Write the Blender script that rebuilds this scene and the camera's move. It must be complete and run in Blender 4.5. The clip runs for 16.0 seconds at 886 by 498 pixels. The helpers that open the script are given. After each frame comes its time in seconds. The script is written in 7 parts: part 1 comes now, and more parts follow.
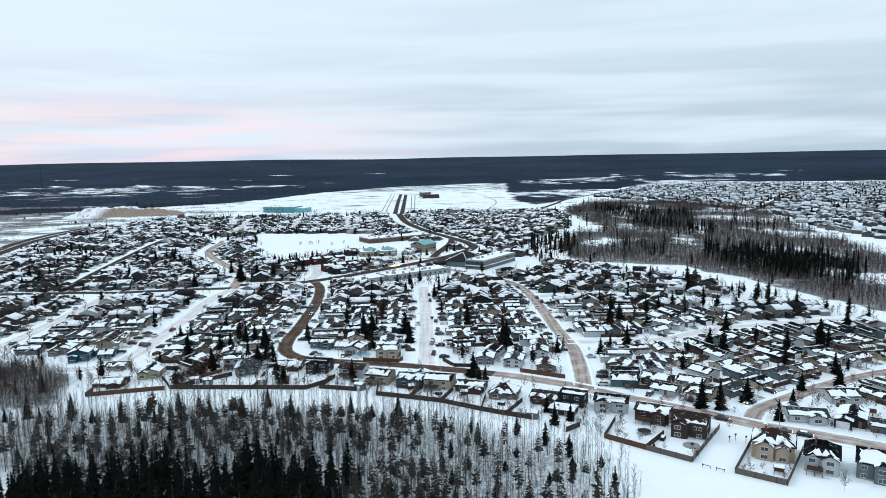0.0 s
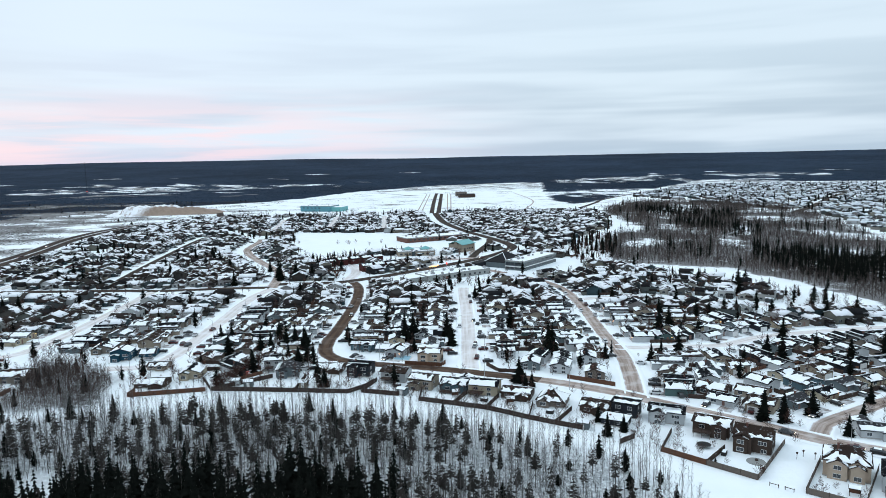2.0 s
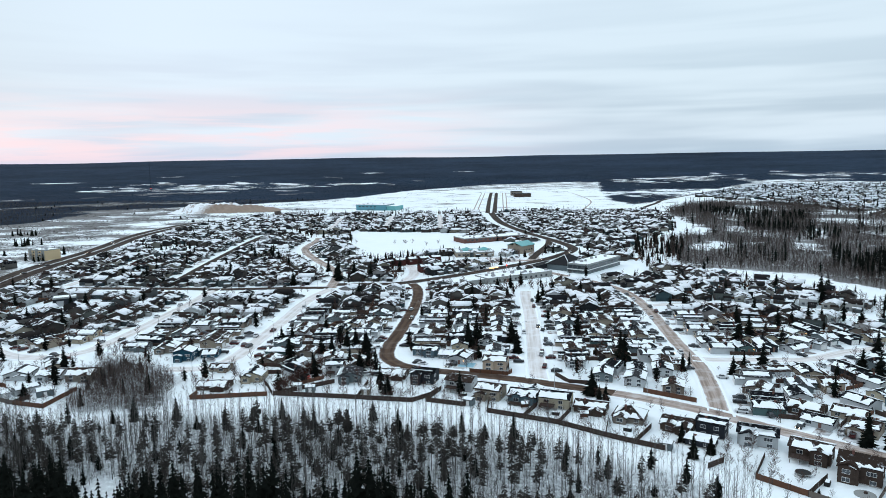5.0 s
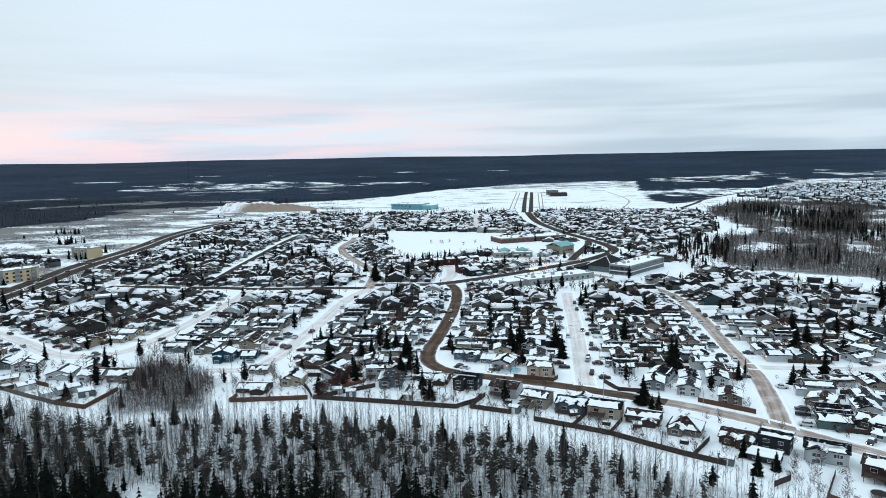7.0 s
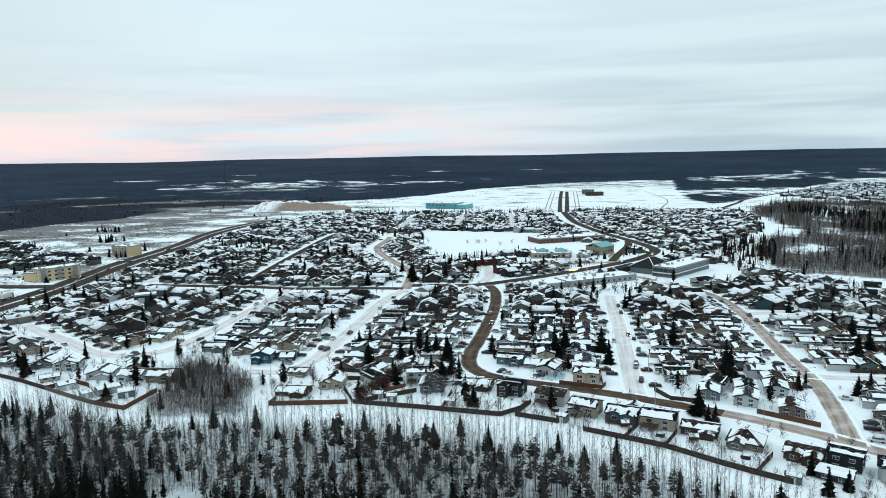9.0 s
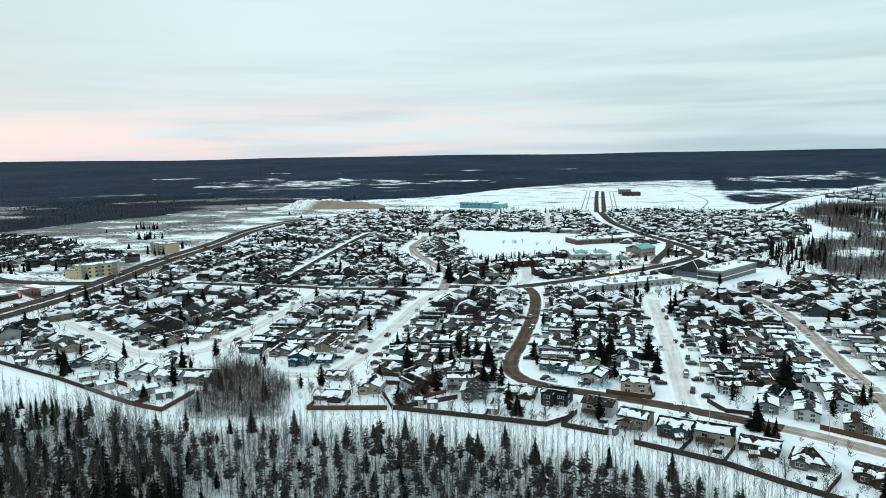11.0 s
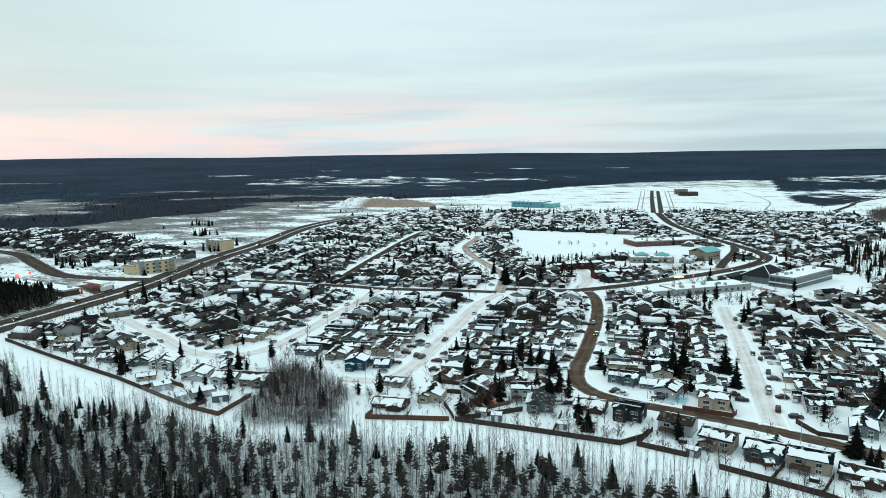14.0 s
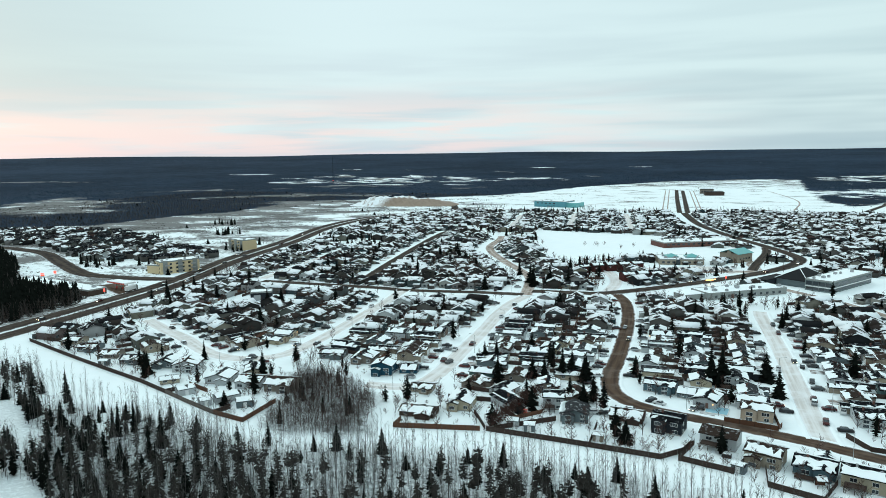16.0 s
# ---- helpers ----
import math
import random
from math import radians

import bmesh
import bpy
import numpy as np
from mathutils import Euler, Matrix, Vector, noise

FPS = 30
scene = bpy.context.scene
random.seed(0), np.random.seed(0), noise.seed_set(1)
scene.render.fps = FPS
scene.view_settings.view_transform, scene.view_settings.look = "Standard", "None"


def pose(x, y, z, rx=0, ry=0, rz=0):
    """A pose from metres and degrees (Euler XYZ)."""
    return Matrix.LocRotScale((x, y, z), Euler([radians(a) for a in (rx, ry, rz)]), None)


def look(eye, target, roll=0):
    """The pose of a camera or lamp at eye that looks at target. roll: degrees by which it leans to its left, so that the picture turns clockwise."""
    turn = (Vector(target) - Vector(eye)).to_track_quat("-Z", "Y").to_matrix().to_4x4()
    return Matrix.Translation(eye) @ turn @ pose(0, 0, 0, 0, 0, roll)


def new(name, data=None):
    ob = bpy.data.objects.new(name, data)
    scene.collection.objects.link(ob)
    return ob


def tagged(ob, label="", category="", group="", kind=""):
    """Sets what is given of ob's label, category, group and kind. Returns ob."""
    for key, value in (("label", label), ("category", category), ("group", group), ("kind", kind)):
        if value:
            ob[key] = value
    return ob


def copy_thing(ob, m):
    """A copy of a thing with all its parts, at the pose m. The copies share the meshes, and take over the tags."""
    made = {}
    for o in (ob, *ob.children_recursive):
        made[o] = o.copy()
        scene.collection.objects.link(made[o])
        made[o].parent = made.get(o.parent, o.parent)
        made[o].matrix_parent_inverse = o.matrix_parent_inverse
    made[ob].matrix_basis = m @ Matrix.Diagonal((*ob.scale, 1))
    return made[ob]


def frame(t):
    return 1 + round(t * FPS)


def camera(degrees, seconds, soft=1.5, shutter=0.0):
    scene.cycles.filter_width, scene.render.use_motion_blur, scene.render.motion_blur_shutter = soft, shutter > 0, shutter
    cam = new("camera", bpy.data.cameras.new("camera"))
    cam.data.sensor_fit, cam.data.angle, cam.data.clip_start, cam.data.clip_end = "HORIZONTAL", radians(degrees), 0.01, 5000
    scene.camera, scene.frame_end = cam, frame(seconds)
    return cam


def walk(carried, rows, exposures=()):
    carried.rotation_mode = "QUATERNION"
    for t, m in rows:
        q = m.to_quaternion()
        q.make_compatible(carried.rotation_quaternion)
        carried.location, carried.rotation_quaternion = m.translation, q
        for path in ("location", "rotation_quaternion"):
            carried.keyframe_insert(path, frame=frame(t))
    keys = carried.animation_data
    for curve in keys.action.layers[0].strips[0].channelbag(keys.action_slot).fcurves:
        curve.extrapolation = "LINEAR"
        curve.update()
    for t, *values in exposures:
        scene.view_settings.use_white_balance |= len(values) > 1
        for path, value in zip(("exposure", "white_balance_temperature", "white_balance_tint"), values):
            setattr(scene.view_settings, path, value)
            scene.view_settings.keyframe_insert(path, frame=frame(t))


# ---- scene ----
# ---------- camera ----------
cam = camera(66.11, 16.0, soft=0.6)
# seconds, place, turn to the left, tilt, lean
FLIGHT = [
    (0.0, 0.00, 0.00, 88.00, 0.000, -7.550, -0.965),
    (0.5, -1.21, 2.20, 87.88, 0.653, -7.559, -0.950),
    (1.0, -2.35, 4.30, 87.83, 1.406, -7.564, -0.943),
    (1.5, -3.45, 6.29, 87.80, 2.144, -7.569, -0.943),
    (2.0, -4.57, 8.21, 87.81, 2.860, -7.572, -0.999),
    (2.5, -5.70, 10.12, 87.92, 3.587, -7.579, -0.966),
    (3.0, -6.87, 11.98, 88.08, 4.325, -7.613, -0.997),
    (3.5, -8.05, 13.82, 88.22, 5.038, -7.605, -0.999),
    (4.0, -9.27, 15.65, 88.29, 5.782, -7.603, -0.969),
    (6.5, -15.78, 24.87, 88.15, 9.307, -7.619, -1.009),
    (7.0, -17.23, 26.74, 88.13, 9.996, -7.632, -1.040),
    (7.5, -18.75, 28.64, 88.12, 10.658, -7.635, -0.996),
    (8.0, -20.30, 30.51, 88.07, 11.325, -7.627, -1.076),
    (8.5, -21.73, 32.27, 87.96, 11.999, -7.652, -1.096),
    (9.0, -23.16, 34.02, 87.91, 12.692, -7.661, -1.080),
    (11.5, -30.77, 42.73, 88.17, 16.033, -7.731, -0.916),
    (12.0, -32.38, 44.37, 88.21, 16.715, -7.756, -0.926),
    (12.5, -33.96, 45.97, 88.24, 17.393, -7.775, -0.842),
    (13.0, -35.59, 47.57, 88.29, 18.048, -7.786, -0.779),
    (13.5, -37.24, 49.21, 88.33, 18.682, -7.804, -0.772),
    (14.0, -38.88, 50.88, 88.40, 19.325, -7.816, -0.715),
    (14.5, -40.51, 52.54, 88.48, 19.982, -7.840, -0.654),
    (15.0, -42.13, 54.16, 88.56, 20.449, -7.855, -0.643),
    (15.5, -43.70, 55.70, 88.67, 20.777, -7.877, -0.684),
    (16.0, -45.13, 57.18, 88.81, 20.993, -7.899, -0.701),]


def eye_pose(x, y, z, yaw, pitch, roll):
    a, p = radians(yaw), radians(pitch)
    ahead = Vector((-math.sin(a) * math.cos(p), math.cos(a) * math.cos(p), math.sin(p)))
    return look((x, y, z), Vector((x, y, z)) + ahead * 100, roll)


walk(cam, [(t, eye_pose(*r)) for t, *r in FLIGHT], [(0.0, -0.02, 6350, 8), (7.0, -0.05, 6380, 6), (9.0, -0.06, 6470, 1), (12.0, -0.06, 6600, -3), (16.0, -0.08, 6560, -5)])

# ---------- sky and sun ----------
world = bpy.data.worlds.new("winter_sky")
scene.world = world
world.use_nodes = True
wt = world.node_tree
wt.nodes.clear()


def wnode(kind, **props):
    n = wt.nodes.new(kind)
    for k, v in props.items():
        n.inputs[k].default_value = v
    return n


def wmath(op, a, b=None, clamp=False):
    n = wt.nodes.new("ShaderNodeMath")
    n.operation, n.use_clamp = op, clamp
    for i, v in enumerate((a, b)):
        if v is None:
            continue
        if isinstance(v, (int, float)):
            n.inputs[i].default_value = v
        else:
            wt.links.new(v, n.inputs[i])
    return n.outputs[0]


def wmix(fac, a, b):
    n = wt.nodes.new("ShaderNodeMix")
    n.data_type = "RGBA"
    for sock, v in ((n.inputs[0], fac), (n.inputs[6], a), (n.inputs[7], b)):
        if isinstance(v, tuple):
            sock.default_value = (*v, 1)
        elif isinstance(v, (int, float)):
            sock.default_value = v
        else:
            wt.links.new(v, sock)
    return n.outputs[2]


wdir = wt.nodes.new("ShaderNodeTexCoord").outputs["Generated"]
wsep = wt.nodes.new("ShaderNodeSeparateXYZ")
wt.links.new(wdir, wsep.inputs[0])
WX, WY, WZ = wsep.outputs


def wbands(sx, sz, scale, detail, dist=0.0):
    m = wt.nodes.new("ShaderNodeMapping")
    m.inputs["Scale"].default_value = (sx, sx, sz)
    m.inputs["Rotation"].default_value = (0, radians(1.5), 0)
    wt.links.new(wdir, m.inputs[0])
    n = wnode("ShaderNodeTexNoise", Scale=scale, Detail=detail, Roughness=0.5, Distortion=dist)
    wt.links.new(m.outputs[0], n.inputs["Vector"])
    return n.outputs[0]


def wstep(v, lo, hi):
    n = wt.nodes.new("ShaderNodeMapRange")
    n.interpolation_type = "SMOOTHSTEP"
    n.inputs[1].default_value, n.inputs[2].default_value = lo, hi
    wt.links.new(v, n.inputs[0])
    return n.outputs[0]


layers = wbands(1.2, 16.0, 1.6, 3, 0.2)
wisps = wbands(2.2, 30.0, 2.3, 4, 0.3)
west = wstep(wmath("MULTIPLY", WX, -1.0), -0.30, 0.50)
low_grey = wmix(west, (0.50, 0.62, 0.74), (0.64, 0.72, 0.87))
high_pale = wmix(west, (0.72, 0.84, 0.95), (0.76, 0.87, 1.0))
clouds = wmix(wstep(layers, 0.38, 0.62), low_grey, high_pale)
clouds = wmix(wmath("MULTIPLY", wstep(WZ, 0.02, 0.20), 0.75), clouds, high_pale)
glow_band = wmath("MULTIPLY", wstep(WZ, 0.115, 0.03), wstep(WZ, -0.01, 0.012))
glow = wmath("MULTIPLY", glow_band, wmath("MULTIPLY", wstep(wmath("MULTIPLY", WX, -1.0), -0.12, 0.42), wstep(wisps, 0.34, 0.60)))
clouds = wmix(wmath("MULTIPLY", glow, 0.85), clouds, (0.98, 0.79, 0.86))
# the cloud is thicker far to the west
clouds = wmix(wmath("MULTIPLY", wstep(wmath("MULTIPLY", WX, -1.0), 0.45, 0.85), wmath("MULTIPLY", wstep(WZ, 0.03, 0.11), 0.65)), clouds, (0.56, 0.67, 0.76))
# an overcast sky is brighter overhead
zen = wstep(WZ, 0.18, 0.9)
lift = wmath("ADD", wmath("MULTIPLY", zen, 0.30), 1.0)
lum = wt.nodes.new("ShaderNodeVectorMath")
lum.operation = "SCALE"
wt.links.new(clouds, lum.inputs[0])
wt.links.new(lift, lum.inputs["Scale"])
nishita = wt.nodes.new("ShaderNodeTexSky")
nishita.sky_type, nishita.sun_disc = "NISHITA", False
nishita.sun_elevation, nishita.sun_rotation = radians(1), radians(-70)
bg_clear = wnode("ShaderNodeBackground", Strength=0.03)
wt.links.new(nishita.outputs[0], bg_clear.inputs[0])
bg_cloud = wnode("ShaderNodeBackground", Strength=1.0)
wt.links.new(lum.outputs[0], bg_cloud.inputs[0])
wadd = wt.nodes.new("ShaderNodeAddShader")
wt.links.new(bg_clear.outputs[0], wadd.inputs[0])
wt.links.new(bg_cloud.outputs[0], wadd.inputs[1])
wout = wt.nodes.new("ShaderNodeOutputWorld")
wt.links.new(wadd.outputs[0], wout.inputs[0])

sun = new("sun", bpy.data.lights.new("sun", "SUN"))
sun.data.energy, sun.data.angle, sun.data.color = 0.5, radians(25), (1.0, 0.95, 0.92)
sun.matrix_world = look((-300, 250, 300), (0, 40, 0))

# ---------- materials ----------


class Mat:
    """A node material built line by line."""

    def __init__(self, name, rough=0.8, metal=0.0, spec=0.3):
        self.m = bpy.data.materials.new(name)
        self.m.use_nodes = True
        self.t = self.m.node_tree
        self.b = self.t.nodes["Principled BSDF"]
        self.b.inputs["Roughness"].default_value = rough
        self.b.inputs["Metallic"].default_value = metal
        self.b.inputs["Specular IOR Level"].default_value = spec

    def node(self, kind):
        return self.t.nodes.new(kind)

    def put(self, sock, v):
        if isinstance(v, tuple):
            sock.default_value = (*v, 1) if len(v) == 3 and sock.type == "RGBA" else v
        elif isinstance(v, (int, float)):
            sock.default_value = v
        else:
            self.t.links.new(v, sock)

    def coords(self, which="Object", scale=(1, 1, 1)):
        c = self.node("ShaderNodeTexCoord")
        m = self.node("ShaderNodeMapping")
        m.inputs["Scale"].default_value = scale
        self.t.links.new(c.outputs[which], m.inputs[0])
        return m.outputs[0]

    def noise(self, scale, detail=3, vec=None, rough=0.55, dist=0.0):
        n = self.node("ShaderNodeTexNoise")
        n.inputs["Scale"].default_value, n.inputs["Detail"].default_value = scale, detail
        n.inputs["Roughness"].default_value, n.inputs["Distortion"].default_value = rough, dist
        self.t.links.new(vec if vec is not None else self.coords(), n.inputs["Vector"])
        return n.outputs[0]

    def step(self, v, lo, hi):
        n = self.node("ShaderNodeMapRange")
        n.interpolation_type = "SMOOTHSTEP"
        n.inputs[1].default_value, n.inputs[2].default_value = lo, hi
        self.t.links.new(v, n.inputs[0])
        return n.outputs[0]

    def math(self, op, a, b=None):
        n = self.node("ShaderNodeMath")
        n.operation = op
        self.put(n.inputs[0], a)
        if b is not None:
            self.put(n.inputs[1], b)
        return n.outputs[0]

    def mix(self, fac, a, b):
        n = self.node("ShaderNodeMix")
        n.data_type = "RGBA"
        self.put(n.inputs[0], fac)
        self.put(n.inputs[6], a)
        self.put(n.inputs[7], b)
        return n.outputs[2]

    def ramp(self, v, stops, constant=False):
        n = self.node("ShaderNodeValToRGB")
        if constant:
            n.color_ramp.interpolation = "CONSTANT"
        els = n.color_ramp.elements
        while len(els) < len(stops):
            els.new(0.5)
        for e, (p, c) in zip(els, stops):
            e.position, e.color = p, (*c, 1)
        self.t.links.new(v, n.inputs[0])
        return n.outputs[0]

    def random(self):
        return self.node("ShaderNodeObjectInfo").outputs["Random"]

    def island(self):
        return self.node("ShaderNodeNewGeometry").outputs["Random Per Island"]

    def bump(self, v, dist, strength=0.6):
        n = self.node("ShaderNodeBump")
        n.inputs["Distance"].default_value, n.inputs["Strength"].default_value = dist, strength
        self.t.links.new(v, n.inputs["Height"])
        self.t.links.new(n.outputs[0], self.b.inputs["Normal"])

    def color(self, c):
        self.put(self.b.inputs["Base Color"], c)
        return self.m


def vary(m, c, amount, fac):
    """c, lighter and darker by amount along fac."""
    return m.mix(fac, tuple(v * (1 - amount) for v in c), tuple(min(1, v * (1 + amount)) for v in c))


def plain(name, c, rough=0.7, metal=0.0, amount=0.18, scale=3.0, grain=0.01):
    m = Mat(name, rough, metal)
    n = m.noise(scale, 4)
    m.bump(m.noise(scale * 9, 2), grain)
    return m.color(vary(m, c, amount, n))


def siding_mat(name, c):
    m = Mat(name, 0.75, spec=0.12)
    w = m.node("ShaderNodeTexWave")
    w.bands_direction, w.wave_profile = "Z", "SAW"
    w.inputs["Scale"].default_value = 1.6
    m.t.links.new(m.coords(), w.inputs["Vector"])
    m.bump(w.outputs[1], 0.03, 0.8)
    base = vary(m, c, 0.14, m.noise(0.5, 3))
    base = m.mix(m.math("MULTIPLY", m.random(), 0.25), base, tuple(v * 0.72 for v in c))
    return m.color(m.mix(m.math("MULTIPLY", m.step(m.noise(2.5, 4), 0.55, 0.75), 0.25), base, tuple(v * 0.6 for v in c)))


def shingle_mat(name, c):
    m = Mat(name, 0.95, spec=0.04)
    base = vary(m, c, 0.35, m.noise(9, 3))
    base = m.mix(m.math("MULTIPLY", m.random(), 0.4), base, tuple(v * 0.55 for v in c))
    m.bump(m.noise(14, 2), 0.03)
    # thin frost that lies in the shingle courses
    return m.color(m.mix(m.math("MULTIPLY", m.step(m.noise(0.9, 5), 0.56, 0.70), 0.55), base, (0.62, 0.64, 0.67)))


m = Mat("snow", 0.75, spec=0.2)
m.bump(m.noise(1.6, 5), 0.12)
SNOW = m.color(m.mix(m.noise(0.35, 4), (0.84, 0.89, 0.91), (0.91, 0.95, 0.96)))

# the ground: trodden and drifted snow, litter with painted tree shade, haze-blue floor of the far forest
m = Mat("snowy_ground", 0.9, spec=0.03)
big, mid, fine = m.noise(0.012, 5), m.noise(0.09, 5), m.noise(0.9, 4)
g = m.mix(mid, (0.81, 0.87, 0.89), (0.91, 0.95, 0.96))
scrub = m.node("ShaderNodeAttribute")
scrub.attribute_name = "scrub"
scruff = m.math("ADD", m.math("MULTIPLY", scrub.outputs["Fac"], 0.34), m.math("ADD", m.math("MULTIPLY", m.noise(0.016, 7, m.coords(scale=(0.85, 1.15, 1.0)), rough=0.66), 0.70), m.math("MULTIPLY", m.noise(0.3, 5, rough=0.7), 0.32)))
g = m.mix(m.math("MULTIPLY", m.step(scruff, 0.68, 0.77), 0.88), g, (0.095, 0.085, 0.080))
# litter and low brush on the wood's floor, plus tree shade painted into the snow
litter_shade = m.node("ShaderNodeAttribute")
litter_shade.attribute_name = "litter_shade"
floor_mottle = m.math("MULTIPLY", m.step(m.noise(0.7, 6, rough=0.7), 0.30, 0.58), m.step(m.noise(0.07, 4), 0.12, 0.48))
g = m.mix(m.math("MULTIPLY", m.math("MULTIPLY", floor_mottle, litter_shade.outputs["Fac"]), 0.82), g, (0.18, 0.19, 0.195))
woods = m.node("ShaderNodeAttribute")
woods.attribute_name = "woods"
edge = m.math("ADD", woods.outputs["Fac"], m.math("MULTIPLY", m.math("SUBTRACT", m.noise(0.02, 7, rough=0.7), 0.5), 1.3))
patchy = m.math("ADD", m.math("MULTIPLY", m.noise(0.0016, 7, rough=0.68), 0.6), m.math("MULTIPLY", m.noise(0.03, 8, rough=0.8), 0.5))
# distance haze is put into the blue of this forest floor
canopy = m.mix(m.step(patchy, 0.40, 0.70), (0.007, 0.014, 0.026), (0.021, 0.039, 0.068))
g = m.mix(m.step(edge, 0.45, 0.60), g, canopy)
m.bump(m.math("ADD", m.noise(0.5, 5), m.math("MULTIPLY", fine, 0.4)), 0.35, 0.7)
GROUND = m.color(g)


def road_mat(name, bed, track, edge_snow, cover, rim_at=0.72):
    """A winter road: sanded bed, wheel tracks along it, ploughed snow at the edges. The UV runs across (0 to 1) and along in metres."""
    m = Mat(name, 0.85, spec=0.02)
    uv = m.node("ShaderNodeTexCoord").outputs["UV"]
    s = m.node("ShaderNodeSeparateXYZ")
    m.t.links.new(uv, s.inputs[0])
    across = m.math("MULTIPLY", m.math("ABSOLUTE", m.math("SUBTRACT", s.outputs[0], 0.5)), 2.0)
    stretch = m.node("ShaderNodeMapping")
    stretch.inputs["Scale"].default_value = (5, 0.02, 1)
    m.t.links.new(uv, stretch.inputs[0])
    streak = m.noise(1.0, 4, stretch.outputs[0])
    patch = m.noise(0.16, 5)
    c = m.mix(m.step(streak, 0.38, 0.62), bed, track)
    c = m.mix(m.math("MULTIPLY", m.step(patch, 0.45, 0.65), cover), c, edge_snow)
    rim = m.math("ADD", across, m.math("MULTIPLY", m.math("SUBTRACT", m.noise(0.25, 4), 0.5), 0.55))
    c = m.mix(m.step(rim, rim_at, rim_at + 0.26), c, (0.78, 0.80, 0.83))
    m.bump(m.noise(2.5, 4), 0.06)
    return m.color(c)


ROAD_SAND = road_mat("sanded_road", (0.105, 0.070, 0.050), (0.062, 0.042, 0.032), (0.30, 0.25, 0.22), 0.18)
ROAD_TAN = road_mat("packed_sandy_snow", (0.44, 0.37, 0.33), (0.25, 0.195, 0.16), (0.62, 0.58, 0.56), 0.5)
ROAD_SNOW = road_mat("packed_snow_road", (0.74, 0.72, 0.71), (0.60, 0.56, 0.53), (0.80, 0.80, 0.81), 0.6)
ROAD_ASPHALT = road_mat("dark_winter_asphalt", (0.075, 0.058, 0.047), (0.034, 0.028, 0.025), (0.20, 0.18, 0.17), 0.12, 0.80)

WALLS = {
    "white": siding_mat("white_siding", (0.46, 0.48, 0.49)),
    "cream": siding_mat("cream_siding", (0.4, 0.35, 0.26)),
    "beige": siding_mat("beige_siding", (0.30, 0.255, 0.20)),
    "tan": siding_mat("tan_siding", (0.19, 0.165, 0.14)),
    "grey": siding_mat("grey_siding", (0.135, 0.165, 0.175)),
    "blue-grey": siding_mat("blue_grey_siding", (0.085, 0.14, 0.165)),
    "brown": siding_mat("brown_siding", (0.065, 0.046, 0.037)),
    "charcoal": siding_mat("charcoal_siding", (0.022, 0.026, 0.032)),
    "blue": siding_mat("blue_siding", (0.018, 0.065, 0.1)),
    "peach": siding_mat("peach_stucco", (0.44, 0.35, 0.27)),
    "red": siding_mat("red_siding", (0.065, 0.020, 0.018)),
    "green": siding_mat("green_grey_siding", (0.085, 0.14, 0.14)),
}
ROOFS = {
    "black": shingle_mat("black_shingles", (0.008, 0.009, 0.011)),
    "brown": shingle_mat("brown_shingles", (0.040, 0.028, 0.023)),
    "grey": shingle_mat("grey_shingles", (0.042, 0.043, 0.046)),
}
TRIM = plain("white_trim", (0.72, 0.72, 0.71), 0.5)
CONCRETE = plain("concrete", (0.36, 0.35, 0.33), 0.85)
WOOD = plain("weathered_fence_wood", (0.052, 0.034, 0.027), 0.85, amount=0.35, scale=1.2)
WOOD_RED = plain("reddish_fence_wood", (0.12, 0.055, 0.032), 0.8, amount=0.3, scale=1.2)
WOOD_PALE = plain("grey_fence_wood", (0.14, 0.115, 0.098), 0.85, amount=0.3, scale=1.2)
DOOR = plain("door_paint", (0.18, 0.10, 0.08), 0.5)
METAL = plain("galvanised_metal", (0.40, 0.41, 0.42), 0.4, 0.9)
RUBBER = plain("black_rubber", (0.02, 0.02, 0.02), 0.8)
BRICK = plain("red_brick", (0.13, 0.062, 0.050), 0.85, amount=0.3)
PLAY = plain("red_play_plastic", (0.55, 0.10, 0.08), 0.5)
POOL = plain("blue_pool_cover", (0.30, 0.52, 0.62), 0.6)
TEAL = plain("teal_metal_roof", (0.15, 0.40, 0.40), 0.45)
TEAL_WALL = plain("teal_metal_cladding", (0.10, 0.27, 0.32), 0.5)
STUCCO = plain("cream_stucco", (0.60, 0.47, 0.29), 0.8)
STONE = plain("grey_stone_cladding", (0.27, 0.28, 0.27), 0.8)
COLLEGE = plain("grey_green_panels", (0.15, 0.185, 0.185), 0.7)

m = Mat("window_glass", 0.06, spec=0.8)
GLASS = m.color(m.mix(m.random(), (0.012, 0.016, 0.020), (0.05, 0.06, 0.07)))


def glow_mat(name, c, power):
    m = Mat(name, 0.5)
    m.b.inputs["Emission Color"].default_value = (*c, 1)
    m.b.inputs["Emission Strength"].default_value = power
    return m.color(c)


LAMP_WARM = glow_mat("warm_lamp", (1.0, 0.50, 0.18), 2.6)
LAMP_RED = glow_mat("red_lamp", (1.0, 0.08, 0.05), 1.6)
LAMP_WHITE = glow_mat("car_headlight", (1.0, 0.85, 0.65), 8)

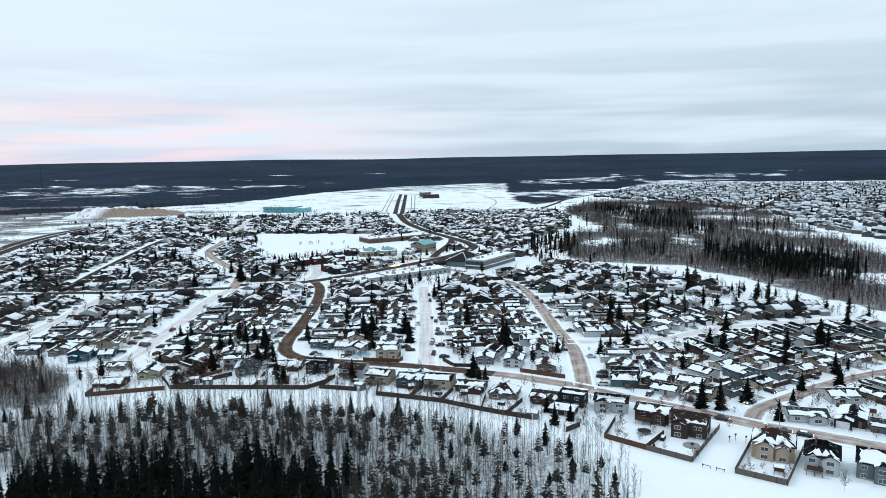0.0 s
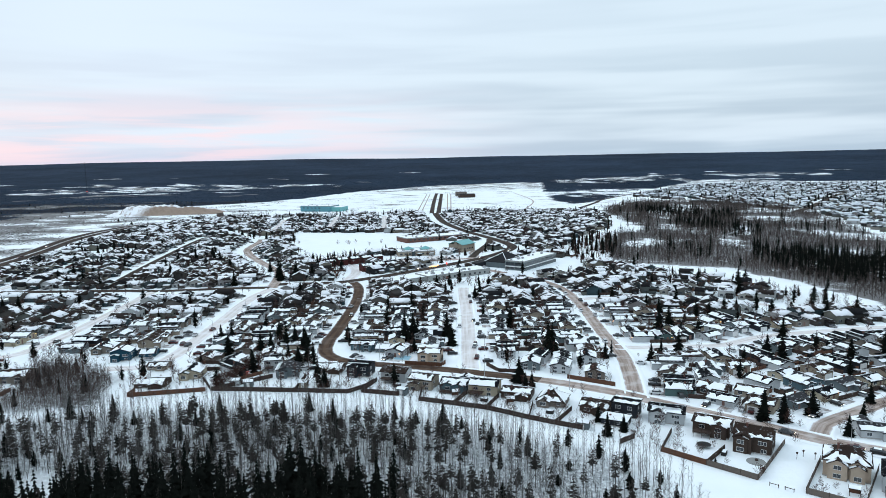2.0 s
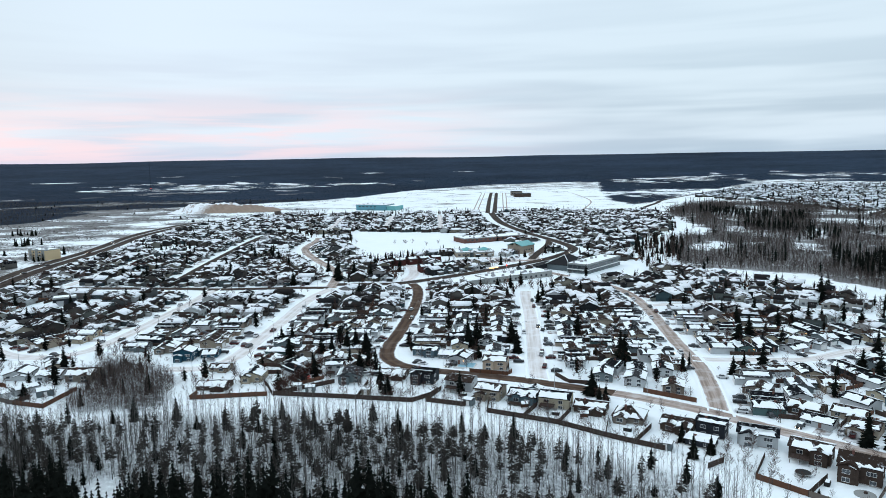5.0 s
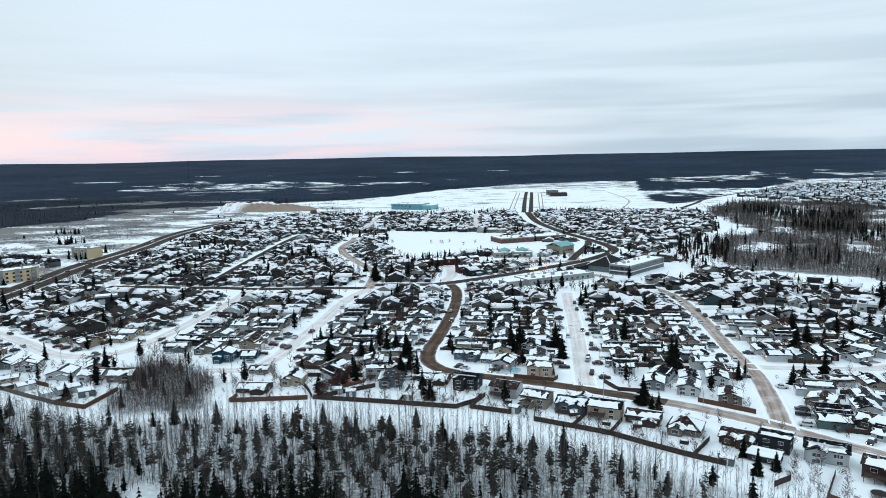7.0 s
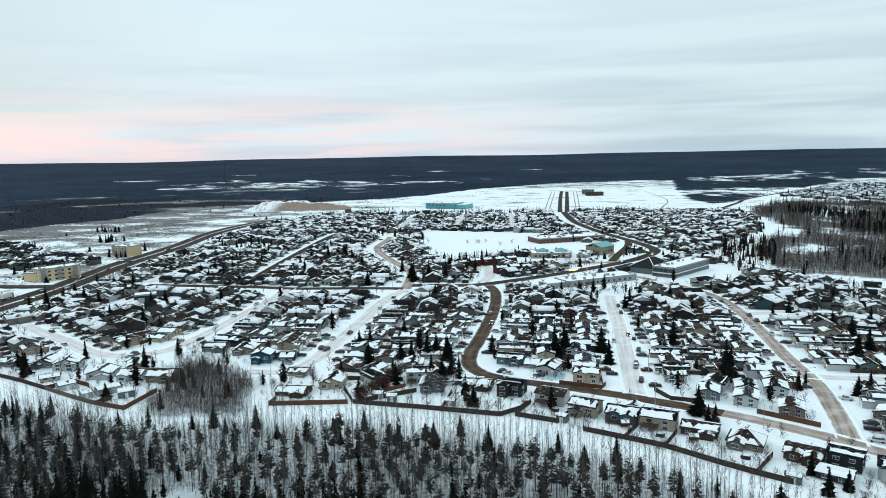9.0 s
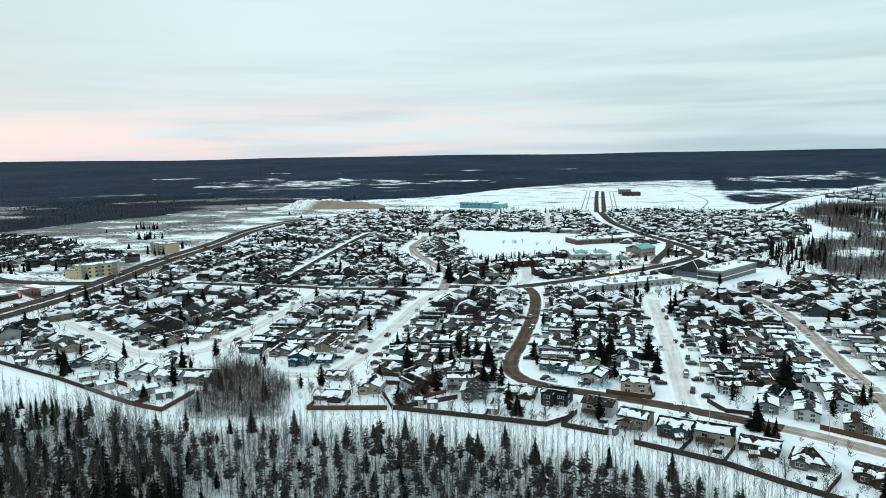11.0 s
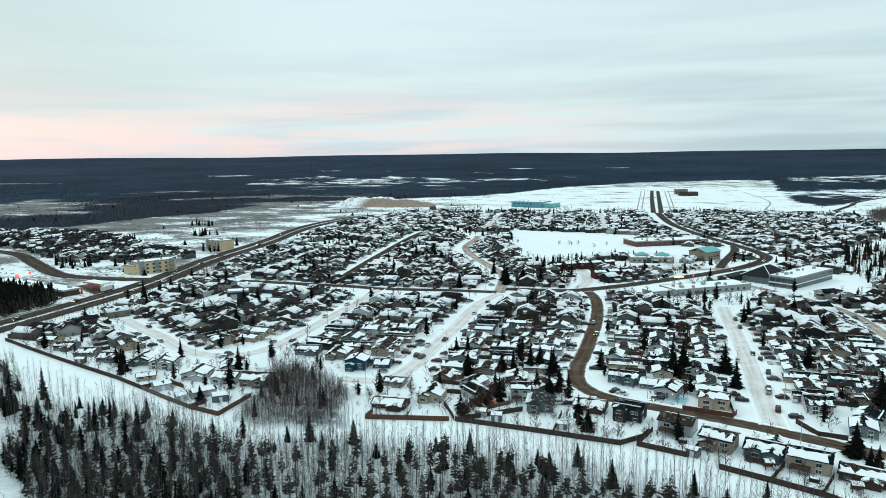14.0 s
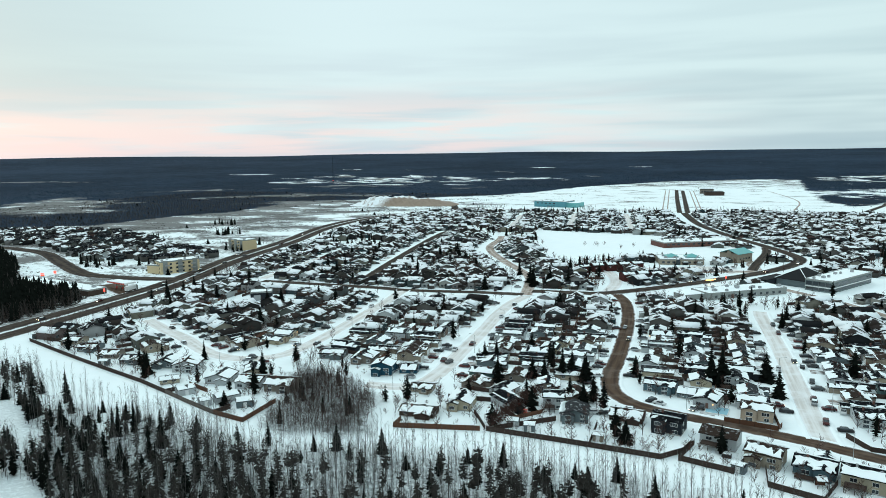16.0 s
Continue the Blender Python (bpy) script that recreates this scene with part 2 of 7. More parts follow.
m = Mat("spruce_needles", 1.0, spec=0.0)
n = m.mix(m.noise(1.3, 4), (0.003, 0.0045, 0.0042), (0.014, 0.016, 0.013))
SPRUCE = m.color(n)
m = Mat("bark", 1.0, spec=0.02)
BARK = m.color(m.mix(m.noise(2.5, 4), (0.034, 0.035, 0.034), (0.115, 0.117, 0.113)))
m = Mat("aspen_bark", 1.0, spec=0.02)
ASPEN_BARK = m.color(m.mix(m.noise(0.8, 5), (0.07, 0.065, 0.062), (0.22, 0.21, 0.20)))
m = Mat("bare_twigs", 1.0, spec=0.02)
TWIG = m.color(m.mix(m.noise(0.05, 3), (0.055, 0.052, 0.050), (0.120, 0.115, 0.109)))
m = Mat("pine_needles", 1.0, spec=0.0)
PINE = m.color(m.mix(m.noise(0.5, 4), (0.016, 0.015, 0.014), (0.062, 0.056, 0.050)))
m = Mat("pine_bark", 1.0, spec=0.02)
PINE_BARK = m.color(m.mix(m.noise(1.5, 4), (0.040, 0.034, 0.031), (0.105, 0.092, 0.084)))
m = Mat("brown_grove_twigs", 1.0, spec=0.02)
TWIG_GROVE = m.color(m.mix(m.noise(0.12, 3), (0.055, 0.045, 0.041), (0.125, 0.104, 0.097)))
m = Mat("reddish_twigs", 1.0, spec=0.02)
TWIG_RED = m.color(m.mix(m.noise(0.08, 3), (0.050, 0.028, 0.024), (0.105, 0.062, 0.052)))
m = Mat("grey_brown_thicket", 1.0, spec=0.02)
TWIG_FAR = m.color(m.mix(m.noise(0.03, 4), (0.050, 0.045, 0.043), (0.110, 0.096, 0.090)))
m = Mat("near_forest_twigs", 1.0, spec=0.0)
TWIG_WOODS = m.color(m.mix(m.noise(0.01, 4), (0.036, 0.034, 0.035), (0.080, 0.072, 0.069)))
# trees past 1500 m carry the blue of the haze in their own colour
m = Mat("hazed_far_canopy", 1.0, spec=0.0)
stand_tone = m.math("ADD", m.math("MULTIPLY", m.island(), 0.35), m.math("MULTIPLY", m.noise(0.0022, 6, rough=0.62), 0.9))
HAZED_FAR_TREE = m.color(m.ramp(stand_tone, [(0.30, (0.006, 0.012, 0.022)), (0.62, (0.016, 0.028, 0.047)), (0.95, (0.038, 0.052, 0.072))]))
m = Mat("far_house_walls", 0.85, spec=0.08)
FAR_WALL = m.color(m.ramp(m.island(), [(0.0, (0.016, 0.018, 0.020)), (0.25, (0.050, 0.045, 0.040)), (0.45, (0.11, 0.105, 0.098)), (0.6, (0.03, 0.055, 0.065)), (0.75, (0.19, 0.175, 0.14)), (0.9, (0.40, 0.42, 0.42)), (1.0, (0.07, 0.03, 0.026))]))
m = Mat("far_snowy_roofs", 0.95, spec=0.04)
r0 = m.ramp(m.island(), [(0.0, (0.012, 0.013, 0.015)), (0.5, (0.035, 0.026, 0.022)), (1.0, (0.04, 0.04, 0.042))])
FAR_ROOF = m.color(m.mix(m.step(m.math("ADD", m.noise(0.16, 5, rough=0.6), m.math("MULTIPLY", m.island(), 0.20)), 0.565, 0.63), r0, (0.82, 0.85, 0.88)))
# lower contrast and bluer than the town's roofs: haze painted into the colours
m = Mat("hazed_suburb_roofs", 0.95, spec=0.04)
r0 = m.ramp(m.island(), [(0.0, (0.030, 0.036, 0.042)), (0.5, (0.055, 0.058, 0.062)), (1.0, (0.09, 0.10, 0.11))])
HAZED_SUBURB_ROOF = m.color(m.mix(m.step(m.math("ADD", m.noise(0.16, 5, rough=0.6), m.math("MULTIPLY", m.island(), 0.30)), 0.50, 0.68), r0, (0.66, 0.71, 0.75)))
DARK_METAL = plain("dark_metal_roof", (0.010, 0.011, 0.013), 0.9)


# ---------- mesh helpers ----------


def link_mesh(name, bm, mats, parent=None):
    me = bpy.data.meshes.new(name)
    bm.to_mesh(me)
    bm.free()
    for mt in mats if isinstance(mats, (list, tuple)) else [mats]:
        me.materials.append(mt)
    ob = new(name, me)
    ob.parent = parent
    return ob


def part(name, bm, material, parent, label=""):
    return tagged(link_mesh(name, bm, material, parent), label)


def thing(name, label, category, group="", kind=""):
    return tagged(new(name), label, category, group, kind)


def share(name, me, parent, m):
    """Another object on the mesh me, at the pose m under its parent."""
    ob = new(name, me)
    ob.parent = parent
    ob.matrix_basis = m
    return ob


def box(bm, x0, x1, y0, y1, z0, z1):
    v = [bm.verts.new(p) for p in ((x0, y0, z0), (x1, y0, z0), (x1, y1, z0), (x0, y1, z0), (x0, y0, z1), (x1, y0, z1), (x1, y1, z1), (x0, y1, z1))]
    for f in ((3, 2, 1, 0), (4, 5, 6, 7), (0, 1, 5, 4), (1, 2, 6, 5), (2, 3, 7, 6), (3, 0, 4, 7)):
        bm.faces.new([v[i] for i in f])
    return v


def boxes(*bs):
    bm = bmesh.new()
    for b in bs:
        box(bm, *b)
    return bm


def slab(bm, pts, thick):
    """A plate under the polygon pts, thick metres deep against its normal."""
    pts = [Vector(p) for p in pts]
    n = (pts[1] - pts[0]).cross(pts[2] - pts[0])
    if n.length < 1e-9:
        n = (pts[2] - pts[0]).cross(pts[3] - pts[0])
    n.normalize()
    top = [bm.verts.new(p) for p in pts]
    low = [bm.verts.new(p - n * thick) for p in pts]
    bm.faces.new(top)
    bm.faces.new(low[::-1])
    for i in range(len(pts)):
        j = (i + 1) % len(pts)
        bm.faces.new((top[j], top[i], low[i], low[j]))


def tube(bm, a, b, ra, rb, sides=5):
    a, b = Vector(a), Vector(b)
    d = (b - a).normalized()
    u = d.orthogonal().normalized()
    w = d.cross(u)
    rings = []
    for p, r in ((a, ra), (b, rb)):
        rings.append([bm.verts.new(p + (u * math.cos(k * math.tau / sides) + w * math.sin(k * math.tau / sides)) * r) for k in range(sides)])
    for k in range(sides):
        bm.faces.new((rings[0][k], rings[0][(k + 1) % sides], rings[1][(k + 1) % sides], rings[1][k]))
    bm.faces.new(rings[1])
    bm.faces.new(rings[0][::-1])


# ---------- the lie of the land ----------
HILL_START, HILL_END, HILL_TOP = 2300.0, 4700.0, 88.0


def land(x, y):
    r = math.hypot(x + 20, y - 30)
    if r < HILL_START:
        return 0.0
    k = (r - HILL_START) / (HILL_END - HILL_START)
    return HILL_TOP * k + k * 7 * noise.noise((x * 0.0012, y * 0.0012, 3.0))


def inside(p, poly):
    x, y = p
    hit = False
    for (x0, y0), (x1, y1) in zip(poly, poly[1:] + poly[:1]):
        if (y0 > y) != (y1 > y) and x < (x1 - x0) * (y - y0) / (y1 - y0) + x0:
            hit = not hit
    return hit


def gap(p, poly):
    """Distance from p to the outline of poly."""
    x, y = p
    best = 1e9
    for (x0, y0), (x1, y1) in zip(poly, poly[1:] + poly[:1]):
        dx, dy = x1 - x0, y1 - y0
        k = max(0, min(1, ((x - x0) * dx + (y - y0) * dy) / (dx * dx + dy * dy + 1e-9)))
        best = min(best, math.hypot(x - x0 - k * dx, y - y0 - k * dy))
    return best


TOWN = [(-366, 292), (-372, 360), (-378, 420), (-410, 545), (-446, 700), (-468, 850), (-458, 960), (-430, 1060), (-250, 1095), (0, 1130), (185, 1150), (190, 1000), (160, 840), (100, 725), (84, 655), (84, 590), (135, 530),
        (168, 492), (192, 446), (203, 420), (216, 390), (228, 340), (240, 280), (260, 215), (230, 150), (130, 150), (91, 172), (71, 186), (50, 204), (29, 220), (-26, 247), (-54, 255), (-109, 258), (-138, 251), (-152, 268), (-187, 258),
        (-188, 238), (-234, 252), (-297, 271), (-353, 289)]
OPEN_LAND = [(-420, 250), (-520, 330), (-640, 420), (-900, 600), (-910, 690), (-815, 730), (-804, 880), (-760, 960), (-800, 1210), (-640, 1330), (-470, 1480), (-412, 1580), (-350, 1860), (-160, 2210), (60, 2360), (215, 2350),
             (160, 1640), (150, 1400), (178, 1275), (250, 1400), (480, 1850), (690, 2240), (760, 2300), (1000, 2120), (1350, 2000), (1400, 1700), (700, 900), (420, 600), (270, 360), (330, 100), (330, -200), (-330, -200), (-420, 0)]
FIELD = [(-222, 832), (-187, 690), (-152, 606), (-118, 632), (-81, 682), (-89, 808)]
GROVE = [(-184, 236), (-168, 235), (-154, 238), (-144, 243), (-146, 252), (-152, 266), (-157, 276), (-178, 292), (-194, 298), (-203, 296), (-188, 262)]
# the wood along the town's edge; its outline towards the houses
WOOD_EDGE = [(-372, 262), (-357, 283), (-318, 265), (-276, 238), (-256, 243), (-216, 242), (-178, 236), (-150, 244), (-106, 252), (-57, 250), (-26, 243), (12, 225), (30, 217), (45, 205), (53, 197), (53, 178), (50, 160), (35, 130), (0, 105), (-60, 95), (-140, 90), (-230, 95), (-330, 120), (-380, 180)]
WOOD_GLADES = [(-272, 213, 20, 8, -30), (-121, 172, 18, 6, 125), (-206, 170, 24, 7, 150), (-247, 203, 16, 5, -30), (-232, 222, 14, 5, -20), (-262, 232, 12, 5, 20)]
SUBURB = [(330, 1500), (621, 2000), (870, 1990), (1250, 1850), (1150, 1300), (900, 900), (640, 600), (435, 600), (440, 800), (505, 1050), (385, 1300)]
BELT = [(255, 350), (243, 368), (236, 398), (224, 436), (208, 492), (186, 545), (150, 560), (112, 570), (112, 610), (118, 690), (150, 756), (185, 860), (195, 1000), (200, 1120), (292, 1320), (470, 1290), (490, 1040), (440, 860), (390, 640), (340, 430)]
# open snow within the belt: a frozen creek and glades
GLADES = [(260, 560, 30, 9, 100), (300, 800, 50, 12, 70), (230, 860, 40, 9, 90), (430, 1080, 50, 16, 60), (350, 1180, 60, 14, 100), (260, 960, 40, 10, 110), (165, 700, 30, 16, 60), (182, 830, 45, 16, 80), (178, 930, 50, 15, 100), (300, 1080, 70, 30, 60), (400, 930, 60, 30, 120), (380, 760, 60, 26, 110), (320, 600, 45, 20, 115), (250, 700, 40, 12, 70), (300, 480, 40, 16, 115)]
# snow openings in the far forest: centre, half length, half width, direction
MEADOWS = [(230, 1900, 110, 22, 75), (340, 2150, 150, 30, 50), (225, 1520, 60, 16, 60), (330, 1760, 90, 16, 60), (420, 2250, 100, 20, 20), (-1220, 2120, 150, 30, 25), (-1000, 2380, 120, 24, 10), (-730, 2263, 120, 34, 5), (-634, 1790, 90, 30, 40), (-755, 2670, 70, 40, 5), (-690, 3020, 90, 60, 35),
           (679, 2650, 30, 190, 0), (540, 2440, 130, 30, 0), (820, 2280, 260, 44, -12), (-1215, 1020, 225, 120, 141), (-2090, 1710, 260, 60, 38), (-1500, 2700, 120, 40, 20), (-1250, 2760, 90, 30, 10), (380, 2330, 60, 30, 10), (-300, 3100, 90, 40, 0), (120, 3300, 120, 30, 0), (1300, 2600, 150, 40, -20),
           (-1700, 2300, 140, 40, 30), (-1000, 1350, 120, 40, 50), (-760, 1420, 120, 40, 40), (-772, 1210, 110, 34, 30), (-870, 1400, 150, 44, 45), (-716, 1950, 100, 20, 10), (-1026, 1774, 130, 30, 30), (-1560, 2210, 160, 24, 30), (-420, 2500, 60, 20, 0), (-860, 2740, 80, 20, 10), (960, 2700, 120, 24, -10), (-40, 2640, 60, 16, 0)]
# young, thin growth through which the snow shows
THIN = [(-1100, 2210, 420, 200, 20), (-950, 1850, 260, 110, 30), (480, 2420, 260, 120, 10), (-1400, 1500, 200, 60, 40), (300, 1650, 130, 220, -20), (900, 2500, 320, 110, -10), (-560, 2350, 140, 70, 0)]


def in_blob(x, y, b):
    cx, cy, a, c, deg = b
    s, k = math.sin(radians(deg)), math.cos(radians(deg))
    u, v = ((x - cx) * k + (y - cy) * s) / a, (-(x - cx) * s + (y - cy) * k) / c
    return u * u + v * v


def woods_at(x, y):
    """1 in closed forest, 0 in the open, soft between."""
    p = (x, y)
    d = gap(p, OPEN_LAND) * (-1 if inside(p, OPEN_LAND) else 1)
    k = max(0.0, min(1.0, 0.5 + d / 60))
    if k < 0.02:
        return k
    ragged = 1.6 * noise.noise((x * 0.007, y * 0.007, 21.0)) + 1.0 * noise.noise((x * 0.02, y * 0.02, 22.0))
    for b in THIN:
        if in_blob(x, y, b) + ragged * 0.5 < 1:
            k = min(k, 0.56 + 0.22 * ragged)
    for b in MEADOWS:
        q = in_blob(x, y, b)
        if b[1] > 1500:
            q *= 3.0
        if q < 6:
            q = max(0.0, q + ragged)
        if q < 4:
            k = min(k, 0.36 + max(0.0, (q - 0.3) / 2.5) * 0.7)
    return k


def scrub_at(x, y):
    p = (x, y)
    if inside(p, GROVE):
        return 0.6
    if inside(p, TOWN) or y < 290 and x > -400:
        return 0.0
    if x < -390 and y < 1300:
        return 0.58 if y < 450 else min(0.85, 0.56 + max(0.0, (-480 - x) * 0.0010))
    if inside(p, BELT):
        return 0.86 if all(in_blob(x, y, b) > 1 for b in GLADES) else 0.35
    if y > 1900:
        return 0.62
    if x < -600:
        return 0.9
    if y > 1080 and x < 300:
        return 0.40
    return 0.3


# how far litter and the painted shade of the trees darken the floor
def litter_shade_at(x, y):
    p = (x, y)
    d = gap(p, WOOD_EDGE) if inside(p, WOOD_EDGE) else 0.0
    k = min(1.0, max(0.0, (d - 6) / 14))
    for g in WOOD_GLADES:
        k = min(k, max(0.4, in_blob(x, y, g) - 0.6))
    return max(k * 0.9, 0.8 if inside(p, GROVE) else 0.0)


def ground():
    verts, faces, w, s = [], [], [], []
    radii = [0.0] + [40 * (4950 / 40) ** (i / 190) for i in range(191)]
    n = 320
    verts.append((-20, 30, 0))
    for r in radii[1:]:
        for k in range(n):
            a = k * math.tau / n
            x, y = -20 + r * math.cos(a), 30 + r * math.sin(a)
            verts.append((x, y, land(x, y)))
    for k in range(n):
        faces.append((0, 1 + k, 1 + (k + 1) % n))
    for i in range(len(radii) - 2):
        a0, b0 = 1 + i * n, 1 + (i + 1) * n
        for k in range(n):
            faces.append((a0 + k, b0 + k, b0 + (k + 1) % n, a0 + (k + 1) % n))
    me = bpy.data.meshes.new("ground")
    me.from_pydata(verts, [], faces)
    me.polygons.foreach_set("use_smooth", [True] * len(faces))
    for name, fn in (("woods", woods_at), ("scrub", scrub_at), ("litter_shade", litter_shade_at)):
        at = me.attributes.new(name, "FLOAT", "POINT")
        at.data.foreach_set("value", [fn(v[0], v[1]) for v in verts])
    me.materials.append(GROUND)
    tagged(new("ground", me), "wide snow-covered ground reaching to dark forest", "ground", kind="structure")


ground()

# ---------- roads ----------


def resample(pts, step):
    out = []
    n = len(pts)
    for i in range(n - 1):
        p0, p1, p2, p3 = (Vector(pts[max(0, min(n - 1, i + k))]) for k in (-1, 0, 1, 2))
        c = max(1, int((p2 - p1).length / step))
        for j in range(c):
            t = j / c
            out.append(0.5 * (2 * p1 + (p2 - p0) * t + (2 * p0 - 5 * p1 + 4 * p2 - p3) * t * t + (3 * p1 - p0 - 3 * p2 + p3) * t ** 3))
    out.append(Vector(pts[-1]))
    return out


def normals(pts):
    ns = []
    for i, p in enumerate(pts):
        d = pts[min(i + 1, len(pts) - 1)] - pts[max(i - 1, 0)]
        ns.append(Vector((-d.y, d.x)).normalized())
    return ns


ROADS = {}


def strip(name, pts, width, mat, z, label, bank=True):
    pts = resample([Vector(p) for p in pts], 5)
    ns = normals(pts)
    ROADS[name] = (pts, width)
    verts, faces, uvs = [], [], []
    along = 0.0
    cols = (-0.5, -0.25, 0, 0.25, 0.5)
    for i, (p, n) in enumerate(zip(pts, ns)):
        along += (p - pts[i - 1]).length if i else 0
        for c in cols:
            q = p + n * c * width
            verts.append((q.x, q.y, z + 0.04 * (1 - abs(c) * 2) + land(q.x, q.y)))
            uvs.append((c + 0.5, along))
    k = len(cols)
    for i in range(len(pts) - 1):
        for j in range(k - 1):
            faces.append((i * k + j + 1, i * k + j, (i + 1) * k + j, (i + 1) * k + j + 1))
    me = bpy.data.meshes.new(name)
    me.from_pydata(verts, [], faces)
    lay = me.uv_layers.new(name="UVMap")
    for lp in me.loops:
        lay.data[lp.index].uv = uvs[lp.vertex_index]
    me.materials.append(mat)
    tagged(new(name, me), label, "road", kind="structure")
    if bank:
        # ploughed snow along both edges
        verts, faces = [], []
        for side in (-1, 1):
            base = len(verts)
            for i, (p, n) in enumerate(zip(pts, ns)):
                h = 0.14 + 0.26 * max(0, 0.5 + noise.noise((p.x * 0.11, p.y * 0.11, side * 5.0)))
                for off, up in ((0.42, 0.0), (0.50, 0.8), (0.56, 1.0), (0.62, 0.7), (0.72, -0.05)):
                    q = p + n * side * (width * 0.5 + (off - 0.5) * 6)
                    verts.append((q.x, q.y, h * up + z * 0.5))
            for i in range(len(pts) - 1):
                for j in range(4):
                    f = (base + i * 5 + j, base + (i + 1) * 5 + j, base + (i + 1) * 5 + j + 1, base + i * 5 + j + 1)
                    faces.append(f if side < 0 else f[::-1])
        # the banks stop where another road comes in
        keep = [f for f in faces if all((Vector(verts[f[2]][:2]) - q).length > w * 0.5 + 1.2 for other, (qs, w) in ROADS.items() if other != name for q in qs)]
        me = bpy.data.meshes.new("snow_bank")
        me.from_pydata(verts, [], keep)
        me.polygons.foreach_set("use_smooth", [True] * len(keep))
        me.materials.append(SNOW)
        tagged(new("snow_bank", me), "ploughed snow bank along the road edges", "snow bank", kind="stuff")


strip("road_crescent", [(-94, 490), (-87, 470), (-82, 440), (-79, 403), (-77.5, 355), (-77.5, 328), (-75, 311), (-68, 300), (-58, 294.5), (-47, 291.5), (-21, 285), (0, 278), (20, 270.5)], 8.2, ROAD_SAND, 0.10, "brown sanded winter road curving between the houses")
strip("road_east", [(20, 270.5), (30, 265.7), (46.5, 256), (58, 247), (73, 235), (89, 223), (101, 213), (117, 203.5), (131, 194), (160, 176), (200, 150)], 8.2, ROAD_TAN, 0.12, "sandy packed-snow road along the front row of houses")
strip("road_ring", [(53, 250), (56, 270), (58, 288), (59.3, 307), (57.8, 345), (56.5, 417), (51, 465), (35, 500), (7, 536), (-7, 556)], 7.4, ROAD_TAN, 0.08, "sandy packed-snow ring road")
strip("road_middle", [(-7.5, 282), (-8.5, 307), (-9.5, 350), (-11, 400), (-13.7, 452), (-13.5, 466)], 8.0, ROAD_SNOW, 0.07, "wide packed-snow street between the houses")
strip("road_avenue", [(-147, 484), (-118, 487), (-101, 492), (-72, 518), (-38, 556), (-6, 596), (14, 628), (28, 662), (29, 695), (10, 755), (-18, 830), (-48, 940), (-64, 1050), (-71, 1112)], 11.0, ROAD_ASPHALT, 0.13, "dark winter asphalt avenue curving through the town", False)
strip("road_avenue_far_west", [(-77, 1108), (-91, 1400), (-105, 1740)], 8.0, ROAD_ASPHALT, 0.16, "dark dual road running across the snowy clearing", False)
strip("road_avenue_far_east", [(-66, 1108), (-78, 1400), (-91, 1715)], 8.0, ROAD_ASPHALT, 0.14, "dark dual road running across the snowy clearing", False)
strip("road_west", [(-147, 468), (-150.5, 445), (-150, 414), (-147.5, 385), (-145.5, 346), (-144, 305), (-149, 289), (-166, 286)], 8.5, ROAD_SNOW, 0.06, "packed-snow street past the blue house")
strip("road_far_west", [(-330, 342), (-300, 326), (-283, 318), (-256, 302), (-236, 298), (-222, 306), (-218, 320), (-218.5, 352), (-221, 385), (-224, 425), (-229, 462)], 8.5, ROAD_SNOW, 0.09, "packed-snow crescent between the western houses")
strip("road_cross", [(-340, 462), (-255, 464), (-230, 462), (-201, 466), (-176, 470), (-150, 472)], 9.0, ROAD_ASPHALT, 0.11, "dark cross street with tyre tracks", False)
strip("road_north_west", [(-272, 490), (-284, 551), (-300, 640), (-316, 737), (-321, 797), (-303, 816)], 9.0, ROAD_ASPHALT, 0.105, "dark street running north between the houses", False)
strip("road_winding", [(-148, 470), (-159, 528), (-176, 562), (-196, 595), (-223, 646), (-237, 686), (-243, 740), (-249, 767)], 9.0, ROAD_TAN, 0.075, "winding sandy snow street")
HIGHWAY = [(-380, 200), (-381, 281), (-382, 307), (-386, 360), (-392, 414), (-403, 461), (-427, 541), (-452, 668), (-486, 798), (-492, 922), (-459, 1005), (-428, 1080), (-462, 1183)]
strip("road_highway", [(x + 6.6, y) for x, y in HIGHWAY], 12.5, ROAD_ASPHALT, 0.12, "dark dual highway with tyre tracks", False)
strip("road_highway_out", [(x - 7.8, y + 3) for x, y in HIGHWAY[:-2]], 12.5, ROAD_ASPHALT, 0.14, "dark dual highway with tyre tracks", False)
strip("road_side", [(-403, 452), (-420, 445), (-461, 441), (-498, 447), (-558, 480), (-629, 521), (-676, 534), (-717, 541), (-760, 538)], 15.0, ROAD_ASPHALT, 0.15, "dark side road curving past the fuel station", False)
strip("road_lane", [(-346, 470), (-354, 541), (-368, 649)], 8.0, ROAD_SNOW, 0.065, "snow-covered lane")
strip("road_north_a", [(-193, 864), (-216, 1020), (-222, 1070)], 9.0, ROAD_SNOW, 0.055, "snow-covered street")
strip("road_north_b", [(-121, 860), (-142, 1019), (-150, 1070)], 9.0, ROAD_SNOW, 0.055, "snow-covered street")
strip("road_north_c", [(-262, 850), (-292, 1022)], 9.0, ROAD_SNOW, 0.055, "snow-covered street")
strip("road_south_east", [(101, 214), (107, 225), (129, 240), (147, 251), (176, 264), (215, 276)], 6.8, ROAD_TAN, 0.05, "packed-snow side street")
strip("road_east_a", [(59, 318), (67, 316.5), (86, 318), (108, 320), (131, 334), (159, 343), (190, 350), (215, 352)], 7.0, ROAD_SNOW, 0.05, "packed-snow side street")
